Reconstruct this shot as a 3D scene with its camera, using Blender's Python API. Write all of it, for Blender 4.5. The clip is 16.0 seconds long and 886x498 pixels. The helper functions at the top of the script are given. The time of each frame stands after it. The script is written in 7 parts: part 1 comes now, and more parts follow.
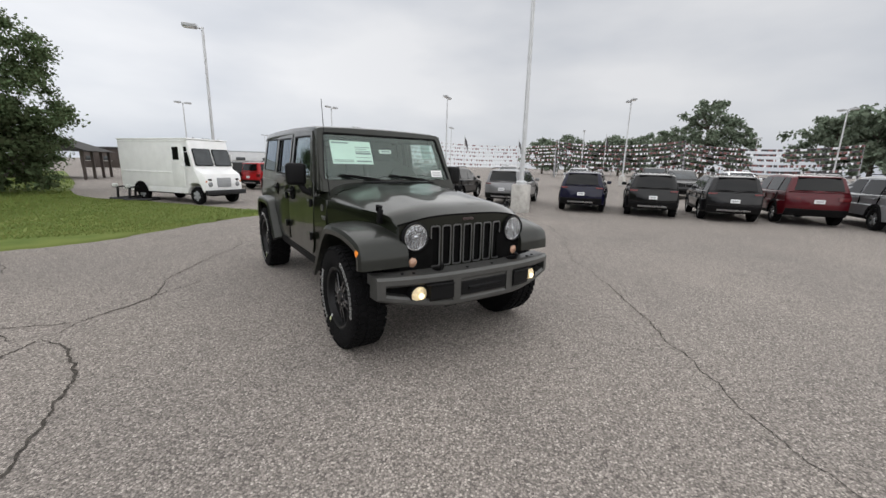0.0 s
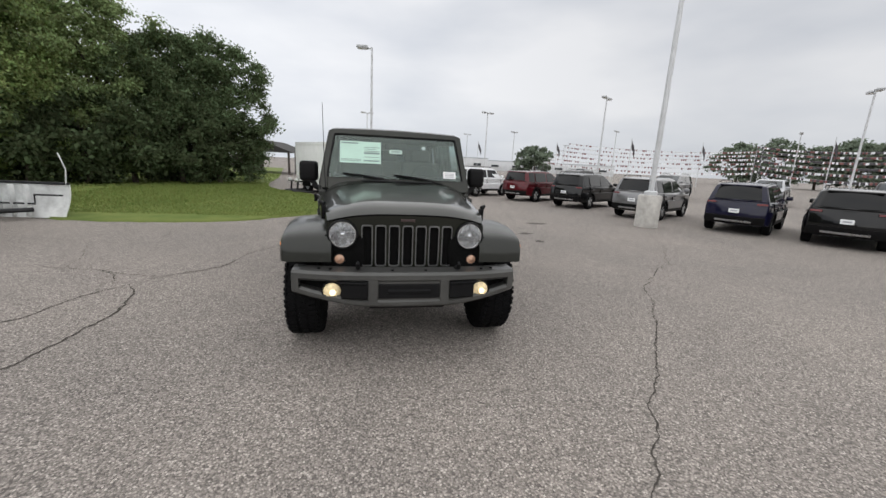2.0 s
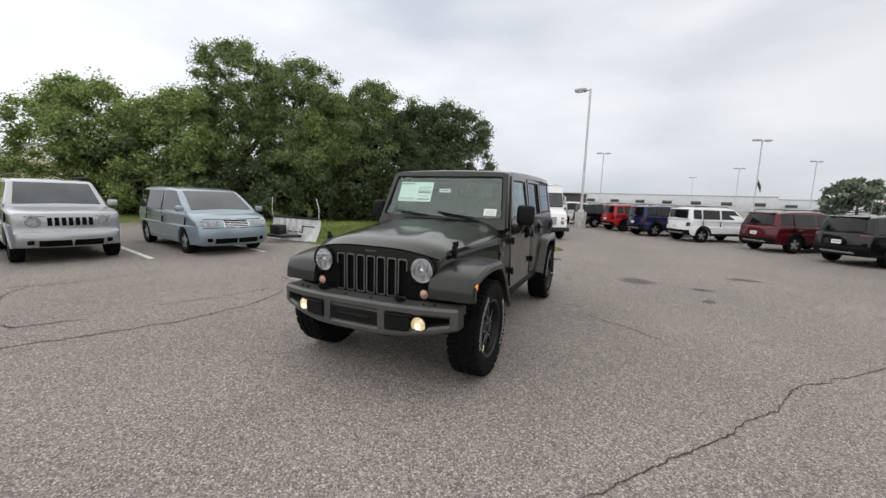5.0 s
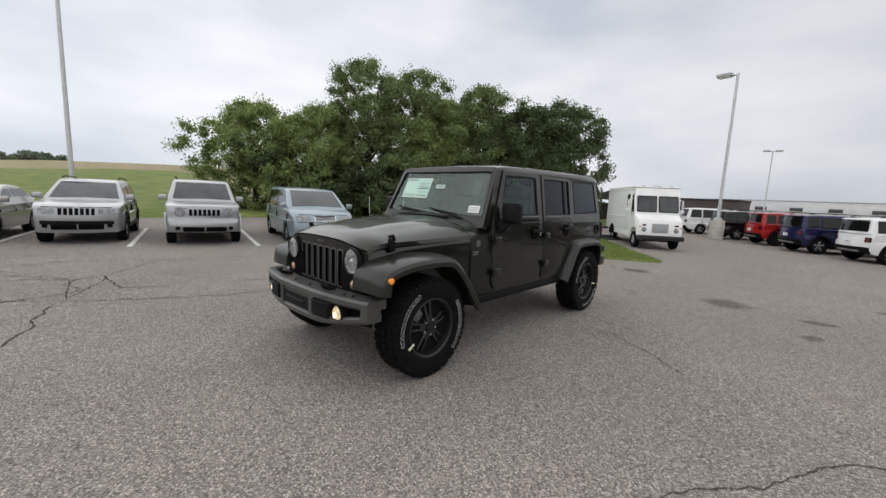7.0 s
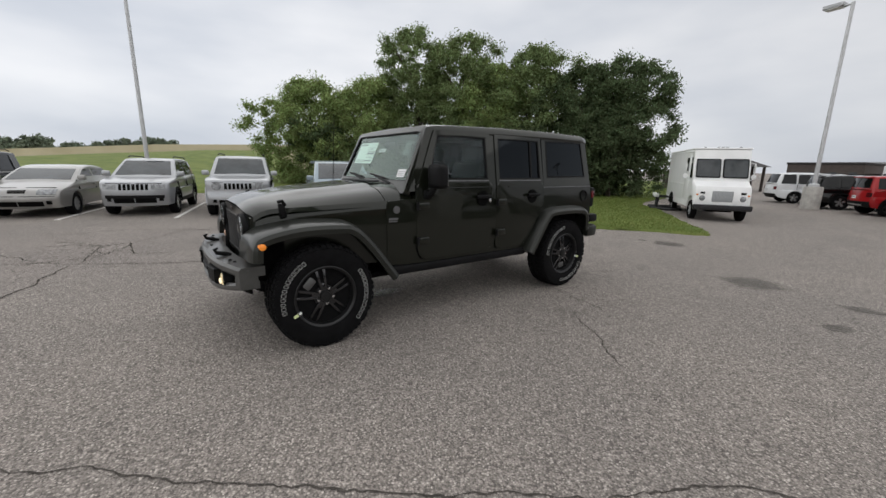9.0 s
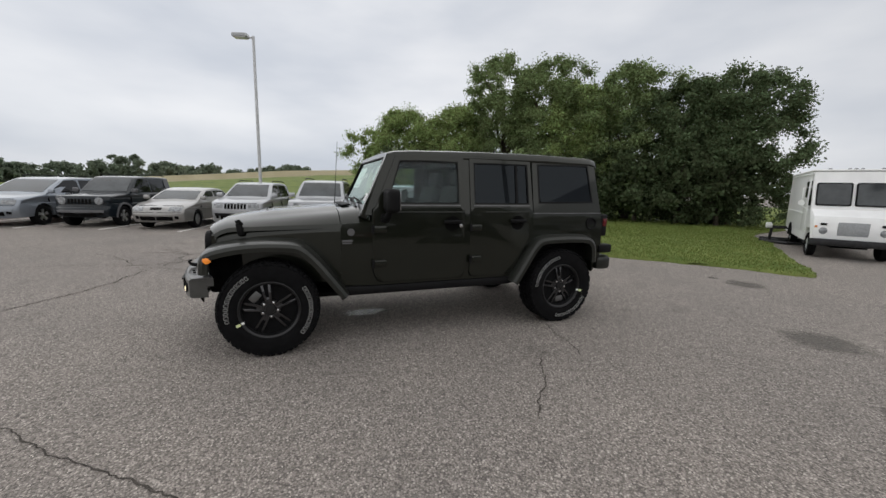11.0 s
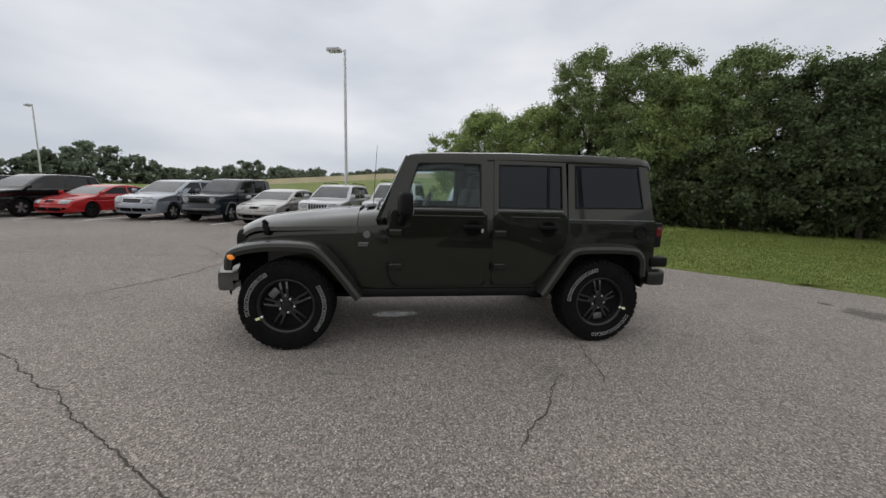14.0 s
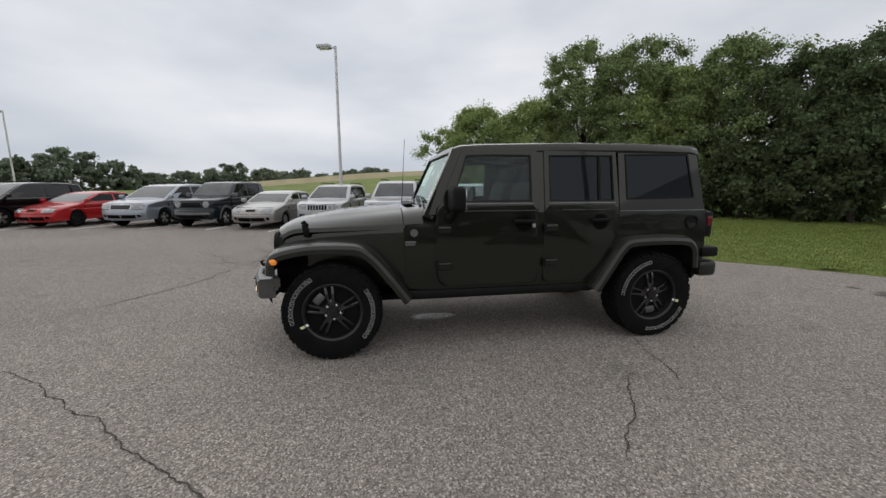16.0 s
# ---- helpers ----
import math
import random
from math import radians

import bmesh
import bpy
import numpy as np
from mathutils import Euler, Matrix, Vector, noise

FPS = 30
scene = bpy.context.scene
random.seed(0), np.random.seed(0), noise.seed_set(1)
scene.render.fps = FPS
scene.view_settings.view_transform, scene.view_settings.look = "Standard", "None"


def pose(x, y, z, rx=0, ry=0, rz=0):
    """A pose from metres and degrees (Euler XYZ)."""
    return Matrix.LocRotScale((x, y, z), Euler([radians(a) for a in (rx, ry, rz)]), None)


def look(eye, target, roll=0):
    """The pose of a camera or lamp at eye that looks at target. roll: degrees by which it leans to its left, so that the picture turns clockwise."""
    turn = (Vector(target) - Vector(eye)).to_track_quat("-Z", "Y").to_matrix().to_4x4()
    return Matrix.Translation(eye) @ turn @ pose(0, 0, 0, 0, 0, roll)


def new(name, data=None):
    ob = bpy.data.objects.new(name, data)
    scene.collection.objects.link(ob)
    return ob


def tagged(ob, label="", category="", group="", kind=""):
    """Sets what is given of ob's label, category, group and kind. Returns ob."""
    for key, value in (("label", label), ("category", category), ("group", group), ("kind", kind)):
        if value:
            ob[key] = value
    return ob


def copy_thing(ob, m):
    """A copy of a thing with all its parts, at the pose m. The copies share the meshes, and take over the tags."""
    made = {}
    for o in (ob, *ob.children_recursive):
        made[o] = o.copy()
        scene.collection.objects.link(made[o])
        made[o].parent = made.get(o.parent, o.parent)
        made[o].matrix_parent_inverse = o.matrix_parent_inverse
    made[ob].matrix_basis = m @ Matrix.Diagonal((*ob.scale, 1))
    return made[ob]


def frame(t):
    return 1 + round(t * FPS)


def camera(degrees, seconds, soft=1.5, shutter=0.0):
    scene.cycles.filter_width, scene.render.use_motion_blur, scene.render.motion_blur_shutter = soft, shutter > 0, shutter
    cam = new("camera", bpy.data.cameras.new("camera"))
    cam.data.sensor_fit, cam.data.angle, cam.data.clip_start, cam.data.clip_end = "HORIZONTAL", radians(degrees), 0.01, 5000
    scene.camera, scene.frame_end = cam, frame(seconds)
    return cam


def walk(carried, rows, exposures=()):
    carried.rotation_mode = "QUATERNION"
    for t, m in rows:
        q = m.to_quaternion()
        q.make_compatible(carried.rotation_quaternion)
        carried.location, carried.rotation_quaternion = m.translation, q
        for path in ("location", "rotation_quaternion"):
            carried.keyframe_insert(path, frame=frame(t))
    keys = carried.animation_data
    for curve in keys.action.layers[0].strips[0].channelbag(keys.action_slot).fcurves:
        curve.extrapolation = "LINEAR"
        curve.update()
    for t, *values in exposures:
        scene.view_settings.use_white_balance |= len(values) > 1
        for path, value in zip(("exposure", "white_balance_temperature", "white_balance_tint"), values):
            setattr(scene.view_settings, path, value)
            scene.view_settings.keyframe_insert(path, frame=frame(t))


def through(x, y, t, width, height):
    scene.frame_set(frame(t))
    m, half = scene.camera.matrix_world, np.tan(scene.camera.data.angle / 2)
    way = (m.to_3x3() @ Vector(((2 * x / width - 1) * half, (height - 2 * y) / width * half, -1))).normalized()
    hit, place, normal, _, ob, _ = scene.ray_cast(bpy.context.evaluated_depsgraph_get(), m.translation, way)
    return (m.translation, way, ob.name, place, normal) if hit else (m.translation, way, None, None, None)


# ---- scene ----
cam = camera(97.77, 16.0)
# seconds, eye in metres, turn in degrees
PATH = [
    (0.0, -1.839, -2.834, 1.433, 77.873, -1.398, -34.013),
    (0.5, -1.488, -3.059, 1.457, 77.174, -2.798, -26.862),
    (1.0, -1.088, -3.113, 1.472, 77.263, -3.842, -22.488),
    (1.5, -0.6839, -3.24, 1.472, 77.416, -4.096, -14.487),
    (2.0, -0.2901, -3.31, 1.457, 77.678, -2.772, -10.615),
    (2.5, 0.1272, -3.277, 1.49, 79.285, -1.334, -8.31),
    (3.0, 0.5357, -3.293, 1.49, 79.911, -3.593, -0.7829),
    (3.5, 0.8653, -3.251, 1.469, 79.616, -2.445, 4.162),
    (4.0, 1.204, -3.139, 1.506, 80.726, -0.6538, 8.261),
    (4.5, 1.551, -3.112, 1.503, 81.147, -3.219, 16.849),
    (4.7, 1.641, -3.1, 1.499, 81.576, -2.572, 19.992),
    (6.8, 2.915, -2.275, 1.451, 82.777, -3.419, 42.321),
    (7.0, 2.983, -2.148, 1.458, 82.222, -2.547, 43.393),
    (7.5, 3.226, -1.897, 1.449, 82.004, -1.598, 50.316),
    (8.0, 3.42, -1.627, 1.416, 80.057, -0.8144, 51.125),
    (8.2, 3.453, -1.498, 1.394, 78.524, -1.034, 51.488),
    (10.3, 4.15, -0.2083, 1.448, 80.850, 0.3604, 61.718),
    (10.5, 4.161, -0.1018, 1.433, 81.134, 0.2247, 64.176),
    (11.0, 4.312, 0.2177, 1.448, 81.030, -1.297, 69.075),
    (11.5, 4.315, 0.487, 1.412, 80.512, 0.006613, 70.244),
    (12.0, 4.258, 0.7401, 1.467, 81.128, -2.522, 72.962),
    (12.5, 4.267, 0.9808, 1.47, 82.283, -2.388, 77.410),
    (13.0, 4.286, 1.112, 1.463, 81.019, -2.213, 79.542),
    (13.5, 4.291, 1.096, 1.456, 79.974, -1.152, 80.763),
    (14.0, 4.329, 0.886, 1.468, 81.086, -1.591, 82.119),
    (14.5, 4.319, 0.6716, 1.446, 81.557, -1.086, 79.923),
    (15.0, 4.201, 0.5073, 1.412, 80.728, -1.555, 79.090),
    (15.5, 4.054, 0.3802, 1.428, 80.432, -0.126, 78.324),
    (16.0, 4.055, 0.3595, 1.432, 80.752, 0.07508, 79.944),
]
walk(cam, [(t, pose(*row)) for t, *row in PATH], [(0.0, 0.16), (4.7, 0.18), (7.0, 0.0), (8.2, -0.09), (10.3, -0.2), (16.0, -0.24)])

# ---- world and light ----
world = bpy.data.worlds.new("overcast_sky")
scene.world = world
world.use_nodes = True
wn, wl = world.node_tree.nodes, world.node_tree.links
wn.clear()
w_out = wn.new("ShaderNodeOutputWorld")
w_bg = wn.new("ShaderNodeBackground")
w_sky = wn.new("ShaderNodeTexSky")
w_sky.sky_type = "NISHITA"
w_sky.sun_disc = False
w_sky.sun_elevation, w_sky.sun_rotation = radians(52), radians(200)
w_scale = wn.new("ShaderNodeVectorMath")
w_scale.operation = "SCALE"
w_scale.inputs["Scale"].default_value = 0.06
w_co = wn.new("ShaderNodeTexCoord")
w_map = wn.new("ShaderNodeMapping")
w_map.inputs["Scale"].default_value = (1.0, 1.0, 3.0)
w_map.inputs["Rotation"].default_value = (0.0, 0.0, 0.6)
w_n = wn.new("ShaderNodeTexNoise")
w_n.inputs["Scale"].default_value = 1.7
w_n.inputs["Detail"].default_value = 5.0
w_n.inputs["Roughness"].default_value = 0.45
w_ramp = wn.new("ShaderNodeValToRGB")
w_ramp.color_ramp.elements[0].position, w_ramp.color_ramp.elements[0].color = 0.34, (0.50, 0.535, 0.60, 1)
w_ramp.color_ramp.elements[1].position, w_ramp.color_ramp.elements[1].color = 0.68, (0.82, 0.825, 0.845, 1)
w_mix = wn.new("ShaderNodeMixRGB")
w_mix.inputs["Fac"].default_value = 0.92
wl.new(w_co.outputs["Generated"], w_map.inputs["Vector"])
wl.new(w_map.outputs["Vector"], w_n.inputs["Vector"])
wl.new(w_n.outputs["Fac"], w_ramp.inputs["Fac"])
wl.new(w_sky.outputs["Color"], w_scale.inputs[0])
wl.new(w_scale.outputs["Vector"], w_mix.inputs["Color1"])
wl.new(w_ramp.outputs["Color"], w_mix.inputs["Color2"])
wl.new(w_mix.outputs["Color"], w_bg.inputs["Color"])
# the cloud is thinner, and so brighter, to the west
w_sep = wn.new("ShaderNodeSeparateXYZ")
w_dir = wn.new("ShaderNodeMapRange")
w_dir.inputs["From Min"].default_value, w_dir.inputs["From Max"].default_value = -1.0, 0.7
w_dir.inputs["To Min"].default_value, w_dir.inputs["To Max"].default_value = 1.37, 0.87
wl.new(w_co.outputs["Generated"], w_sep.inputs["Vector"])
wl.new(w_sep.outputs["X"], w_dir.inputs["Value"])
wl.new(w_dir.outputs["Result"], w_bg.inputs["Strength"])
wl.new(w_bg.outputs["Background"], w_out.inputs["Surface"])

sun = new("sun", bpy.data.lights.new("sun", "SUN"))
sun.data.energy, sun.data.angle, sun.data.color = 2.1, radians(165), (1.0, 0.97, 0.92)
sun.matrix_world = look((0, 0, 40), (-5, 12, 0))
scene.view_settings.exposure = 0.0


# ---- materials ----
def sock(node, *names):
    for n in names:
        if n in node.inputs:
            return node.inputs[n]


def material(name, colour, rough=0.5, metal=0.0, coat=0.0, spec=0.5, vary=0.0, vary_scale=3.0, bump=0.0, bump_scale=60.0,
             colour2=None, mix_scale=8.0, transmission=0.0, emit=0.0, island=0.0, random_hue=0.0, detail=6.0):
    """A procedural surface: base colour broken by noise at two scales, with fine relief."""
    m = bpy.data.materials.new(name)
    m.use_nodes = True
    n, l = m.node_tree.nodes, m.node_tree.links
    b = n["Principled BSDF"]
    b.inputs["Base Color"].default_value = (*colour, 1)
    b.inputs["Roughness"].default_value = rough
    b.inputs["Metallic"].default_value = metal
    b.inputs["Coat Weight"].default_value = coat
    b.inputs["Coat Roughness"].default_value = 0.04
    b.inputs["Specular IOR Level"].default_value = spec
    b.inputs["Transmission Weight"].default_value = transmission
    if emit:
        b.inputs["Emission Color"].default_value = (*colour, 1)
        b.inputs["Emission Strength"].default_value = emit
    co = n.new("ShaderNodeTexCoord")
    last = None
    if vary or colour2:
        big = n.new("ShaderNodeTexNoise")
        big.inputs["Scale"].default_value = mix_scale if colour2 else vary_scale
        big.inputs["Detail"].default_value = detail
        big.inputs["Roughness"].default_value = 0.6
        l.new(co.outputs["Object"], big.inputs["Vector"])
        ramp = n.new("ShaderNodeValToRGB")
        ramp.color_ramp.elements[0].position, ramp.color_ramp.elements[1].position = 0.34, 0.68
        c2 = colour2 or tuple(min(1, c * (1 + vary)) for c in colour)
        c1 = colour if colour2 else tuple(c * (1 - vary) for c in colour)
        ramp.color_ramp.elements[0].color, ramp.color_ramp.elements[1].color = (*c1, 1), (*c2, 1)
        l.new(big.outputs["Fac"], ramp.inputs["Fac"])
        last = ramp.outputs["Color"]
        r2 = n.new("ShaderNodeMapRange")
        r2.inputs["To Min"].default_value, r2.inputs["To Max"].default_value = max(0.02, rough - 0.08), min(1, rough + 0.08)
        l.new(big.outputs["Fac"], r2.inputs["Value"])
        l.new(r2.outputs["Result"], b.inputs["Roughness"])
    if island:
        geo = n.new("ShaderNodeNewGeometry")
        hsv = n.new("ShaderNodeHueSaturation")
        if last is not None:
            l.new(last, hsv.inputs["Color"])
        else:
            hsv.inputs["Color"].default_value = (*colour, 1)
        mr = n.new("ShaderNodeMapRange")
        mr.inputs["To Min"].default_value, mr.inputs["To Max"].default_value = 1 - island, 1 + island
        l.new(geo.outputs["Random Per Island"], mr.inputs["Value"])
        l.new(mr.outputs["Result"], hsv.inputs["Value"])
        mh = n.new("ShaderNodeMapRange")
        mh.inputs["To Min"].default_value, mh.inputs["To Max"].default_value = 0.5 - random_hue, 0.5 + random_hue
        l.new(geo.outputs["Random Per Island"], mh.inputs["Value"])
        l.new(mh.outputs["Result"], hsv.inputs["Hue"])
        last = hsv.outputs["Color"]
    if last is not None:
        l.new(last, b.inputs["Base Color"])
    if bump:
        fine = n.new("ShaderNodeTexNoise")
        fine.inputs["Scale"].default_value = bump_scale
        fine.inputs["Detail"].default_value = 4.0
        l.new(co.outputs["Object"], fine.inputs["Vector"])
        bp = n.new("ShaderNodeBump")
        bp.inputs["Strength"].default_value = bump
        bp.inputs["Distance"].default_value = 0.01
        l.new(fine.outputs["Fac"], bp.inputs["Height"])
        l.new(bp.outputs["Normal"], b.inputs["Normal"])
    return m


def asphalt_material():
    m = bpy.data.materials.new("worn_asphalt")
    m.use_nodes = True
    n, l = m.node_tree.nodes, m.node_tree.links
    b = n["Principled BSDF"]
    co = n.new("ShaderNodeTexCoord")
    vor = n.new("ShaderNodeTexVoronoi")
    vor.inputs["Scale"].default_value = 98.0
    l.new(co.outputs["Object"], vor.inputs["Vector"])
    stones = n.new("ShaderNodeValToRGB")
    sr = stones.color_ramp
    sr.elements[0].position, sr.elements[0].color = 0.0, (0.126, 0.113, 0.104, 1)
    sr.elements[1].position, sr.elements[1].color = 1.0, (0.545, 0.50, 0.462, 1)
    for p, c in ((0.35, (0.234, 0.212, 0.196, 1)), (0.7, (0.312, 0.283, 0.261, 1)), (0.9, (0.398, 0.361, 0.332, 1))):
        e = sr.elements.new(p)
        e.color = c
    sep = n.new("ShaderNodeSeparateColor")
    l.new(vor.outputs["Color"], sep.inputs["Color"])
    l.new(sep.outputs["Red"], stones.inputs["Fac"])
    # dark binder between the stones
    edge = n.new("ShaderNodeMapRange")
    edge.inputs["From Min"].default_value, edge.inputs["From Max"].default_value = 0.26, 0.72
    edge.inputs["To Min"].default_value, edge.inputs["To Max"].default_value = 1.0, 0.60
    l.new(vor.outputs["Distance"], edge.inputs["Value"])
    m1 = n.new("ShaderNodeMixRGB")
    m1.blend_type = "MULTIPLY"
    m1.inputs["Fac"].default_value = 1.0
    l.new(stones.outputs["Color"], m1.inputs["Color1"])
    l.new(edge.outputs["Result"], m1.inputs["Color2"])
    # worn patches, metres across
    big = n.new("ShaderNodeTexNoise")
    big.inputs["Scale"].default_value = 0.35
    big.inputs["Detail"].default_value = 7.0
    big.inputs["Roughness"].default_value = 0.62
    l.new(co.outputs["Object"], big.inputs["Vector"])
    br = n.new("ShaderNodeValToRGB")
    br.color_ramp.elements[0].position, br.color_ramp.elements[0].color = 0.3, (0.86, 0.855, 0.85, 1)
    br.color_ramp.elements[1].position, br.color_ramp.elements[1].color = 0.72, (1.12, 1.10, 1.07, 1)
    l.new(big.outputs["Fac"], br.inputs["Fac"])
    m2 = n.new("ShaderNodeMixRGB")
    m2.blend_type = "MULTIPLY"
    m2.inputs["Fac"].default_value = 1.0
    l.new(m1.outputs["Color"], m2.inputs["Color1"])
    l.new(br.outputs["Color"], m2.inputs["Color2"])
    # small oil spots
    oil = n.new("ShaderNodeTexNoise")
    oil.inputs["Scale"].default_value = 1.6
    oil.inputs["Detail"].default_value = 3.0
    l.new(co.outputs["Object"], oil.inputs["Vector"])
    orp = n.new("ShaderNodeValToRGB")
    orp.color_ramp.elements[0].position, orp.color_ramp.elements[0].color = 0.24, (0.72, 0.72, 0.72, 1)
    orp.color_ramp.elements[1].position, orp.color_ramp.elements[1].color = 0.36, (1, 1, 1, 1)
    l.new(oil.outputs["Fac"], orp.inputs["Fac"])
    m3 = n.new("ShaderNodeMixRGB")
    m3.blend_type = "MULTIPLY"
    m3.inputs["Fac"].default_value = 1.0
    l.new(m2.outputs["Color"], m3.inputs["Color1"])
    l.new(orp.outputs["Color"], m3.inputs["Color2"])
    l.new(m3.outputs["Color"], b.inputs["Base Color"])
    b.inputs["Roughness"].default_value = 0.9
    b.inputs["Specular IOR Level"].default_value = 0.3
    bp = n.new("ShaderNodeBump")
    bp.inputs["Strength"].default_value = 0.65
    bp.inputs["Distance"].default_value = 0.006
    inv = n.new("ShaderNodeMath")
    inv.operation = "SUBTRACT"
    inv.inputs[0].default_value = 1.0
    l.new(vor.outputs["Distance"], inv.inputs[1])
    l.new(inv.outputs["Value"], bp.inputs["Height"])
    l.new(bp.outputs["Normal"], b.inputs["Normal"])
    return m


M_ASPHALT = asphalt_material()
M_GRASS = material("mown_grass", (0.095, 0.135, 0.034), 0.9, colour2=(0.172, 0.200, 0.060), mix_scale=0.9, bump=0.9, bump_scale=40, spec=0.2, detail=9)
M_BLADE = material("grass_blades", (0.140, 0.178, 0.046), 0.8, island=0.14, random_hue=0.03, spec=0.2)
M_FIELD = material("ripe_field", (0.52, 0.45, 0.32), 0.95, colour2=(0.62, 0.54, 0.40), mix_scale=0.4, bump=0.6, bump_scale=6, spec=0.1)
M_CRACK = material("open_crack", (0.070, 0.063, 0.056), 0.95, vary=0.4, vary_scale=25, bump=0.8, bump_scale=90, spec=0.1)


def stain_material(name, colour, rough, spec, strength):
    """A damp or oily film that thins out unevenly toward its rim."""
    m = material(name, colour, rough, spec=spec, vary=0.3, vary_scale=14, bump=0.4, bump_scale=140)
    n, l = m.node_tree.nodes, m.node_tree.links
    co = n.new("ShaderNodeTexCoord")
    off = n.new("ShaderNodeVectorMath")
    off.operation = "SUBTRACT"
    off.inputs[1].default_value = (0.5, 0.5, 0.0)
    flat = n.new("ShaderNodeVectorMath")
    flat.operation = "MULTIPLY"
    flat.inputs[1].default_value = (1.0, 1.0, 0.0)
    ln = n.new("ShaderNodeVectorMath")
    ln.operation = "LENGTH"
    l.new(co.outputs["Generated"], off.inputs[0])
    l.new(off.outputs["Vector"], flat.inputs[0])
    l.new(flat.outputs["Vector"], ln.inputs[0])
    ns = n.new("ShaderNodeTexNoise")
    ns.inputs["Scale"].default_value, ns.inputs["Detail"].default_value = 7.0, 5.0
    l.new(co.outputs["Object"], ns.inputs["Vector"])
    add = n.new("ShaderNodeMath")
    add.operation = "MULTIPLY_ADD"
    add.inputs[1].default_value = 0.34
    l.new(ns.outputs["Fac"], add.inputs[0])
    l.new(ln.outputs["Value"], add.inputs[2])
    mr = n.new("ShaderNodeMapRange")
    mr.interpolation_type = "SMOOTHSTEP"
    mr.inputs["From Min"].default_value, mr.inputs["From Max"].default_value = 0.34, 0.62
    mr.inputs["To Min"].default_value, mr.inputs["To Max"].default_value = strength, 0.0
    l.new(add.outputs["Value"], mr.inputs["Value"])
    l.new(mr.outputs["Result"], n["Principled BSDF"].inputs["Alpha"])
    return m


M_STAIN = stain_material("damp_stain", (0.13, 0.120, 0.108), 0.8, 0.3, 0.60)
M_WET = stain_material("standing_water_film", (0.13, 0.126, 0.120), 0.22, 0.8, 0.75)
M_LINE = material("worn_line_paint", (0.62, 0.61, 0.58), 0.8, vary=0.3, vary_scale=12, bump=0.3, bump_scale=120)
M_CONC = material("weathered_concrete", (0.40, 0.385, 0.36), 0.9, vary=0.22, vary_scale=5, bump=0.5, bump_scale=70)
M_POLE = material("painted_steel_pole", (0.50, 0.51, 0.52), 0.45, vary=0.1, vary_scale=4, metal=0.2)
M_HEAD = material("lamp_housing_metal", (0.40, 0.41, 0.42), 0.5, vary=0.12, vary_scale=6)
M_LENS = material("lamp_lens", (0.75, 0.76, 0.74), 0.2)
M_TYRE = material("tyre_rubber", (0.0055, 0.0055, 0.006), 0.85, spec=0.10, vary=0.35, vary_scale=18, bump=0.35, bump_scale=160)
M_ALLOY = material("silver_alloy", (0.52, 0.53, 0.54), 0.28, metal=0.85, vary=0.08)
M_DARKALLOY = material("dark_alloy", (0.024, 0.024, 0.025), 0.35, metal=0.6, vary=0.15)
M_GLASS = material("tinted_car_glass", (0.006, 0.0065, 0.007), 0.04, spec=0.3)
M_SCREEN = material("windscreen_glass", (0.036, 0.042, 0.046), 0.04, spec=0.55, vary=0.35, vary_scale=1.6)
M_TRIM = material("black_plastic_trim", (0.0055, 0.0055, 0.006), 0.55, spec=0.14, vary=0.25, vary_scale=9, bump=0.15, bump_scale=220)
M_CHROME = material("chrome_trim", (0.62, 0.63, 0.64), 0.12, metal=1.0)
M_RED = material("red_tail_lens", (0.10, 0.006, 0.008), 0.15, spec=0.4, coat=0.3)
M_CLEAR = material("clear_lamp_lens", (0.22, 0.23, 0.24), 0.12, spec=0.6, coat=0.5, vary=0.45, vary_scale=14)
M_AMBER = material("amber_lens", (0.62, 0.19, 0.02), 0.2, spec=0.7, coat=0.5)
M_PLATE = material("white_plate", (0.66, 0.67, 0.68), 0.5)
M_GREYBAR = material("grey_print", (0.28, 0.29, 0.31), 0.6)
# near-black of undersides; the shade in gaps and openings is this colour too
M_UNDER = material("underbody_and_gap_black", (0.004, 0.004, 0.004), 0.95, spec=0.08, vary=0.4, vary_scale=12)


def paint(name, colour, metal=0.35, rough=0.32):
    return material(name, colour, rough, metal=metal, coat=0.7, spec=0.05, vary=0.06, vary_scale=2.5)


# ---- mesh helpers ----
def finish(bm, angle=38.0):
    bmesh.ops.recalc_face_normals(bm, faces=bm.faces)
    for f in bm.faces:
        f.smooth = True
    for e in bm.edges:
        if len(e.link_faces) == 2 and e.calc_face_angle(0) > radians(angle):
            e.smooth = False


def part(name, bm, mat, parent=None, label="", at=None, angle=38.0):
    """One mesh object out of a bmesh, under a thing or a part."""
    finish(bm, angle)
    me = bpy.data.meshes.new(name)
    bm.to_mesh(me)
    bm.free()
    me.materials.append(mat)
    ob = new(name, me)
    if parent is not None:
        ob.parent = parent
    if at is not None:
        ob.matrix_basis = at
    if label:
        tagged(ob, label)
    return ob


def again(ob, m, parent=None):
    """Another object on the same mesh (with its own parts)."""
    c = copy_thing(ob, m)
    if parent is not None:
        c.parent = parent
    return c


def thing(name, label, category, m, group="", kind=""):
    e = new(name)
    e.empty_display_size = 0.2
    e.matrix_basis = m
    return tagged(e, label, category, group, kind)


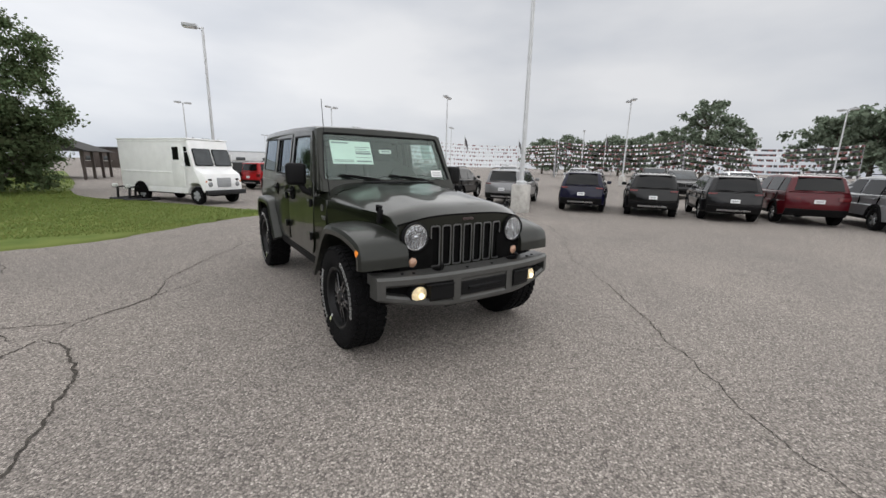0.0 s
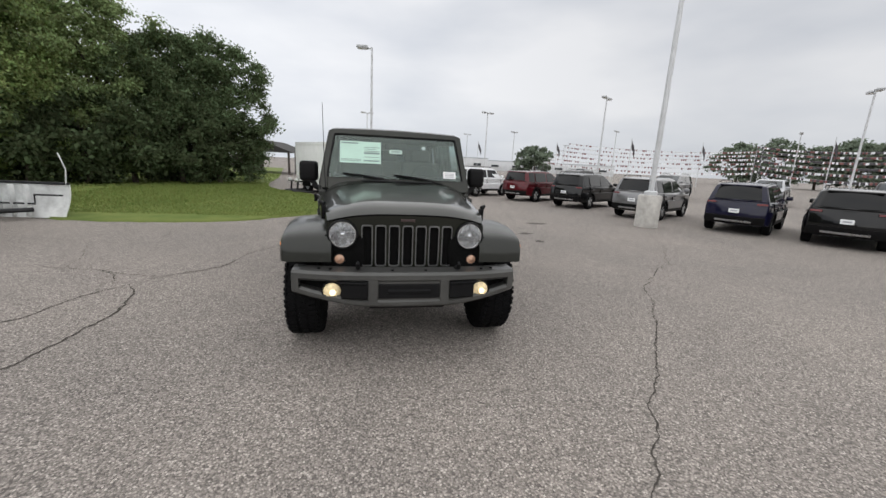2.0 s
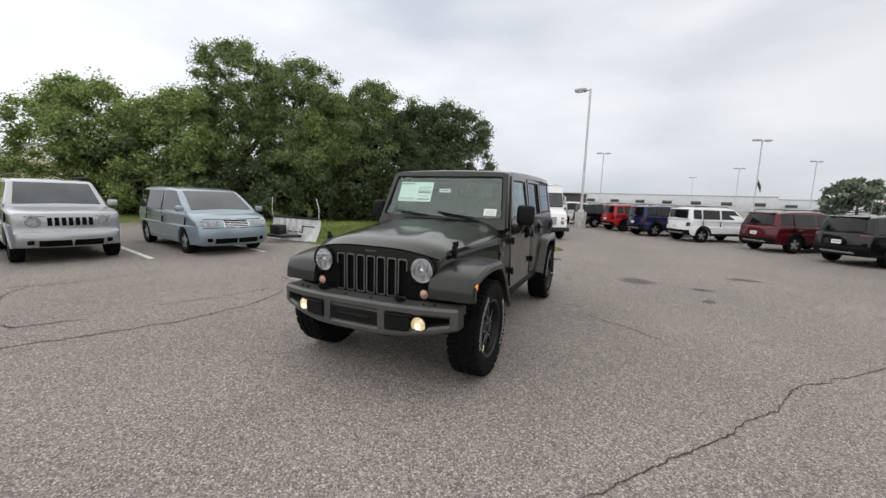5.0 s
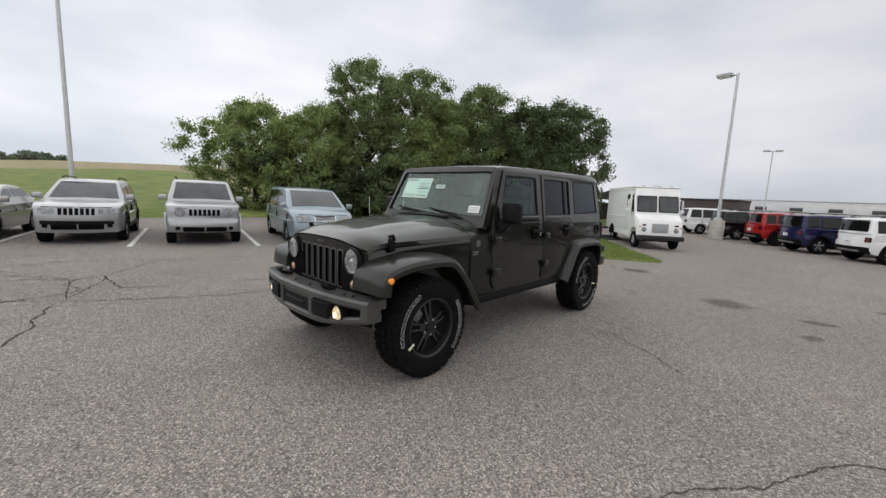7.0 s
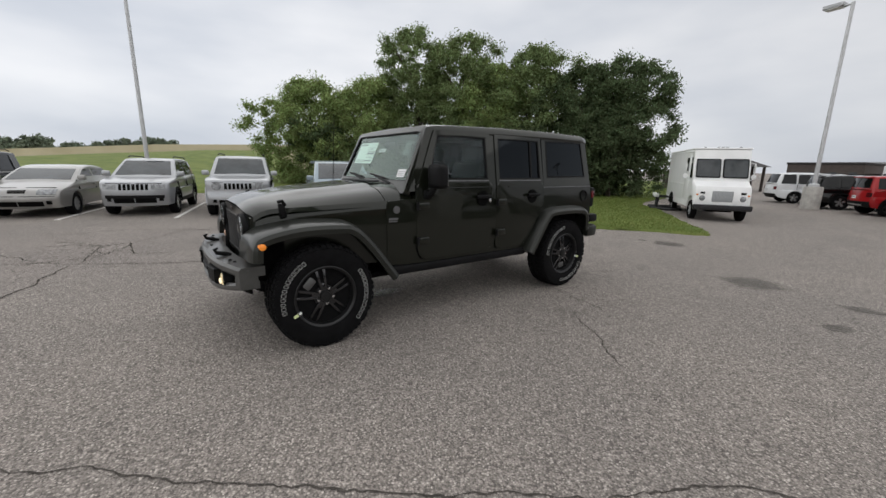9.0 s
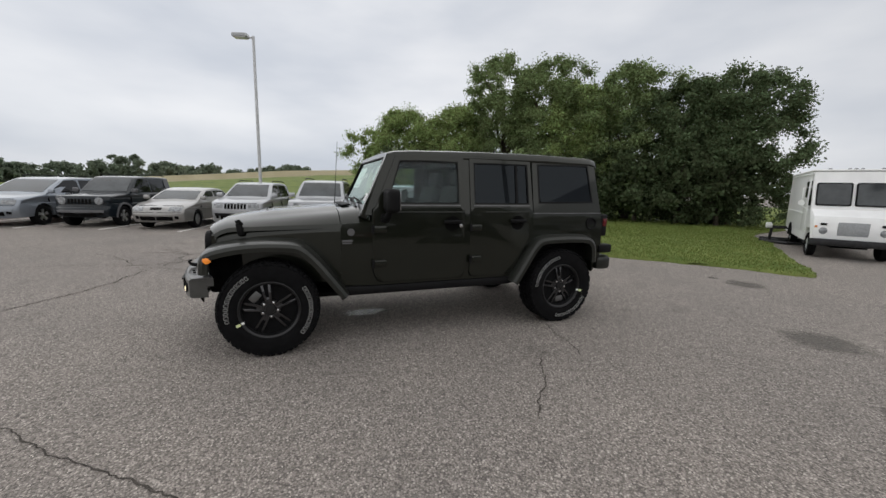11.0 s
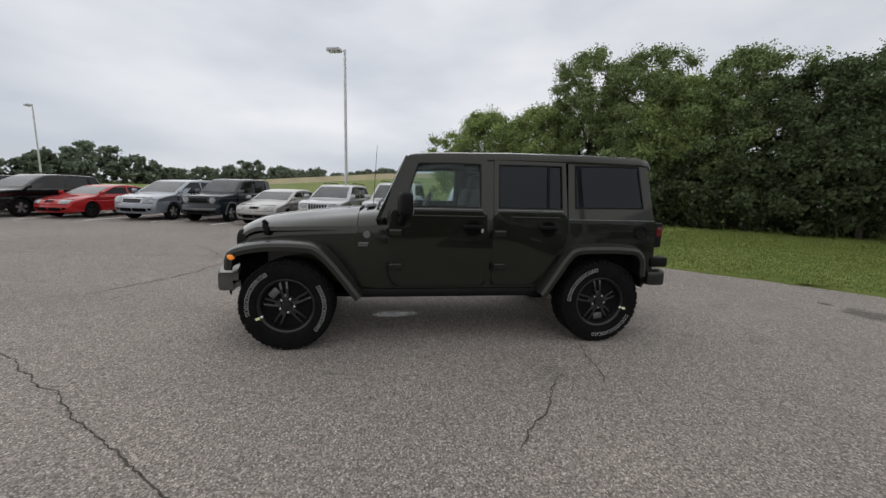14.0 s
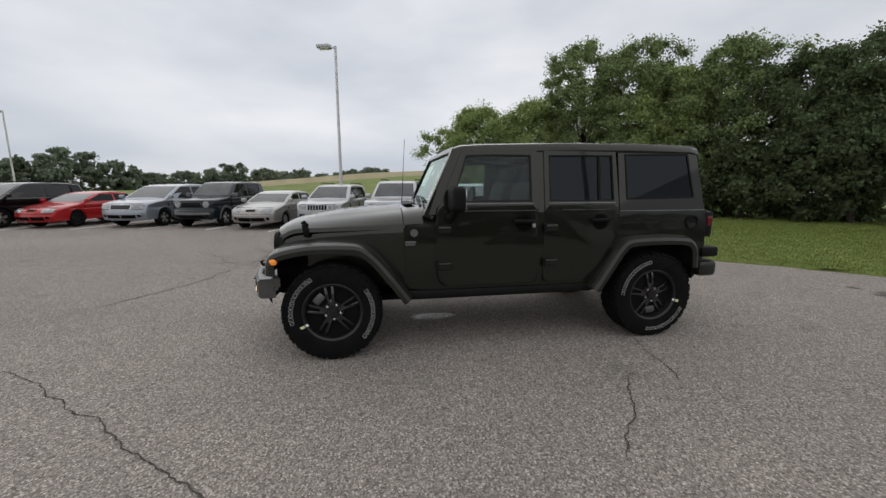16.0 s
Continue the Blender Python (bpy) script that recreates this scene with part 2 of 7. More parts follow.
def box(sx, sy, sz, m=None, bevel=0.0, seg=2, bm=None):
    bm = bm or bmesh.new()
    r = bmesh.ops.create_cube(bm, size=1.0)
    bmesh.ops.scale(bm, vec=(sx, sy, sz), verts=r["verts"])
    if bevel:
        ed = list({e for v in r["verts"] for e in v.link_edges})
        q = bmesh.ops.bevel(bm, geom=ed, offset=bevel, segments=seg, affect="EDGES", profile=0.5)
        vs = list({v for f in q["faces"] for v in f.verts})
    else:
        vs = r["verts"]
    if m is not None:
        bmesh.ops.transform(bm, matrix=m, verts=vs)
    return bm


def lathe(profile, seg=32, axis="x", m=None, bm=None, caps=True):
    """Turns a list of (radius, offset) round an axis."""
    bm = bm or bmesh.new()
    rings = []
    for r, o in profile:
        ring = []
        for k in range(seg):
            a = 2 * math.pi * k / seg
            c, s = r * math.cos(a), r * math.sin(a)
            p = (o, c, s) if axis == "x" else (c, o, s) if axis == "y" else (c, s, o)
            v = Vector(p)
            ring.append(bm.verts.new(m @ v if m is not None else v))
        rings.append(ring)
    for a, b in zip(rings, rings[1:]):
        for k in range(seg):
            bm.faces.new((a[k], a[(k + 1) % seg], b[(k + 1) % seg], b[k]))
    for ring, flip in ((rings[0], True), (rings[-1], False)):
        if caps and profile[0 if flip else -1][0] > 1e-5:
            bm.faces.new(ring[::-1] if flip else ring)
    return bm


def tube(points, radii, seg=8, bm=None):
    """A round tube along points; radii one number or one a point."""
    bm = bm or bmesh.new()
    pts = [Vector(p) for p in points]
    if not hasattr(radii, "__len__"):
        radii = [radii] * len(pts)
    rings = []
    side = None
    for i, p in enumerate(pts):
        d = (pts[min(i + 1, len(pts) - 1)] - pts[max(i - 1, 0)]).normalized()
        if side is None:
            side = d.cross(Vector((0, 0, 1)) if abs(d.z) < 0.9 else Vector((1, 0, 0))).normalized()
        side = (side - d * side.dot(d)).normalized()
        up = d.cross(side)
        rings.append([bm.verts.new(p + radii[i] * (math.cos(2 * math.pi * k / seg) * side + math.sin(2 * math.pi * k / seg) * up)) for k in range(seg)])
    for a, b in zip(rings, rings[1:]):
        for k in range(seg):
            bm.faces.new((a[k], a[(k + 1) % seg], b[(k + 1) % seg], b[k]))
    bm.faces.new(rings[0][::-1])
    bm.faces.new(rings[-1])
    return bm


def slab(poly, thick, to=None, bevel=0.0, bm=None):
    """A polygon in x, y raised by thick along z, then moved by to."""
    bm = bm or bmesh.new()
    a = [bm.verts.new((x, y, 0)) for x, y in poly]
    b = [bm.verts.new((x, y, thick)) for x, y in poly]
    fs = [bm.faces.new(a[::-1]), bm.faces.new(b)]
    for k in range(len(a)):
        fs.append(bm.faces.new((a[k], a[(k + 1) % len(a)], b[(k + 1) % len(a)], b[k])))
    vs = a + b
    if bevel:
        ed = [e for e in fs[1].edges]
        q = bmesh.ops.bevel(bm, geom=ed, offset=bevel, segments=2, affect="EDGES", profile=0.5)
        vs = list(set(v for v in vs if v.is_valid) | {v for f in q["faces"] for v in f.verts})
    if to is not None:
        bmesh.ops.transform(bm, matrix=to, verts=vs)
    return bm


def curve_points(keys, n=6):
    """Catmull-Rom points through keys."""
    k = [Vector(p) for p in keys]
    out = []
    for i in range(len(k) - 1):
        p0, p1, p2, p3 = k[max(i - 1, 0)], k[i], k[i + 1], k[min(i + 2, len(k) - 1)]
        for j in range(n):
            t = j / n
            out.append(0.5 * (2 * p1 + (p2 - p0) * t + (2 * p0 - 5 * p1 + 4 * p2 - p3) * t * t + (3 * p1 - p0 - 3 * p2 + p3) * t ** 3))
    out.append(k[-1])
    return out


def rounded(w, h, r, n=5):
    """Outline of a rectangle with round corners, centred."""
    pts = []
    for cx, cy, a0 in ((w / 2 - r, h / 2 - r, 0), (-w / 2 + r, h / 2 - r, 90), (-w / 2 + r, -h / 2 + r, 180), (w / 2 - r, -h / 2 + r, 270)):
        for k in range(n + 1):
            a = radians(a0 + 90 * k / n)
            pts.append((cx + r * math.cos(a), cy + r * math.sin(a)))
    return pts


def mesh_of(name, verts, faces, mat, parent=None):
    me = bpy.data.meshes.new(name)
    me.from_pydata(verts, [], faces)
    me.materials.append(mat)
    ob = new(name, me)
    if parent is not None:
        ob.parent = parent
    return ob

# ---- plan: places of cracks, stains, lines and lamps (metres) ----
CRACKS = [
    ([(7.22, 6.2), (6.43, 4.73), (5.62, 3.38), (4.69, 2.21), (4.17, 1.82), (3.32, 1.0), (2.97, 0.42), (2.68, 0.03), (2.27, -0.52), (1.97, -0.88), (1.72, -1.15), (1.55, -1.32), (1.45, -1.48), (1.32, -1.68), (1.17, -1.85), (0.86, -2.24), (0.73, -2.42), (0.56, -2.76), (0.3, -3.2)], 0.0065, 1),
    ([(-2.85, 1.35), (-2.70, 1.56), (-2.44, 1.84), (-2.17, 2.05), (-2.12, 2.50), (-2.09, 2.76), (-1.74, 3.46), (-1.36, 4.02), (-1.03, 4.61), (-0.97, 5.11)], 0.010, 2, [[(-2.17, 2.05), (-1.98, 2.30), (-1.74, 2.52)]]),
    ([(-2.85, 1.35), (-2.72, 1.11), (-2.57, 0.68), (-2.52, 0.39), (-2.56, 0.12), (-2.58, -0.14), (-2.63, -0.35), (-2.70, -0.52), (-2.80, -0.80), (-3.02, -1.30), (-3.38, -2.00)], 0.012, 3),
    ([(-3.47, -0.20), (-3.33, 0.14), (-3.21, 0.44), (-3.09, 0.92), (-2.96, 1.20), (-2.85, 1.35)], 0.010, 4, [[(-4.29, 2.11), (-3.90, 2.01), (-3.51, 1.92), (-3.08, 1.73), (-2.84, 1.65), (-2.62, 1.64)], [(-3.51, 1.92), (-3.25, 1.71), (-3.04, 1.38)], [(-3.71, 3.96), (-3.88, 4.51), (-3.96, 4.89)]]),
    ([(-1.02, -2.91), (-1.65, -2.59), (-2.15, -2.33), (-2.82, -2.15), (-3.38, -2.01)], 0.015, 5, [[(-3.38, -1.99), (-4.26, -1.58), (-4.86, -1.4), (-6.21, -0.36)], [(-3.47, -2.02), (-3.79, -2.53), (-4.0, -3.52), (-3.92, -4.84), (-4.31, -7.0)], [(-3.94, -1.75), (-4.46, -1.89), (-4.72, -1.76), (-5.72, -2.58)], [(-3.71, -2.42), (-4.24, -2.67), (-5.38, -3.59)]]),
    ([(0.91, 2.76), (1.06, 2.7), (1.34, 2.66), (1.6, 2.62), (1.75, 2.57)], 0.006, 6),
    ([(1.52, 2.31), (1.67, 2.16), (1.89, 2.05), (2.11, 1.93), (2.21, 1.77), (2.42, 1.64)], 0.007, 7),
    ([(0.65, 7.68), (1.56, 7.53), (3.02, 7.81), (5.9, 7.63)], 0.005, 8),
    ([(-7.7, -3.1), (-5.91, -2.5), (-4.81, -1.77)], 0.005, 9),
    ([(-8.68, -5.83), (-6.76, -5.06), (-4.65, -5.51), (-3.1, -4.97)], 0.005, 10),
    ([(-6.43, -2.86), (-6.41, -2.41), (-6.59, -1.88), (-6.48, -1.38), (-5.76, -0.12), (-5.65, 1.36)], 0.016, 13),
    ([(-5.14, -2.75), (-5.06, -2.21), (-4.70, -1.81), (-4.86, -1.44), (-3.84, -1.37), (-3.55, -0.86)], 0.017, 14, [[(-4.70, -1.81), (-4.07, -1.89), (-3.50, -1.93)], [(-3.66, -2.62), (-3.75, -2.24), (-3.84, -1.88), (-4.19, -1.50)]]),
    ([(-5.62, 3.95), (-4.55, 3.46), (-4.09, 2.62), (-3.88, 1.79)], 0.005, 12),
]
STAINS = [
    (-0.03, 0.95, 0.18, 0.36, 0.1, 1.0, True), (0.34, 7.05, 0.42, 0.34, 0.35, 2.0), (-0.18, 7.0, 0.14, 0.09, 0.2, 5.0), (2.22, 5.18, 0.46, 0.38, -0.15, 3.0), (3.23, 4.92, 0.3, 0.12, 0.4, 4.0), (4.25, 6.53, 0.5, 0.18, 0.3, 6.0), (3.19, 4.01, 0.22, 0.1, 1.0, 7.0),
]
BAY_LINES = [(-9.25, 2.3, 76.2, 4.4), (-10.34, -0.15, 76.5, 4.4), (-11.14, -2.47, 76.6, 4.4), (-12.1, -4.69, 76.9, 4.4), (-12.88, -7.02, 77.3, 4.4), (-13.01, -9.28, 77.4, 4.4), (-13.12, -11.47, 77.5, 4.4), (-8.25, 4.32, 75.9, 4.4)]
LAMPS = [
    (7.51, 6.39, 58.7, 2, True),
    (-0.16, 20.38, -11.5, 1, True),
    (-14.99, -1.14, 72.5, 1, False, 7.6, 'behind the parked cars'),
    (-0.54, 50.86, 20.5, 2, True),
    (13.32, 42.44, 24.5, 2, True),
    (19.4, 28.18, 39.0, 2, True),
    (36.43, 51.67, 39.0, 2, True),
    (54.27, 39.05, 38.0, 2, True),
    (72.76, 59.56, 28.2, 2, False),
    (97.31, 61.32, 37.8, 2, False),
    (32.65, 18.25, 52.8, 2, True),
    (110.2, 51.47, 47.6, 2, False),
    (84.31, 25.05, 57.2, 2, False),
    (51.46, 7.76, 67.2, 2, True),
    (136.18, 20.42, 57.2, 2, False),
    (24.71, 63.69, 29.1, 2, False),
    (19.06, 74.96, 19.5, 2, False),
    (48.02, 89.4, 29.1, 2, False),
    (16.43, 100.73, 19.5, 2, False),
    (-35.06, -29.59, 65.6, 1, False, 7.6, 'beyond the parked cars'),
]

# ---- ground ----
def sheet(name, outline, z, mat, label, kind="structure", category="ground", thick=0.0):
    bm = bmesh.new()
    if thick:
        slab([(x, y) for x, y in outline], thick, pose(0, 0, z - thick), bm=bm)
    else:
        bm.faces.new([bm.verts.new((x, y, z)) for x, y in outline])
    ob = part(name, bm, mat)
    return tagged(ob, label, category, kind=kind)


sheet("ground", [(-900, -900), (900, -900), (900, 900), (-900, 900)], 0.0, M_ASPHALT, "worn grey asphalt parking lot with coarse pale aggregate")


def wavy(keys, n, amp, seed):
    rnd = random.Random(seed)
    pts = curve_points([(x, y, 0) for x, y in keys], n)
    return [(p.x + rnd.uniform(-amp, amp), p.y + rnd.uniform(-amp, amp)) for p in pts]


# grass island beside the lot, its edge uneven
LAWN = wavy([(-7.55, 6.23), (-6.1, 5.6), (-4.46, 5.62), (-3.11, 5.99), (-1.94, 7.12), (-0.77, 8.16), (0.24, 8.74), (0.2, 9.26), (-1.25, 11.18), (-2.84, 13.47), (-5.05, 16.75), (-6.52, 26.02)], 7, 0.05, 4)
LAWN_BACK = [(-11.03, 50.33), (-54.4, 57.71), (-89.33, 32.65), (-59.16, 11.17), (-25.97, 6.93), (-12.32, 6.37)]
bm = bmesh.new()
lawn_out = LAWN + LAWN_BACK
bot = [bm.verts.new((x, y, -0.02)) for x, y in lawn_out]
top = [bm.verts.new((x * 0.998, y + 0.03, 0.045)) for x, y in lawn_out]
bm.faces.new(top)
for k in range(len(bot)):
    bm.faces.new((bot[k], bot[(k + 1) % len(bot)], top[(k + 1) % len(bot)], top[k]))
bmesh.ops.triangulate(bm, faces=[f for f in bm.faces if len(f.verts) > 4])
tagged(part("grass_island", bm, M_GRASS, angle=80), "mown green lawn with an uneven edge beside the asphalt", "lawn", kind="structure")


def inside(x, y, poly):
    c = False
    j = len(poly) - 1
    for i in range(len(poly)):
        xi, yi = poly[i]
        xj, yj = poly[j]
        if (yi > y) != (yj > y) and x < (xj - xi) * (y - yi) / (yj - yi) + xi:
            c = not c
        j = i
    return c


def blades(name, count, area, region, h0, h1, mat, label, seed, z=0.04, width=0.018, lean=0.7):
    rnd = np.random.RandomState(seed)
    v, f = [], []
    x0, y0, x1, y1 = area
    made = 0
    while made < count:
        x, y = rnd.uniform(x0, x1), rnd.uniform(y0, y1)
        if not inside(x, y, region):
            continue
        h = rnd.uniform(h0, h1)
        a = rnd.uniform(0, 6.283)
        dx, dy = math.cos(a) * width, math.sin(a) * width
        lx, ly = rnd.uniform(-lean, lean) * h, rnd.uniform(-lean, lean) * h
        k = len(v)
        v += [(x - dx, y - dy, z - 0.01), (x + dx, y + dy, z - 0.01), (x + lx, y + ly, z + h)]
        f.append((k, k + 1, k + 2))
        made += 1
    return tagged(mesh_of(name, v, f, mat), label, "grass", kind="stuff")


blades("lawn_grass", 70000, (-9.5, 6.5, 0.5, 19), lawn_out, 0.012, 0.045, M_BLADE, "short green lawn grass with scattered paler tufts", 3)
blades("rough_grass", 26000, (-26, 8, -5, 30), lawn_out, 0.03, 0.12, M_BLADE, "longer rough grass toward the trees", 5, width=0.02)

# bank of grass behind the row of parked cars, with a ripe field on its crest
bm = bmesh.new()
cols = []
for y, sx, g in ((-95, -18, 0.22), (-60, -18, 0.26), (-30, -18.5, 0.32), (-20, -18.8, 0.38), (-14, -19, 0.48), (-6, -18.5, 0.70), (0, -17.5, 0.84), (4, -16.6, 0.95), (9.3, -15.8, 1.0)):
    row = []
    for d, h in ((0, 0.0), (0.15, 0.11), (4, 0.3), (12, 1.2), (22, 2.4), (34, 2.95), (60, 3.25), (140, 3.4)):
        row.append(bm.verts.new((sx - d, y + 0.16 * d, h * (g if d > 1 else 1))))
    cols.append(row)
for a, b in zip(cols, cols[1:]):
    for k in range(len(a) - 1):
        bm.faces.new((a[k], a[k + 1], b[k + 1], b[k]))
SWING = Matrix.Translation((3.6, 0.5, 0)) @ pose(0, 0, 0, 0, 0, 6.0) @ Matrix.Translation((-3.9, 0.0, 0))
bm.transform(SWING)
tagged(part("grass_bank", bm, M_GRASS, angle=80), "sloping green grass bank behind the parked cars", "grass bank", kind="structure")
bm = bmesh.new()
rim = ((-58, -16, 1.7), (-56, -4, 2.6), (-53, 5, 3.3), (-50, 14, 3.65), (-47, 26, 3.9), (-140, 60, 4.2), (-170, -30, 2.8))
up = [bm.verts.new(p) for p in rim]
down = [bm.verts.new((x, y, 0.2)) for x, y, z in rim]
bm.faces.new(up)
for i in range(len(rim)):
    bm.faces.new((up[i], up[(i + 1) % len(rim)], down[(i + 1) % len(rim)], down[i]))
bmesh.ops.triangulate(bm, faces=[f for f in bm.faces if len(f.verts) > 4])
bm.transform(SWING)
tagged(part("ripe_field", bm, M_FIELD), "tan ripe crop field on the crest of the bank", "field", kind="structure")


# cracks, laid in the asphalt as uneven dark ribbons
def ribbon(keys, width, seed, jitter=0.035, step=0.03, z=0.004):
    rnd = random.Random(seed)
    pts = [Vector((x, y, 0)) for x, y in keys]
    path = []
    for a, b in zip(pts, pts[1:]):
        n = max(2, int((b - a).length / step))
        nrm = (b - a).normalized().cross(Vector((0, 0, 1)))
        for k in range(n):
            t = k / n
            p = a.lerp(b, t)
            off = jitter * (noise.noise(Vector((p.x * 3.1, p.y * 3.1, seed))) * 1.6 + 0.6 * noise.noise(Vector((p.x * 11, p.y * 11, seed))) + 0.45 * noise.noise(Vector((p.x * 37, p.y * 37, seed))))
            path.append(p + nrm * off)
    path.append(pts[-1])
    v, f = [], []
    for i, p in enumerate(path):
        d = (path[min(i + 1, len(path) - 1)] - path[max(i - 1, 0)]).normalized()
        s = d.cross(Vector((0, 0, 1)))
        e = min(i, len(path) - 1 - i) / max(1, len(path)) * 6
        w = width * (0.34 + 0.8 * rnd.random()) * min(1, 0.25 + e)
        v += [tuple(p + s * w + Vector((0, 0, z))), tuple(p - s * w * rnd.uniform(0.5, 1.2) + Vector((0, 0, z)))]
    for i in range(len(path) - 1):
        f.append((2 * i, 2 * i + 1, 2 * i + 3, 2 * i + 2))
    return v, f


def crack(keys, width, seed, branches=()):
    v, f = ribbon(keys, width, seed)
    for j, br in enumerate(branches):
        v2, f2 = ribbon(br, width * 0.7, seed + 11 + j, z=0.0045 + 0.0005 * j)
        f += [tuple(i + len(v) for i in q) for q in f2]
        v += v2
    ob = mesh_of("pavement_crack", v, f, M_CRACK)
    tagged(ob, "thin dark meandering crack in the asphalt", "crack", kind="structure")


def stain(cx, cy, rx, ry, turn, seed, wet=False):
    rnd = random.Random(seed)
    pts = []
    for k in range(40):
        a = 2 * math.pi * k / 40
        r = 1 + 0.28 * noise.noise(Vector((math.cos(a) * 1.4, math.sin(a) * 1.4, seed))) + rnd.uniform(-0.03, 0.03)
        x, y = rx * r * math.cos(a), ry * r * math.sin(a)
        c, s = math.cos(turn), math.sin(turn)
        pts.append((cx + x * c - y * s, cy + x * s + y * c))
    bm = bmesh.new()
    bm.faces.new([bm.verts.new((x, y, 0.004)) for x, y in pts])
    bmesh.ops.triangulate(bm, faces=bm.faces)
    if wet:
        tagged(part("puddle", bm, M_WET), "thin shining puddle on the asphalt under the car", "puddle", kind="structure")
    else:
        tagged(part("damp_patch", bm, M_STAIN), "dark damp patch staining the asphalt", "stain", kind="structure")


for spec in CRACKS:
    crack(*spec)
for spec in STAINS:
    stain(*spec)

# painted bay lines between the parked cars
for k, (x, y, turn, length) in enumerate(BAY_LINES):
    bm = bmesh.new()
    slab(rounded(0.1, length, 0.01, 1), 0.004, pose(x, y, 0, 0, 0, turn), bm=bm)
    tagged(part("bay_line", bm, M_LINE), "worn white painted parking bay line", "line marking", group="bay lines", kind="structure")


# ---- lamp posts ----
def lamp_post(x, y, turn, heads=2, block=True, height=7.6, label_tail="on a concrete base"):
    t = thing("lamp_post", "tall grey steel parking lot lamp %s" % label_tail, "lamp post", pose(x, y, 0, 0, 0, turn), group="parking lot lamps")
    base = 0.0
    if block:
        bm = lathe([(0.31, 0.0), (0.31, 0.86), (0.28, 0.9), (0.0, 0.9)], 28, "z")
        part("concrete_base", bm, M_CONC, t, "weathered round concrete base")
        bm = lathe([(0.17, 0.9), (0.17, 0.99), (0.13, 1.02), (0.0, 1.02)], 20, "z")
        part("base_cover", bm, M_POLE, t)
        base = 0.9
    bm = bmesh.new()
    tube([(0, 0, base), (0, 0, height)], [0.075, 0.055], 12, bm)
    part("pole", bm, M_POLE, t)
    sides = (-1, 1) if heads == 2 else (-1,)
    bm = bmesh.new()
    tube([(-0.42 if heads else 0, 0, height - 0.06), (0.42 if heads == 2 else 0.05, 0, height - 0.06)], 0.035, 8, bm)
    part("arm", bm, M_POLE, t)
    for s in sides:
        bm = box(0.62, 0.38, 0.15, pose(s * 0.52, 0, height), 0.035)
        h = part("lamp_head", bm, M_HEAD, t)
        bm = box(0.5, 0.3, 0.03, pose(s * 0.52, 0, height - 0.085), 0.01)
        part("lens", bm, M_LENS, h)
    return t


for spec in LAMPS:
    lamp_post(*spec)

import mathutils

# ---- parked vehicles ----
def offset_outline(pts, d):
    """Moves a closed outline inwards by d."""
    n = len(pts)
    out = []
    for i in range(n):
        a, b, c = pts[i - 1], pts[i], pts[(i + 1) % n]
        e1 = Vector((b[0] - a[0], b[1] - a[1])).normalized()
        e2 = Vector((c[0] - b[0], c[1] - b[1])).normalized()
        t = (e1 + e2)
        if t.length < 1e-4:
            t = e1
        t.normalize()
        out.append((b[0] - t.y * d, b[1] + t.x * d))
    return out


def car_wheel(radius, width, rim_mat, spokes=5, style="alloy"):
    """Tyre with its rim and spokes, axis along x, outside towards +x."""
    R, w = radius, width / 2
    bm = lathe([(R * 0.62, -w), (R * 0.90, -w), (R * 0.975, -w * 0.86), (R, -w * 0.55), (R, w * 0.55), (R * 0.975, w * 0.86), (R * 0.9, w), (R * 0.70, w * 1.0), (R * 0.64, w * 0.86), (R * 0.62, w * 0.5)], 30, "x")
    tyre = part("tyre", bm, M_TYRE)
    bm = lathe([(R * 0.63, -w * 0.2), (R * 0.655, w * 0.88), (R * 0.6, w * 0.9), (R * 0.57, w * 0.45), (R * 0.2, w * 0.3), (0, w * 0.3)], 30, "x")
    part("rim", bm, M_UNDER if style == "dark" else rim_mat if style == "cover" else M_DARKALLOY, tyre)
    for k in range(spokes):
        a = 360 * k / spokes
        bm = slab([(-R * 0.10, R * 0.1), (R * 0.10, R * 0.1), (R * 0.13, R * 0.36), (R * 0.15, R * 0.6), (-R * 0.15, R * 0.6), (-R * 0.13, R * 0.36)], w * 0.28,
                  pose(0, 0, 0, a, 0, 0) @ pose(w * 0.5, 0, 0, 90, 0, 90), 0.008)
        part("spoke", bm, rim_mat, tyre)
    bm = lathe([(R * 0.17, w * 0.4), (R * 0.16, w * 0.86), (0, w * 0.9)], 16, "x")
    part("hub_cap", bm, rim_mat, tyre)
    tyre.name = "wheel"
    return tyre


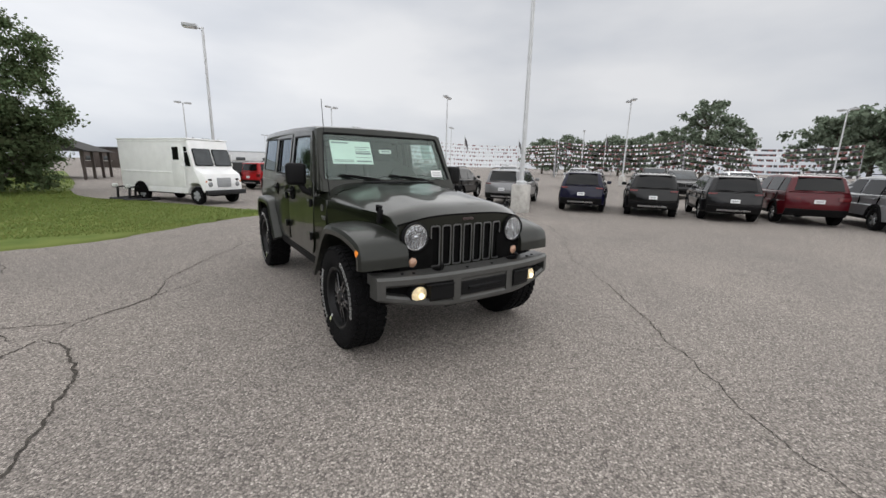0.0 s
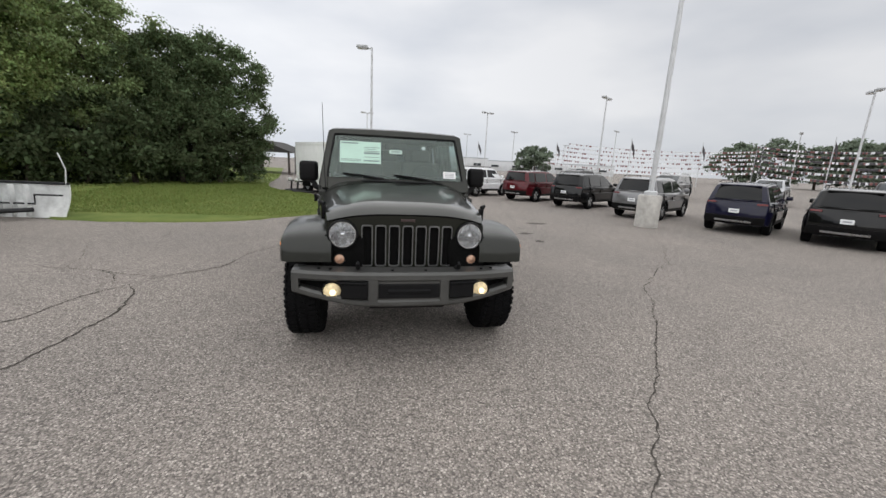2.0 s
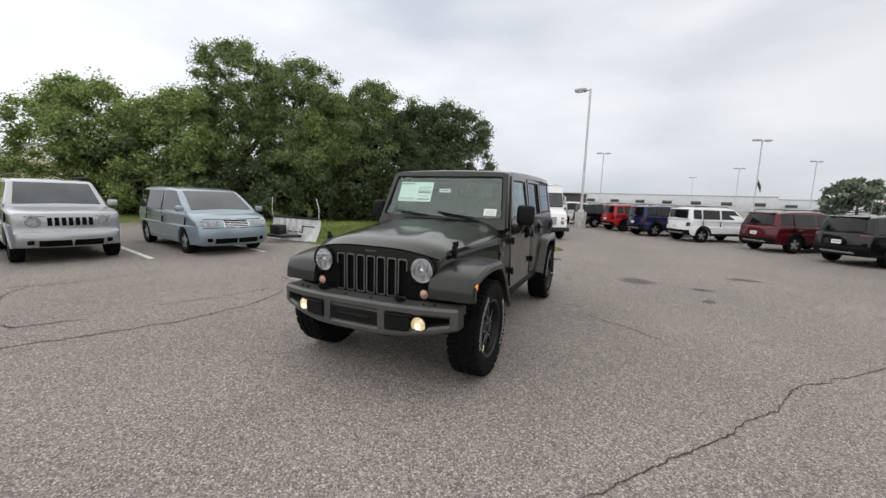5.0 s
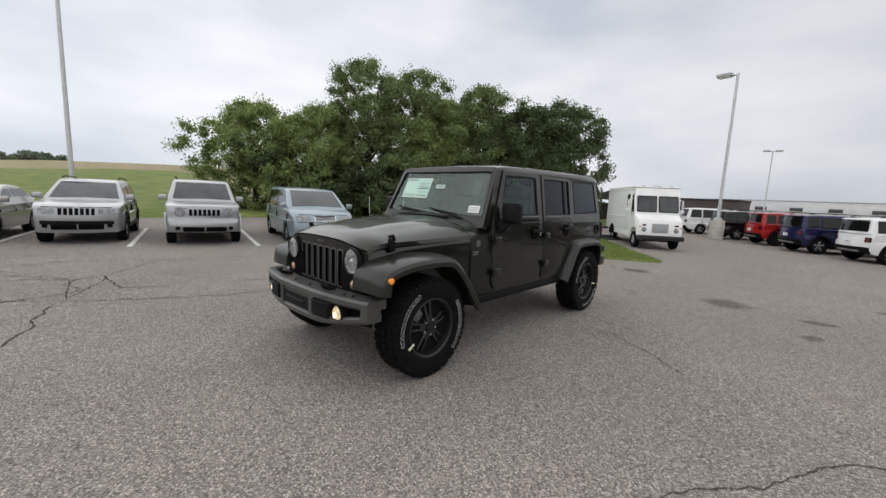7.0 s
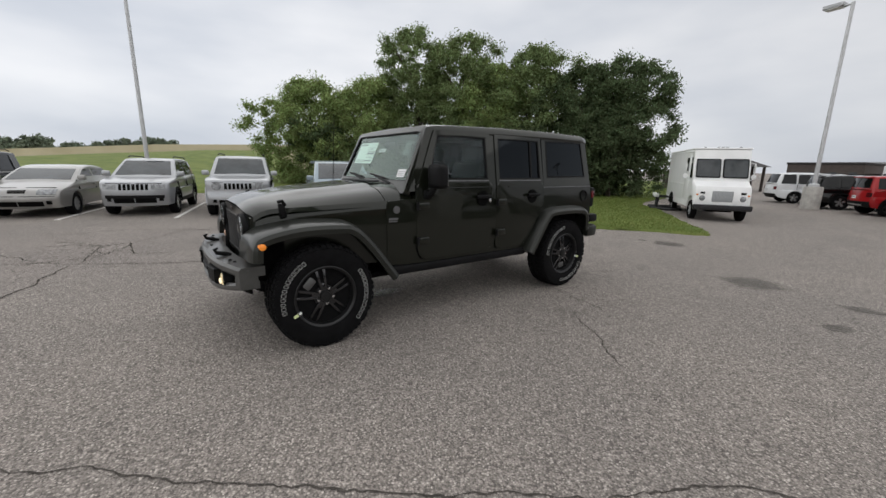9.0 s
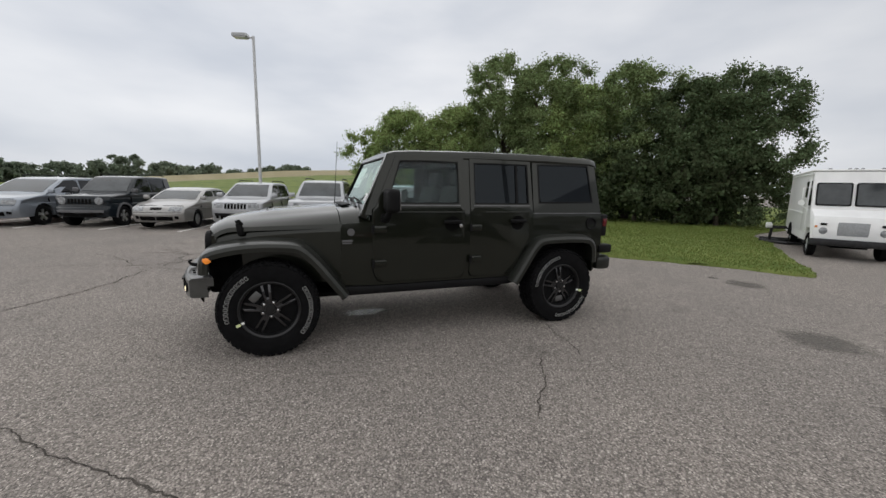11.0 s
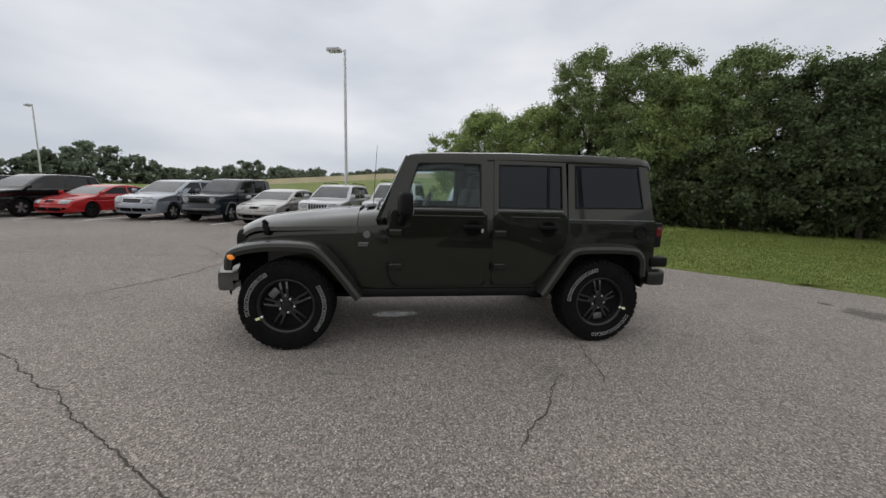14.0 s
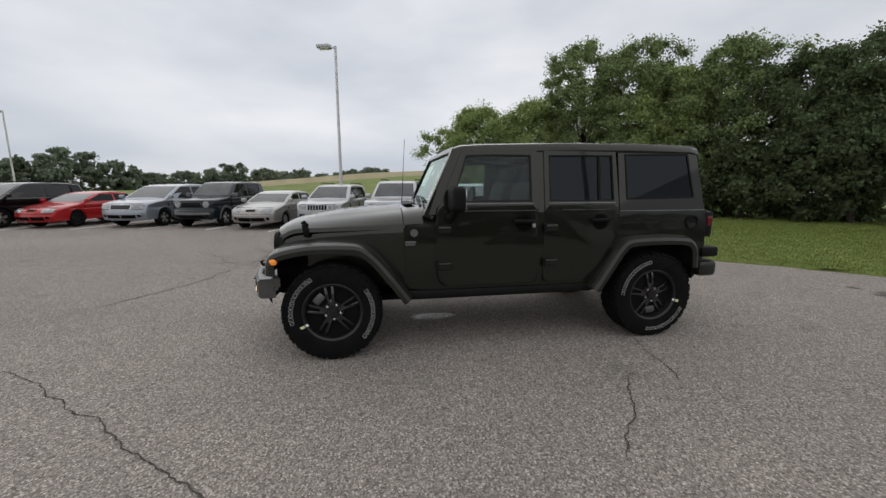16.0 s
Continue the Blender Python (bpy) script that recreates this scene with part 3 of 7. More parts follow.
KINDS = dict(
    cherokee=dict(L=4.62, W=1.86, wb=2.70, R=0.355, axle=-1.38, low=[(-2.28, 0.30), (-2.33, 0.55), (-2.27, 0.80), (-2.1, 0.93), (-1.2, 1.06), (0, 1.08), (2.05, 1.12), (2.24, 1.06), (2.31, 0.80), (2.31, 0.52), (2.2, 0.34)],
                  top=[(-1.28, 1.04), (-0.45, 1.52), (0.1, 1.66), (1.2, 1.655), (1.95, 1.60), (2.13, 1.50), (2.26, 1.06)], rear="thin", front="slots", rails=True),
    grand=dict(L=4.82, W=1.94, wb=2.915, R=0.37, axle=-1.47, low=[(-2.38, 0.32), (-2.42, 0.6), (-2.38, 0.95), (-2.2, 1.06), (-1.3, 1.14), (0, 1.16), (2.15, 1.2), (2.36, 1.12), (2.41, 0.85), (2.4, 0.55), (2.28, 0.38)],
               top=[(-1.38, 1.12), (-0.6, 1.58), (-0.05, 1.745), (1.2, 1.75), (1.98, 1.69), (2.15, 1.58), (2.35, 1.14)], rear="wide", front="slots", rails=True),
    renegade=dict(L=4.23, W=1.80, wb=2.57, R=0.35, axle=-1.28, low=[(-2.06, 0.32), (-2.11, 0.6), (-2.08, 0.93), (-1.95, 1.04), (-1.15, 1.10), (0, 1.11), (1.95, 1.12), (2.06, 1.06), (2.10, 0.80), (2.10, 0.52), (2.0, 0.36)],
                  top=[(-1.1, 1.08), (-0.62, 1.52), (-0.2, 1.67), (1.0, 1.68), (1.85, 1.64), (1.98, 1.56), (2.07, 1.08)], rear="square", front="round", rails=True),
    compass=dict(L=4.44, W=1.80, wb=2.635, R=0.345, axle=-1.36, low=[(-2.16, 0.30), (-2.22, 0.55), (-2.2, 0.85), (-2.05, 0.98), (-1.15, 1.09), (0, 1.10), (1.95, 1.13), (2.15, 1.06), (2.21, 0.80), (2.21, 0.52), (2.1, 0.36)],
                 top=[(-1.2, 1.06), (-0.5, 1.50), (-0.05, 1.64), (1.0, 1.645), (1.75, 1.60), (1.9, 1.52), (2.12, 1.08)], rear="square", front="slots", rails=True),
    liberty=dict(L=4.43, W=1.82, wb=2.65, R=0.36, axle=-1.36, low=[(-2.14, 0.36), (-2.22, 0.5), (-2.2, 0.66), (-2.12, 0.70), (-2.1, 1.0), (-1.95, 1.08), (-1.0, 1.16), (0, 1.16), (2.0, 1.18), (2.14, 1.12), (2.2, 0.80), (2.22, 0.55), (2.1, 0.42)],
                 top=[(-1.0, 1.12), (-0.42, 1.62), (-0.05, 1.76), (1.0, 1.78), (1.9, 1.75), (2.0, 1.68), (2.12, 1.12)], rear="square", front="round", rails=True),
    sedan=dict(L=4.75, W=1.80, wb=2.74, R=0.315, axle=-1.42, low=[(-2.28, 0.26), (-2.38, 0.45), (-2.33, 0.68), (-2.1, 0.78), (-1.2, 0.94), (0, 0.95), (1.5, 0.99), (2.2, 1.0), (2.34, 0.85), (2.38, 0.5), (2.25, 0.3)],
               top=[(-1.3, 0.92), (-0.5, 1.28), (0.05, 1.39), (0.7, 1.385), (1.15, 1.30), (1.75, 0.98)], rear="wide", front="bars", rails=False),
    coupe=dict(L=4.95, W=1.84, wb=2.80, R=0.325, axle=-1.48, low=[(-2.38, 0.25), (-2.48, 0.42), (-2.42, 0.62), (-2.2, 0.74), (-1.2, 0.92), (0, 0.94), (1.5, 0.99), (2.3, 1.02), (2.44, 0.88), (2.47, 0.5), (2.3, 0.3)],
               top=[(-1.3, 0.90), (-0.4, 1.27), (0.1, 1.37), (0.7, 1.36), (1.15, 1.27), (1.8, 0.98)], rear="wide", front="bars", rails=False, spoiler=True),
    minivan=dict(L=5.14, W=1.95, wb=3.08, R=0.335, axle=-1.55, low=[(-2.45, 0.26), (-2.55, 0.45), (-2.5, 0.78), (-2.3, 0.95), (-1.75, 1.08), (-0.5, 1.12), (2.3, 1.14), (2.5, 1.05), (2.56, 0.8), (2.56, 0.5), (2.4, 0.34)],
                 top=[(-1.8, 1.06), (-0.95, 1.58), (-0.4, 1.72), (1.2, 1.75), (2.15, 1.70), (2.32, 1.6), (2.5, 1.06)], rear="square", front="bars", rails=False),
    wagon=dict(L=5.05, W=2.01, wb=2.95, R=0.355, axle=-1.5, low=[(-2.42, 0.30), (-2.5, 0.5), (-2.45, 0.8), (-2.25, 0.95), (-1.3, 1.08), (0, 1.1), (2.2, 1.14), (2.45, 1.05), (2.52, 0.8), (2.52, 0.5), (2.4, 0.34)],
               top=[(-1.38, 1.05), (-0.5, 1.52), (0.05, 1.66), (1.2, 1.68), (2.0, 1.61), (2.2, 1.5), (2.42, 1.08)], rear="wide", front="mesh", rails=True),
)
WHEELS = {}


def parked_car(kind, colour_mat, label, category, x, y, turn, scale=0.93, rim=None, group="", name="parked_car", arch=None, plate=True, screen=None):
    k = KINDS[kind]
    t = thing(name, label, category, pose(x, y, 0, 0, 0, turn), group)
    t.scale = (scale, scale, scale)
    L, W, R, wb = k["L"], k["W"], k["R"], k["wb"]
    f_ax = k["axle"]
    r_ax = f_ax + wb
    cowl_z = k["top"][0][1]
    roof_z = max(p[1] for p in k["top"])

    def bend(u, y, z):
        """Half-width and rounded ends of the shell at u from -1 to 1."""
        e = min(1, max(0, (abs(y) - 0.33 * L) / (0.17 * L)))
        hw = W / 2 * (1 - 0.10 * e * e) * (1 - 0.05 * max(0, (0.62 - z) / 0.4) ** 2)
        if z > cowl_z - 0.12:
            g = (z - cowl_z + 0.12) / (roof_z - cowl_z + 0.12)
            hw *= 1 - 0.035 * min(g, 0.25) / 0.25 - (0.27 if kind in ("cherokee", "grand", "compass") else 0.20) * max(0, g - 0.12)
        s = -1 if y < 0 else 1
        return Vector((u * hw, y - s * 0.17 * abs(u) ** 2.6 * e, z))

    # lower shell with wheel arches
    low = [(p.x, p.y) for p in curve_points([(a, b, 0) for a, b in k["low"]], 5)]
    sill = 0.27 if kind in ("sedan", "coupe", "minivan") else 0.33
    ar = R * 1.16

    def arch_pts(c):
        a0 = math.asin((sill - R) / ar)
        return [(c + ar * math.cos(a), R + ar * math.sin(a)) for a in np.linspace(a0, math.pi - a0, 12)]
    outline = low + [(r_ax + ar + 0.1, sill)] + arch_pts(r_ax) + [(q, sill) for q in np.linspace(r_ax - ar - 0.15, f_ax + ar + 0.15, 5)] + arch_pts(f_ax) + [(f_ax - ar - 0.05, sill)]
    outline = outline[::-1]
    n_low = len(low)

    def shell_ring(d):
        """The outline drawn in by d along the body's top and ends, but not at the arches and sills."""
        inner = offset_outline(outline, d)
        return outline[:len(outline) - n_low] + inner[len(outline) - n_low:]
    bm = bmesh.new()
    rings = []
    for u, d in ((-1, 0.05), (-0.985, 0.018), (-0.93, 0.0), (-0.5, -0.006), (0, -0.012), (0.5, -0.006), (0.93, 0.0), (0.985, 0.018), (1, 0.05)):
        rings.append([bm.verts.new(bend(u, a, b)) for a, b in shell_ring(d)])
    for a, b in zip(rings, rings[1:]):
        for i in range(len(a)):
            bm.faces.new((a[i], a[(i + 1) % len(a)], b[(i + 1) % len(a)], b[i]))
    flat = [Vector((a, b, 0)) for a, b in shell_ring(0.05)]
    for tri in mathutils.geometry.tessellate_polygon([flat]):
        bm.faces.new([rings[0][i] for i in tri])
        bm.faces.new([rings[-1][i] for i in tri[::-1]])
    part("body", bm, colour_mat, t, angle=27)
    # greenhouse
    gh = [(p.x, p.y) for p in curve_points([(a, b, 0) for a, b in k["top"]], 4)]
    go = (gh + [(k["top"][-1][0] - 0.05, cowl_z - 0.08), (k["top"][0][0] + 0.1, cowl_z - 0.08)])[::-1]
    bm = bmesh.new()
    rings = []
    for u, d in ((-1, 0.045), (-0.97, 0.012), (-0.9, 0.0), (0, -0.012), (0.9, 0.0), (0.97, 0.012), (1, 0.045)):
        rings.append([bm.verts.new(bend(u, a, b)) for a, b in offset_outline(go, d)])
    for a, b in zip(rings, rings[1:]):
        for i in range(len(a)):
            bm.faces.new((a[i], a[(i + 1) % len(a)], b[(i + 1) % len(a)], b[i]))
    bm.faces.new(rings[0])
    bm.faces.new(rings[-1][::-1])
    bmesh.ops.triangulate(bm, faces=[f for f in bm.faces if len(f.verts) > 4])
    part("roof", bm, colour_mat, t, angle=21)
    # near-black block under the floor, standing in for shade in the wheel arches
    bm = box(W * 0.80, L * 0.86, 0.35, pose(0, 0, sill + 0.20))
    part("arch_dark_block", bm, M_UNDER, t)

    def strip(name, pairs, u0, u1, mat, out=0.012, nu=6, parent=None, lab=""):
        """A panel that follows the shell between two u values along (y, z) pairs."""
        bm2 = bmesh.new()
        n_out, n_in = [], []
        for i, (a, b) in enumerate(pairs):
            p, q = pairs[max(0, i - 1)], pairs[min(len(pairs) - 1, i + 1)]
            d = Vector((q[0] - p[0], q[1] - p[1])).normalized()
            ny, nz = -d.y, d.x
            if nz < 0 and abs(nz) > abs(ny):
                ny, nz = -ny, -nz
            if abs(ny) >= abs(nz) and ny * a < 0:
                ny, nz = -ny, -nz
            n_out.append([bm2.verts.new(bend(u0 + (u1 - u0) * j / nu, a, b) + Vector((0, ny, nz)) * out) for j in range(nu + 1)])
            n_in.append([bm2.verts.new(bend(u0 + (u1 - u0) * j / nu, a, b) - Vector((0, ny, nz)) * 0.02) for j in range(nu + 1)])
        m_ = len(pairs)
        for i in range(m_ - 1):
            for j in range(nu):
                bm2.faces.new((n_out[i][j], n_out[i][j + 1], n_out[i + 1][j + 1], n_out[i + 1][j]))
        rim_o = n_out[0] + [r[-1] for r in n_out[1:]] + n_out[-1][-2::-1] + [r[0] for r in n_out[-2:0:-1]]
        rim_i = n_in[0] + [r[-1] for r in n_in[1:]] + n_in[-1][-2::-1] + [r[0] for r in n_in[-2:0:-1]]
        for i in range(len(rim_o)):
            bm2.faces.new((rim_o[i], rim_i[i], rim_i[(i + 1) % len(rim_o)], rim_o[(i + 1) % len(rim_o)]))
        for r in n_in[1:-1]:
            for vv in r[1:-1]:
                bm2.verts.remove(vv)
        return part(name, bm2, mat, parent or t, lab)

    def side(name, poly, mat, s, out=0.008, parent=None, lab=""):
        bm2 = bmesh.new()
        a = [bm2.verts.new(bend(s, p, q) + Vector((s * out, 0, 0))) for p, q in poly]
        b = [bm2.verts.new(bend(s, p, q) - Vector((s * 0.03, 0, 0))) for p, q in poly]
        bm2.faces.new(a)
        for i in range(len(a)):
            bm2.faces.new((a[i], a[(i + 1) % len(a)], b[(i + 1) % len(a)], b[i]))
        return part(name, bm2, mat, parent or t, lab)

    def y_at(z, table):
        for (a, b), (c, d) in zip(table, table[1:]):
            if (b - z) * (d - z) <= 0 and abs(d - b) > 1e-6:
                return a + (c - a) * (z - b) / (d - b)
        return table[0][0]

    half = len(low) // 2
    front_tab, rear_tab = low[:half], low[half:][::-1]
    # windscreen and rear window
    g0 = [p for p in gh if p[1] < roof_z - 0.07 and p[0] < 0.3]
    lo = 1 if len(g0) > 3 else 0
    strip("windscreen", [(a, b) for a, b in g0[lo:]], -0.86, 0.86, screen or M_SCREEN)
    tail = [p for p in gh if p[1] < roof_z - 0.09 and p[0] > 0.9]
    strip("rear_window", tail[:-1] if len(tail) > 3 else tail, -0.82, 0.82, M_GLASS)
    # side windows
    zb, zt = cowl_z + 0.06, roof_z - 0.10
    ya = y_at(zb, [p for p in gh if p[0] < 0.3])
    yt = y_at(zt, [p for p in gh if p[0] < 0.3])
    yb2 = y_at(zb, [p for p in gh if p[0] > 0.9][::-1])
    yt2 = y_at(zt, [p for p in gh if p[0] > 0.9][::-1])
    b_p = ya + (yb2 - ya) * (0.44 if kind not in ("coupe",) else 0.5)
    c_p = ya + (yb2 - ya) * 0.76
    for s in (-1, 1):
        side("side_window", [(ya + 0.12, zb), (b_p - 0.05, zb), (b_p - 0.05, zt), (yt + 0.10, zt)], M_GLASS, s)
        if kind in ("sedan", "coupe"):
            side("side_window", [(b_p + 0.04, zb), (yb2 - 0.22, zb), (yt2 - 0.10, zt), (b_p + 0.04, zt)], M_GLASS, s)
        else:
            side("side_window", [(b_p + 0.05, zb), (c_p - 0.05, zb), (c_p - 0.05, zt), (b_p + 0.05, zt)], M_GLASS, s)
            side("side_window", [(c_p + 0.05, zb), (yb2 - 0.16, zb), (yt2 - 0.10, zt), (c_p + 0.05, zt)], M_GLASS, s)
        # door seams and handles
        for q in (ya + 0.05, b_p, c_p - 0.02):
            foot = sill + 0.12 if min(abs(q - f_ax), abs(q - r_ax)) > ar + 0.05 else R + ar * 1.1
            side("door_seam", [(q - 0.008, foot), (q + 0.008, foot), (q + 0.008, zb), (q - 0.008, zb)], M_UNDER, s, 0.003)
        for q in (b_p - 0.2, c_p - 0.22):
            side("door_handle", [(q - 0.09, zb - 0.17), (q + 0.09, zb - 0.17), (q + 0.09, zb - 0.13), (q - 0.09, zb - 0.13)], colour_mat, s, 0.03)
        # sill cladding, mirror
        side("sill_cladding", [(f_ax + ar + 0.05, sill), (r_ax - ar - 0.05, sill), (r_ax - ar - 0.05, sill + 0.12), (f_ax + ar + 0.05, sill + 0.12)], arch or M_TRIM, s, 0.015)
        if kind in ("cherokee", "liberty", "renegade", "compass", "grand"):
            for c in (f_ax, r_ax):
                ring = [(c + ar * 1.17 * math.cos(radians(a)), max(sill, R + ar * 1.17 * math.sin(radians(a)))) for a in range(-10, 191, 20)]
                ring += [(c + ar * 1.0 * math.cos(radians(a)), max(sill, R + ar * 1.0 * math.sin(radians(a)))) for a in range(190, -11, -20)]
                side("wheel_arch_trim", ring, arch or M_TRIM, s, 0.02)
        mp = bend(s, ya + 0.10, zb + 0.05)
        bm = box(0.20, 0.11, 0.15, pose(mp.x + s * 0.13, mp.y, mp.z + 0.02), 0.035)
        part("wing_mirror", bm, arch or colour_mat, t)
        if k["rails"]:
            pr = [bend(s * 0.93, a, b) + Vector((0, 0, 0.045)) for a, b in ((yt + 0.35, roof_z - 0.01), (yt + 0.5, roof_z + 0.03), (yt2 - 0.5, roof_z + 0.02), (yt2 - 0.25, roof_z - 0.03))]
            bm = bmesh.new()
            tube(pr, 0.018, 6, bm)
            part("roof_rail", bm, M_TRIM, t)
    # front end
    zf = cowl_z - 0.22 if kind not in ("liberty", "renegade") else 0.90
    hz = 0.14

    def front(name, u0, u1, z0, z1, mat, out=0.012, lab="", parent=None):
        return strip(name, [(y_at(z, front_tab), z) for z in np.linspace(z0, z1, 4)], u0, u1, mat, out, 5, parent, lab)

    def back(name, u0, u1, z0, z1, mat, out=0.012, lab="", parent=None):
        return strip(name, [(y_at(z, rear_tab), z) for z in np.linspace(z0, z1, 4)], u0, u1, mat, out, 5, parent, lab)
    fz = zf
    if k["front"] == "round":
        for s in (-1, 1):
            c = bend(s * 0.66, y_at(fz, front_tab), fz)
            bm = lathe([(0.125, 0.03), (0.125, -0.02), (0.105, -0.035), (0.08, -0.03), (0.0, -0.045)], 22, "y", pose(c.x, c.y, c.z))
            part("headlamp", bm, M_CLEAR, t)
        front("grille", -0.46, 0.46, fz - 0.11, fz + 0.11, colour_mat, 0.014)
    elif k["front"] == "slots":
        for s in (-1, 1):
            front("headlamp", *sorted((s * 0.50, s * 0.90)), fz - 0.075, fz + 0.065, M_CLEAR, 0.014)
        front("grille", -0.47, 0.47, fz - 0.115, fz + 0.085, colour_mat, 0.012)
    elif k["front"] == "mesh":
        for s in (-1, 1):
            front("headlamp", *sorted((s * 0.52, s * 0.92)), fz - 0.08, fz + 0.06, M_CLEAR, 0.014)
        front("grille", -0.45, 0.45, fz - 0.13, fz + 0.06, M_CHROME, 0.016)
        front("grille_mesh", -0.42, 0.42, fz - 0.115, fz + 0.045, M_DARKALLOY, 0.024)
    else:
        for s in (-1, 1):
            front("headlamp", *sorted((s * 0.48, s * 0.92)), fz - 0.075, fz + 0.055, M_CLEAR, 0.014)
        wide = 0.36 if kind == "minivan" else 0.24
        front("grille", -wide, wide, fz - 0.10, fz + 0.06, M_CHROME if kind == "minivan" else colour_mat, 0.014)
        for i in range(4 if kind == "minivan" else 2):
            z = fz - 0.085 + 0.042 * i
            front("grille_gap", 0.03 - wide, wide - 0.03, z + (0.0 if kind == "minivan" else 0.045), z + (0.024 if kind == "minivan" else 0.075), M_UNDER, 0.02)
    if k["front"] in ("slots", "round"):
        for i in range(7):
            u = -0.38 + 0.76 * i / 6
            front("grille_slot", u - 0.042, u + 0.042, fz - 0.095, fz + 0.07, M_UNDER, 0.022)
    front("lower_intake", -0.62, 0.62, sill + 0.05, sill + 0.18, M_UNDER, 0.012)
    front("bonnet_gap", -0.80, 0.80, fz + 0.088, fz + 0.098, M_UNDER, 0.010)
    for s in (-1, 1):
        front("fog_lamp", *sorted((s * 0.70, s * 0.82)), sill + 0.10, sill + 0.19, M_UNDER, 0.014)
    if kind in ("sedan", "coupe", "minivan", "wagon"):
        front("bumper_seam", -0.90, 0.90, fz - 0.125, fz - 0.112, M_UNDER, 0.010)
    if kind in ("compass", "cherokee", "liberty", "wagon"):
        front("bumper_trim", -0.86, 0.86, sill + 0.18, sill + 0.27, arch or M_TRIM, 0.02)
    # rear end
    zr = cowl_z - 0.14
    for s in (-1, 1):
        if k["rear"] == "thin":
            back("tail_lamp", *sorted((s * 0.66, s * 0.98)), zr + 0.085, zr + 0.135, M_RED, 0.02)
        elif k["rear"] == "wide":
            back("tail_lamp", *sorted((s * 0.58, s * 0.99)), zr - 0.09, zr + 0.03, M_RED, 0.018)
        else:
            tl = back("tail_lamp", *sorted((s * 0.78, s * 0.98)), zr - 0.15, zr + 0.03, M_TRIM if kind == "renegade" else M_RED, 0.02)
            if kind == "renegade":
                back("tail_lens", *sorted((s * 0.80, s * 0.96)), zr - 0.13, zr + 0.01, M_RED, 0.03, parent=tl)
    if plate:
        pz = 0.77 if k["rear"] != "wide" else zr - 0.12
        back("number_plate", -0.165, 0.165, pz - 0.065, pz + 0.065, M_PLATE, 0.03)
        back("plate_print", -0.11, 0.11, pz - 0.02, pz + 0.02, M_GREYBAR, 0.034)
    back("rear_bumper_trim", -0.97, 0.97, sill + 0.03, sill + 0.27, arch or M_TRIM, 0.022)
    if kind in ("cherokee", "renegade"):
        back("skid_strip", -0.60, 0.60, sill + 0.10, sill + 0.15, M_ALLOY, 0.034)
    if k.get("spoiler"):
        bm = box(1.45, 0.16, 0.035, pose(0, 2.3, 1.14), 0.012)
        part("spoiler", bm, colour_mat, t)
    rear_strip = [p for p in gh if p[0] > 0.9]
    if kind not in ("sedan", "coupe", "minivan"):
        edge_y = y_at(roof_z - 0.08, rear_strip[::-1])
        bm = box(W * 0.60, 0.20, 0.04, pose(0, edge_y - 0.035, roof_z - 0.06, -10), 0.015)
        part("roof_spoiler", bm, colour_mat, t)
    # wheels
    key = (round(R, 3), (rim or M_ALLOY).name)
    first = key not in WHEELS
    places = [(s, a) for a in (f_ax, r_ax) for s in (-1, 1)]
    for i, (s, a) in enumerate(places):
        m = pose(s * (W / 2 - 0.125), a, R, 0, 0, 0 if s > 0 else 180)
        if key not in WHEELS:
            WHEELS[key] = car_wheel(R, 0.225, rim or M_ALLOY, 5 if key[1] != "plain_wheel" else 9)
            wob = WHEELS[key]
            wob.matrix_basis = m
        else:
            wob = copy_thing(WHEELS[key], m)
        wob.parent = t
    return t


P_NAVY = paint("navy_paint", (0.006, 0.006, 0.022), 0.0)
P_BLACK = paint("black_paint", (0.004, 0.004, 0.0045), 0.0)
P_CHAR = paint("charcoal_paint", (0.008, 0.008, 0.009), 0.0)
P_GREY = paint("granite_grey_paint", (0.19, 0.19, 0.195), 0.6)
P_RED = paint("bright_red_paint", (0.33, 0.014, 0.016), 0.1)
P_DRED = paint("deep_red_paint", (0.075, 0.006, 0.010), 0.2)
P_SILVER = paint("silver_paint", (0.34, 0.35, 0.365), 0.6)
P_WHITE = paint("white_paint", (0.72, 0.73, 0.74), 0.0)
P_BLUE = paint("navy_blue_paint", (0.012, 0.014, 0.055), 0.1)
P_LBLUE = paint("light_blue_paint", (0.23, 0.285, 0.32), 0.5)
P_CHAMP = paint("champagne_silver_paint", (0.30, 0.295, 0.285), 0.6)
P_SLATE = paint("slate_blue_paint", (0.25, 0.275, 0.31), 0.55)
P_TEAL = paint("dark_green_blue_paint", (0.007, 0.011, 0.015), 0.0)
P_GREYCLAD = material("grey_cladding", (0.10, 0.10, 0.105), 0.6, vary=0.1)

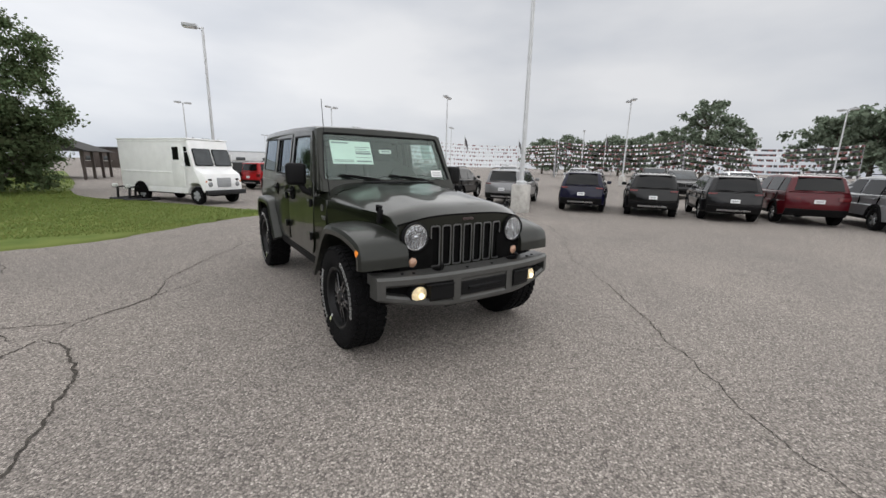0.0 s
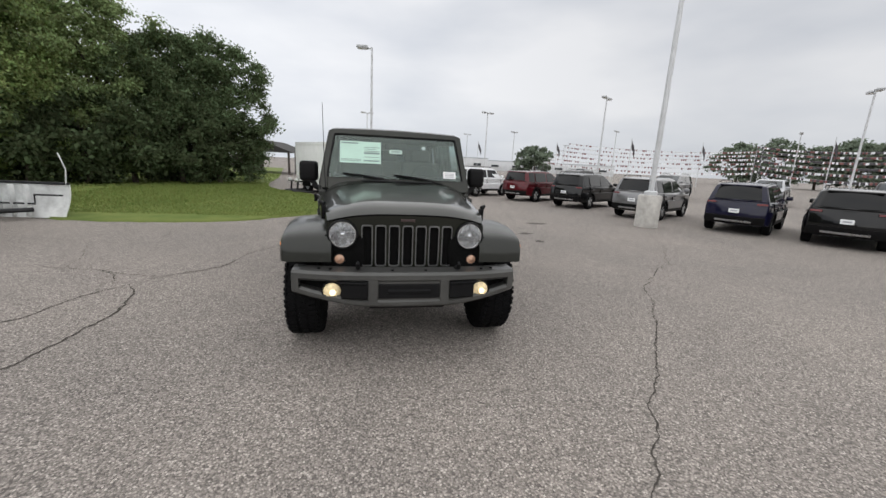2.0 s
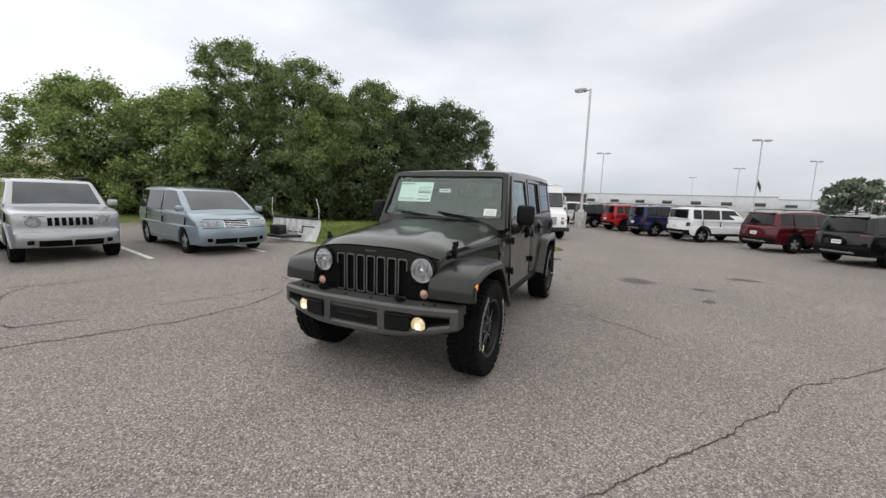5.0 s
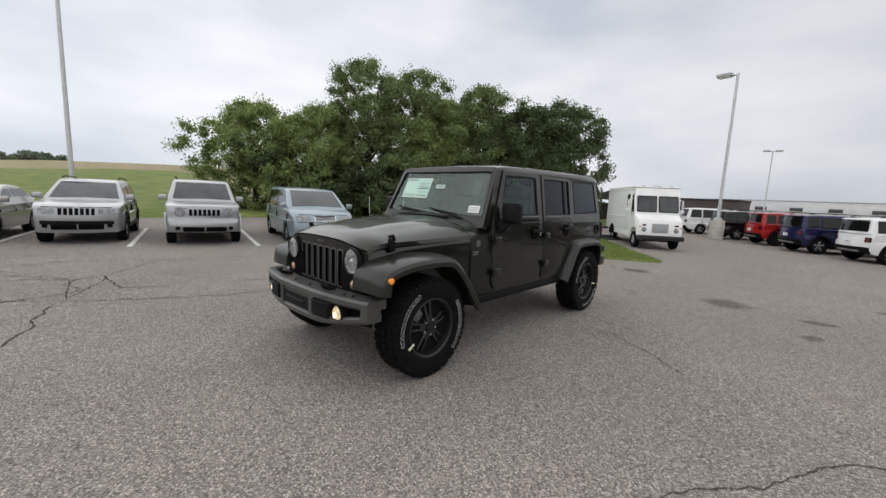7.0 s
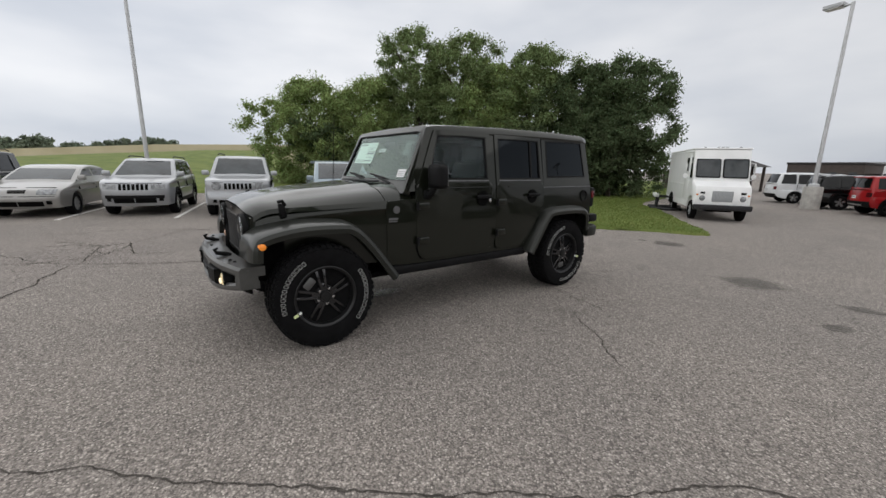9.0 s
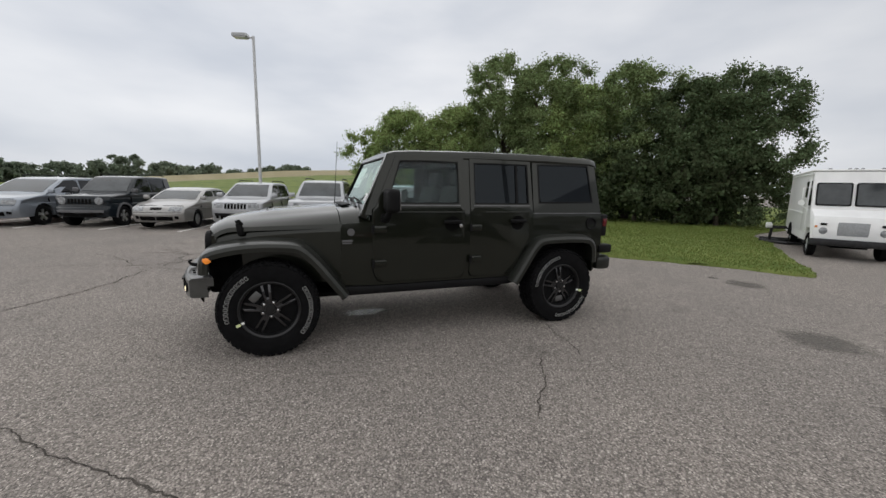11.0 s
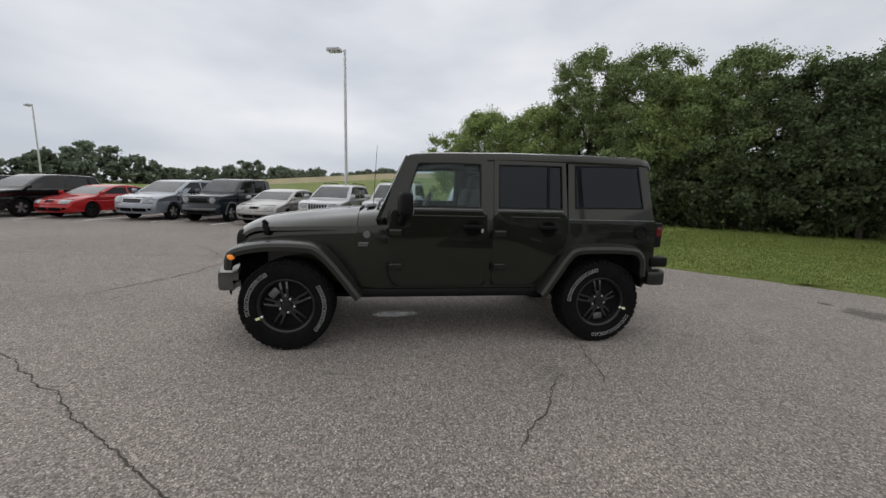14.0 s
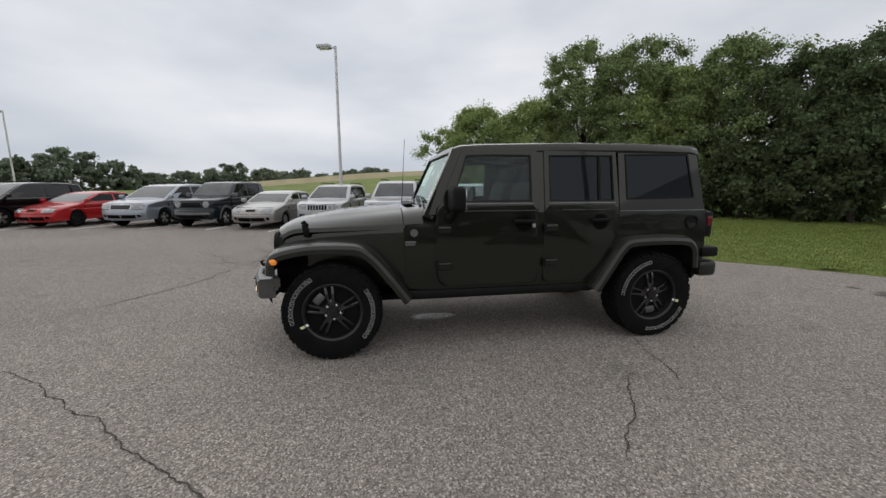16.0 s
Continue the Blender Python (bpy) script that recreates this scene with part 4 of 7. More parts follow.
# row along the drive, seen from behind
RIGHT = 122.3
for kind, pm, word, x, y, rim in (
        ("grand", P_SILVER, "silver", 15.1, -0.75, M_ALLOY), ("grand", P_DRED, "dark red", 14.6, 1.3, M_ALLOY), ("cherokee", P_CHAR, "charcoal", 13.1, 2.75, M_ALLOY),
        ("cherokee", P_BLACK, "black", 11.88, 4.49, M_ALLOY), ("cherokee", P_NAVY, "navy blue", 10.9, 6.4, M_DARKALLOY), ("cherokee", P_GREY, "granite grey", 9.75, 9.04, M_ALLOY),
        ("cherokee", P_BLACK, "black", 8.88, 11.96, M_ALLOY), ("cherokee", P_DRED, "dark red", 7.67, 14.41, M_ALLOY), ("renegade", P_WHITE, "white", 5.42, 16.42, M_ALLOY),
        ("renegade", P_BLUE, "blue", 3.89, 18.11, M_ALLOY), ("renegade", P_RED, "bright red", 2.62, 20.28, M_DARKALLOY), ("cherokee", P_BLACK, "black", 1.12, 22.21, M_ALLOY),
        ("minivan", P_WHITE, "white", -0.68, 24.7, M_ALLOY)):
    parked_car(kind, pm, "%s sport utility car parked with its tail to the drive" % word if kind != "minivan" else "white van parked at the end of the row", "car", x, y, RIGHT, 0.82, rim=rim, group="cars along the drive")
# second row facing the drive
for kind, pm, word, x, y in (("compass", P_SILVER, "silver", 23.38, 16.13), ("cherokee", P_GREY, "grey", 19.11, 19.16), ("liberty", P_CHAR, "charcoal", 25.4, 11.52), ("compass", P_WHITE, "white", 27.39, 7.26),
                             ("cherokee", P_BLACK, "black", 21.78, 8.15), ("compass", P_GREY, "grey", 29.23, 3.65), ("sedan", P_WHITE, "white", 27.48, 19.5), ("cherokee", P_CHAR, "charcoal", 15.53, 25.02)):
    parked_car(kind, pm, "%s car parked facing the drive in a further row" % word, "car", x, y, RIGHT + 180, group="cars in the further row")

# row with fronts to the lot, before the grass bank
LEFT = 76.5
M_PLAINWHEEL = material("plain_wheel", (0.30, 0.30, 0.31), 0.35, metal=0.6)
for kind, pm, lab, x, y, arch, rim in (
        ("minivan", P_LBLUE, "light blue minivan with a chrome barred grille", -8.4, 3.69, P_LBLUE, M_ALLOY),
        ("liberty", P_SILVER, "silver boxy sport utility car with round headlamps", -9.59, 1.2, P_SILVER, M_ALLOY),
        ("compass", P_SILVER, "silver compact sport utility car with a slotted grille", -10.9, -0.99, None, M_ALLOY),
        ("sedan", P_CHAMP, "champagne silver four-door saloon", -11.66, -3.17, P_CHAMP, M_PLAINWHEEL),
        ("liberty", P_TEAL, "dark green boxy sport utility car with grey flares", -12.5, -5.41, P_GREYCLAD, M_ALLOY),
        ("wagon", P_SLATE, "slate blue crossover wagon", -13.22, -7.75, P_SLATE, M_ALLOY),
        ("coupe", P_RED, "bright red low coupe with a rear spoiler", -13.5, -10.67, P_RED, M_DARKALLOY),
        ("grand", P_BLACK, "black large sport utility car", -13.47, -13.02, None, M_ALLOY),
        ("cherokee", P_CHAR, "charcoal sport utility car at the end of the row", -13.64, -15.35, None, M_ALLOY)):
    parked_car(kind, pm, lab, "car", x, y, LEFT, 0.87 if kind == "minivan" else 0.90, rim=rim, arch=arch, group="cars before the bank", plate=False)

# ---- trees ----
M_BARK = material("grey_brown_bark", (0.075, 0.060, 0.046), 0.95, vary=0.4, vary_scale=9, bump=1.0, bump_scale=30)


def leaf_material(name, colour, through=0.35, spread=0.5, hue=0.025):
    """Thin leaves: matt, lit through from behind, each one a little different."""
    m = bpy.data.materials.new(name)
    m.use_nodes = True
    n, l = m.node_tree.nodes, m.node_tree.links
    n.clear()
    out = n.new("ShaderNodeOutputMaterial")
    geo = n.new("ShaderNodeNewGeometry")
    hsv = n.new("ShaderNodeHueSaturation")
    hsv.inputs["Color"].default_value = (*colour, 1)
    for sock_name, lo, hi in (("Value", 1 - spread, 1 + spread), ("Hue", 0.5 - hue, 0.5 + hue)):
        mr = n.new("ShaderNodeMapRange")
        mr.inputs["To Min"].default_value, mr.inputs["To Max"].default_value = lo, hi
        l.new(geo.outputs["Random Per Island"], mr.inputs["Value"])
        l.new(mr.outputs["Result"], hsv.inputs[sock_name])
    a, b = n.new("ShaderNodeBsdfDiffuse"), n.new("ShaderNodeBsdfTranslucent")
    l.new(hsv.outputs["Color"], a.inputs["Color"])
    l.new(hsv.outputs["Color"], b.inputs["Color"])
    mix = n.new("ShaderNodeMixShader")
    mix.inputs["Fac"].default_value = through
    l.new(a.outputs["BSDF"], mix.inputs[1])
    l.new(b.outputs["BSDF"], mix.inputs[2])
    l.new(mix.outputs["Shader"], out.inputs["Surface"])
    return m


M_LEAF = leaf_material("mid_green_leaves", (0.185, 0.235, 0.105))
M_LEAF2 = leaf_material("dark_green_leaves", (0.110, 0.145, 0.075))
M_LEAF3 = leaf_material("fresh_green_leaves", (0.235, 0.295, 0.115))
# darker leaf colour that carries the shade beneath the trees
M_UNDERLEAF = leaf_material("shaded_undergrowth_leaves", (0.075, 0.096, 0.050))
# the haze of distance is mixed into this paler, greyer leaf colour
M_FARLEAF = leaf_material("haze_tinted_leaves", (0.17, 0.205, 0.15), 0.3, 0.35)


def leaf_cloud(centres, radii, per, size, rnd, droop=0.25):
    """Many small bent leaves scattered in clumps."""
    n = len(centres) * per
    c = np.repeat(centres, per, axis=0)
    r = np.repeat(radii, per)
    d = rnd.normal(size=(n, 3))
    d /= np.linalg.norm(d, axis=1)[:, None] + 1e-9
    rad = np.clip(np.abs(rnd.normal(0, 0.62, n)), 0.05, 1.15)
    p = c + d * (r * rad)[:, None] * np.array([1, 1, 0.75])
    a = rnd.normal(size=(n, 3)) + d * 0.7
    a[:, 2] -= droop
    a /= np.linalg.norm(a, axis=1)[:, None] + 1e-9
    b = np.cross(a, rnd.normal(size=(n, 3)))
    b /= np.linalg.norm(b, axis=1)[:, None] + 1e-9
    s = size * rnd.uniform(0.55, 1.3, n)[:, None]
    v = np.empty((n, 4, 3))
    v[:, 0] = p - a * s * 0.5
    v[:, 1] = p + b * s * 0.32 + a * s * 0.05
    v[:, 2] = p + a * s * 0.5 - np.array([0, 0, 1]) * s * 0.08
    v[:, 3] = p - b * s * 0.32 + a * s * 0.05
    return v.reshape(-1, 3)


def leaf_mesh(name, v, mat, parent):
    n = len(v) // 4
    me = bpy.data.meshes.new(name)
    me.vertices.add(len(v))
    me.vertices.foreach_set("co", v.astype(np.float32).ravel())
    me.loops.add(4 * n)
    me.loops.foreach_set("vertex_index", np.arange(4 * n, dtype=np.int32))
    me.polygons.add(n)
    me.polygons.foreach_set("loop_start", np.arange(0, 4 * n, 4, dtype=np.int32))
    me.update(calc_edges=True)
    me.materials.append(mat)
    ob = new(name, me)
    ob.parent = parent
    return ob


def tree(name, x, y, height, spread, trunk_h, label, leaf, seed, clumps=70, per=150, size=0.24, low=0.12, group="", category="tree", lean=(0, 0), tight=1.0):
    """A tapered trunk with forking limbs and a ragged crown of leaf clumps."""
    rnd = np.random.RandomState(seed)
    t = thing(name, label, category, pose(x, y, 0), group)
    bm = bmesh.new()
    r0 = height * 0.022 + 0.03
    top = Vector((lean[0] * 0.6, lean[1] * 0.6, height * 0.72))
    mid = top * 0.5 + Vector((rnd.uniform(-0.2, 0.2), rnd.uniform(-0.2, 0.2), 0))
    trunk = [Vector((0, 0, -0.05)), mid * 0.5, mid, (mid + top) / 2, top]
    tube(trunk, [r0 * 1.25, r0, r0 * 0.8, r0 * 0.55, r0 * 0.25], 9, bm)
    ends = [top]
    for k in range(11):
        f = rnd.uniform(0.25, 0.95)
        base = Vector((0, 0, 0)).lerp(top, f)
        ang = k * 2.4 + rnd.uniform(-0.4, 0.4)
        reach = spread * rnd.uniform(0.55, 0.95) * (1.1 - 0.55 * f)
        tip = base + Vector((math.cos(ang) * reach, math.sin(ang) * reach, height * rnd.uniform(0.06, 0.24)))
        tube([base, base.lerp(tip, 0.5) + Vector((0, 0, -0.1)), tip], [r0 * 0.38, r0 * 0.25, r0 * 0.07], 6, bm)
        ends.append(tip)
    part("trunk", bm, M_BARK, t)
    c, r = [], []
    for k in range(clumps):
        if k < len(ends) * 2:
            e = ends[k % len(ends)]
            p = Vector(e) + Vector(rnd.normal(size=3) * 0.35)
        else:
            ang, zz = rnd.uniform(0, 6.283), rnd.uniform(low, 1.0)
            prof = max(0.05, 1 - abs((zz - 0.46) / 0.56) ** 3) ** 0.6
            rr = spread * prof * rnd.uniform(0.3, 1.0) ** 0.7 * (1 + 0.22 * math.sin(3 * ang + seed) + 0.12 * math.sin(7 * ang + 2 * seed))
            p = Vector((math.cos(ang) * rr + lean[0] * zz, math.sin(ang) * rr + lean[1] * zz, height * zz * 0.97))
        c.append(tuple(p))
        r.append(spread * tight * rnd.uniform(0.13, 0.30))
    v = leaf_cloud(np.array(c), np.array(r), per, size, rnd)
    v = v[:len(v) // 4 * 4]
    keep = (v.reshape(-1, 4, 3)[:, :, 2].min(axis=1) > 0.05)
    leaf_mesh("crown", v.reshape(-1, 4, 3)[keep].reshape(-1, 3), leaf, t)
    return t


GROVE = "trees behind the lawn"
for x, y, h, sp, leaf, seed, lab in (
        (-21.17, 7.09, 6.06, 2.62, M_LEAF3, 1, "low spreading tree with arching pale green branches"),
        (-18.68, 9.74, 5.95, 2.50, M_LEAF3, 2, "bushy mid green tree at the edge of the lawn"),
        (-17.49, 12.43, 8.91, 2.44, M_LEAF, 3, "tall mid green tree in the grove"),
        (-14.76, 13.91, 8.24, 2.38, M_LEAF, 4, "tall leafy green tree with gaps of sky"),
        (-13.31, 14.86, 6.63, 2.13, M_LEAF3, 5, "fresh green tree with a ragged crown"),
        (-11.69, 16.76, 7.52, 2.28, M_LEAF, 6, "broad green tree in the grove"),
        (-9.56, 17.92, 6.34, 2.10, M_LEAF2, 7, "dark green tree in the grove"),
        (-8.20, 19.37, 6.75, 2.38, M_LEAF2, 8, "dark round-headed tree at the end of the grove")):
    tree("tree", x, y, h * 1.06, sp * 1.12, h * 0.2, lab, leaf, seed, clumps=270, per=350, size=0.120, group=GROVE, low=0.05, tight=0.82)
# shrubs at their feet
rnd0 = random.Random(8)
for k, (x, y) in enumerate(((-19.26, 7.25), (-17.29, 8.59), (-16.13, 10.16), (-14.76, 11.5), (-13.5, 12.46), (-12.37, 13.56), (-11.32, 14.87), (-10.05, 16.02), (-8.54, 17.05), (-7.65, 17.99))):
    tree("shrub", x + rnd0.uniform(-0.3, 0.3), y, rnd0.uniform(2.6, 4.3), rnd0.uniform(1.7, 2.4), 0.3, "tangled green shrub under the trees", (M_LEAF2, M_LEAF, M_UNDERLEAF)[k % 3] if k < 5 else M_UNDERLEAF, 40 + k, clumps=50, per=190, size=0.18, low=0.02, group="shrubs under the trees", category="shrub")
# farther woods
FAR = "distant trees"
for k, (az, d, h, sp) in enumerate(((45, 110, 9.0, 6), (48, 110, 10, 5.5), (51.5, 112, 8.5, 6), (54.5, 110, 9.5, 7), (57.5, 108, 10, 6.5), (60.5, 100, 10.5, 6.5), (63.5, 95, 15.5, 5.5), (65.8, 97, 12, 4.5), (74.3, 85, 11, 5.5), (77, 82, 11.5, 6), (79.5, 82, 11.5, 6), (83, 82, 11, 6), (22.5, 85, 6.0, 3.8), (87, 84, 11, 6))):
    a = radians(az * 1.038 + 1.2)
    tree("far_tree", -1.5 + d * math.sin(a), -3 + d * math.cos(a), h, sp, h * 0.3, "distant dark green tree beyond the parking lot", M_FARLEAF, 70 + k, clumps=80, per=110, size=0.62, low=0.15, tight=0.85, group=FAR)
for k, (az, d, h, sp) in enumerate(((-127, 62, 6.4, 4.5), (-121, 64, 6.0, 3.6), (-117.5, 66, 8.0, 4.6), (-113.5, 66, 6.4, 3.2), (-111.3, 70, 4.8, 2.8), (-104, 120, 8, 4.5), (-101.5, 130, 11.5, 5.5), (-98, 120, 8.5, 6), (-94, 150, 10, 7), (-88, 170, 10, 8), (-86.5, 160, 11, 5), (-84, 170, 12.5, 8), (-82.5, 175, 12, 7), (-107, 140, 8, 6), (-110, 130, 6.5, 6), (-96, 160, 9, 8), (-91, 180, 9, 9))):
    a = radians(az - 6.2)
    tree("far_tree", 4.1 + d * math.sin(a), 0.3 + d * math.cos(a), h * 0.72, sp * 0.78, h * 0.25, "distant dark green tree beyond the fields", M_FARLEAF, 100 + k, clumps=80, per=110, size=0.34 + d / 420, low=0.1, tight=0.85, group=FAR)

# ---- step van, snow plough, mounts, pennants, far buildings ----
P_VAN = material("van_white_paint", (0.82, 0.825, 0.825), 0.38, coat=0.35, vary=0.05, vary_scale=2, bump=0.03, bump_scale=9)
M_VENT = material("grey_radiator_mesh", (0.30, 0.31, 0.32), 0.6, vary=0.2, vary_scale=30)
M_STEEL = material("worn_black_steel", (0.022, 0.022, 0.024), 0.55, metal=0.4, vary=0.4, vary_scale=10)
M_PLOW = material("scuffed_white_blade", (0.62, 0.63, 0.62), 0.55, vary=0.22, vary_scale=4, bump=0.1, bump_scale=25)

van = thing("step_van", "white boxy delivery step van with a black bumper", "van", pose(-0.8, 12.52, 0, 0, 0, 33.7))
van.scale = (0.716, 0.773, 0.765)
VW, VH = 1.0, 2.72
# box body behind the cab, facing -y, front axle at the origin
part("cargo_body", box(2 * VW, 4.55, 2.02, pose(0, 2.62, 1.69), 0.05, 3), P_VAN, van)
part("cargo_skirt", box(2 * VW - 0.03, 4.4, 0.32, pose(0, 2.7, 0.60), 0.02), P_VAN, van)
bm = bmesh.new()
prof = [(-0.55, 0.55), (-0.58, 0.75), (-0.55, 1.16), (-0.50, 1.30), (-0.08, 1.50), (0.16, 2.42), (0.22, 2.68), (0.5, 2.70), (0.5, 0.50), (0.46, 0.50), (0.40, 0.70), (0.22, 0.86), (0.0, 0.90), (-0.22, 0.86), (-0.38, 0.70), (-0.43, 0.52)]
rows = []
for u, d in ((-1, 0.05), (-0.97, 0.012), (-0.9, 0), (0, 0), (0.9, 0), (0.97, 0.012), (1, 0.05)):
    rows.append([bm.verts.new((u * VW * (0.97 if q[0] < -0.2 and q[1] < 1.4 else 1.0), q[0], q[1])) for q in offset_outline(prof[::-1], d)])
for a, b in zip(rows, rows[1:]):
    for i in range(len(a)):
        bm.faces.new((a[i], a[(i + 1) % len(a)], b[(i + 1) % len(a)], b[i]))
bm.faces.new(rows[0])
bm.faces.new(rows[-1][::-1])
bmesh.ops.triangulate(bm, faces=[f for f in bm.faces if len(f.verts) > 4])
part("cab", bm, P_VAN, van)
part("roof_cap", box(2 * VW + 0.04, 4.72, 0.06, pose(0, 2.56, 2.725), 0.025), P_VAN, van)
for s in (-1, 1):
    n = Vector((0, -0.968, 0.252))
    m = Matrix.Translation(Vector((s * 0.48, 0.03, 1.97)) + n * 0.012) @ pose(0, 0, 0, 75.4)
    fr = part("windscreen_frame", slab(rounded(0.88, 0.74, 0.06), 0.02, m, 0.005), M_TRIM, van)
    part("windscreen", slab(rounded(0.80, 0.66, 0.05), 0.006, Matrix.Translation(n * 0.022) @ m), M_SCREEN, fr)
    lampx = s * 0.70
    lp = part("headlamp", lathe([(0.10, 0.03), (0.105, -0.02), (0.09, -0.03), (0.0, -0.045)], 24, "y", pose(lampx, -0.57, 0.86)), M_CLEAR, van)
    part("marker_lamp", box(0.16, 0.03, 0.07, pose(lampx, -0.575, 1.06), 0.01), M_TRIM, van)
    part("indicator", box(0.07, 0.03, 0.06, pose(s * 0.88, -0.57, 0.98), 0.01), M_AMBER, van)
    part("cab_door", box(0.03, 0.72, 1.75, pose(s * 1.0, 0.92, 1.62), 0.015), P_VAN, van)
    part("door_window", box(0.03, 0.40, 0.55, pose(s * 1.008, 0.98, 2.12), 0.02), M_GLASS, van)
    part("quarter_window", slab([(0.12, 1.60), (0.46, 1.60), (0.46, 2.40), (0.30, 2.40)], 0.012, Matrix(((0, 0, s, s * 0.998), (1, 0, 0, 0), (0, 1, 0, 0), (0, 0, 0, 1)))), M_GLASS, van)
    part("rub_rail", box(0.03, 3.4, 0.07, pose(s * 1.006, 3.05, 1.32), 0.015), P_VAN, van)
    part("rub_rail", box(0.03, 4.4, 0.06, pose(s * 1.006, 2.6, 2.62), 0.015), P_VAN, van)
    mir = part("mirror", box(0.05, 0.16, 0.34, pose(s * 1.22, 0.30, 1.98), 0.03), P_VAN, van)
    part("round_mirror", lathe([(0.09, -0.02), (0.09, 0.02), (0, 0.03)], 18, "y", pose(s * 1.22, 0.30, 1.68)), P_VAN, mir)
    bm = bmesh.new()
    tube([(s * 1.0, 0.25, 2.2), (s * 1.22, 0.30, 2.17), (s * 1.22, 0.30, 1.6), (s * 1.0, 0.2, 1.45)], 0.014, 6, bm)
    part("mirror_stay", bm, P_VAN, mir)
    part("wheel_housing", box(0.34, 1.0, 0.5, pose(s * 0.80, 3.55, 0.62), 0.02), M_UNDER, van)
    # black half disc painted as the shaded opening of the rear arch
    part("arch_shade", slab([(3.55 + 0.52 * math.cos(radians(a)), 0.36 + 0.52 * math.sin(radians(a))) for a in range(0, 181, 15)], 0.008, Matrix(((0, 0, s, s * 1.0), (1, 0, 0, 0), (0, 1, 0, 0), (0, 0, 0, 1)))), M_UNDER, van)
part("radiator_grille", box(0.72, 0.03, 0.40, pose(0, -0.575, 0.93), 0.02), M_VENT, van)
part("front_bumper", box(2.02, 0.16, 0.20, pose(0, -0.68, 0.52), 0.03), M_STEEL, van)
part("chassis", box(0.9, 5.2, 0.22, pose(0, 2.2, 0.45), 0.02), M_UNDER, van)
for x in (-0.62, -0.15, 0.0, 0.15, 0.62):
    part("clearance_lamp", box(0.09, 0.05, 0.045, pose(x, 0.30, 2.77), 0.012), M_CLEAR, van)
part("roof_vent", box(0.35, 0.35, 0.06, pose(0.1, 1.5, 2.78), 0.02), M_HEAD, van)
vw = car_wheel(0.37, 0.22, M_VENT, 6, "dark")
vw.matrix_basis = pose(0.86, 0, 0.37)
vw.parent = van
for s, y in ((-1, 0), (1, 3.55), (-1, 3.55)):
    c = copy_thing(vw, pose(s * 0.86, y, 0.37, 0, 0, 0 if s > 0 else 180))
    c.parent = van


def plough(x, y, turn, width=2.3):
    t = thing("snow_plough", "scuffed white snow plough blade with a black frame", "snow plough", pose(x, y, 0, 0, 0, turn))
    bm2 = bmesh.new()
    rws2 = []
    for xx in np.linspace(-width / 2, width / 2, 7):
        rws2.append([bm2.verts.new((xx, 0.16 * math.sin(a) - 0.05, 0.02 + 0.66 * k / 8)) for k, a in enumerate(np.linspace(-0.4, 1.9, 9))])
    for a, b in zip(rws2, rws2[1:]):
        for i in range(8):
            bm2.faces.new((a[i], b[i], b[i + 1], a[i + 1]))
    geo = bmesh.ops.extrude_face_region(bm2, geom=list(bm2.faces))
    bmesh.ops.translate(bm2, verts=[v for v in geo["geom"] if isinstance(v, bmesh.types.BMVert)], vec=(0, -0.025, 0))
    part("blade", bm2, M_PLOW, t)
    part("top_edge", box(width, 0.06, 0.05, pose(0, 0.08, 0.70), 0.01), M_STEEL, t)
    for xx in (-0.38, -0.12, 0.14, 0.40):
        part("rib", box(0.05, 0.10, 0.62, pose(xx, -0.12, 0.36), 0.01), M_PLOW, t)
    bm2 = bmesh.new()
    tube([(-0.5, -0.15, 0.18), (-0.2, -0.75, 0.2), (0.2, -0.75, 0.2), (0.5, -0.15, 0.18)], 0.045, 8, bm2)
    part("push_frame", bm2, M_STEEL, t)
    part("lift_unit", box(0.42, 0.30, 0.28, pose(-0.15, -0.45, 0.36), 0.04), M_STEEL, t)
    bm2 = bmesh.new()
    tube([(-0.5, -0.14, 0.30), (0.55, -0.14, 0.30), (0.55, -0.13, 0.48), (1.05, -0.12, 0.48)], 0.02, 6, bm2)
    part("hose", bm2, M_STEEL, t)
    for s in (-1, 1):
        bm2 = bmesh.new()
        tube([(s * (width / 2 - 0.04), 0.06, 0.66), (s * (width / 2 + 0.0), 0.05, 1.0), (s * (width / 2 - 0.08), 0.02, 1.32)], 0.012, 6, bm2)
        part("marker_rod", bm2, M_PLOW, t)
    return t


plough(-7.36, 5.97, -4.5, 2.1)


def mount(x, y, turn):
    """A low black push frame with its lamp bar, left on the ground."""
    t = thing("plough_mount", "low black steel plough mount lying beside the van", "plough mount", pose(x, y, 0, 0, 0, turn))
    bm2 = bmesh.new()
    tube([(-0.55, 0.0, 0.05), (-0.2, -0.6, 0.06), (0.2, -0.6, 0.06), (0.55, 0.0, 0.05)], 0.045, 8, bm2)
    part("push_frame", bm2, M_STEEL, t)
    part("cross_beam", box(1.2, 0.08, 0.10, pose(0, 0.02, 0.06), 0.015), M_STEEL, t)
    for s in (-1, 1):
        part("upright", box(0.06, 0.06, 0.42, pose(s * 0.32, 0.0, 0.26, 8), 0.01), M_STEEL, t)
        part("lamp", box(0.16, 0.10, 0.12, pose(s * 0.40, -0.02, 0.52), 0.03), M_PLOW, t)
    part("lamp_bar", box(0.9, 0.05, 0.05, pose(0, 0.02, 0.46), 0.01), M_STEEL, t)
    return t


mount(-3.07, 14.34, 60)
mount(-3.38, 14.99, 45)


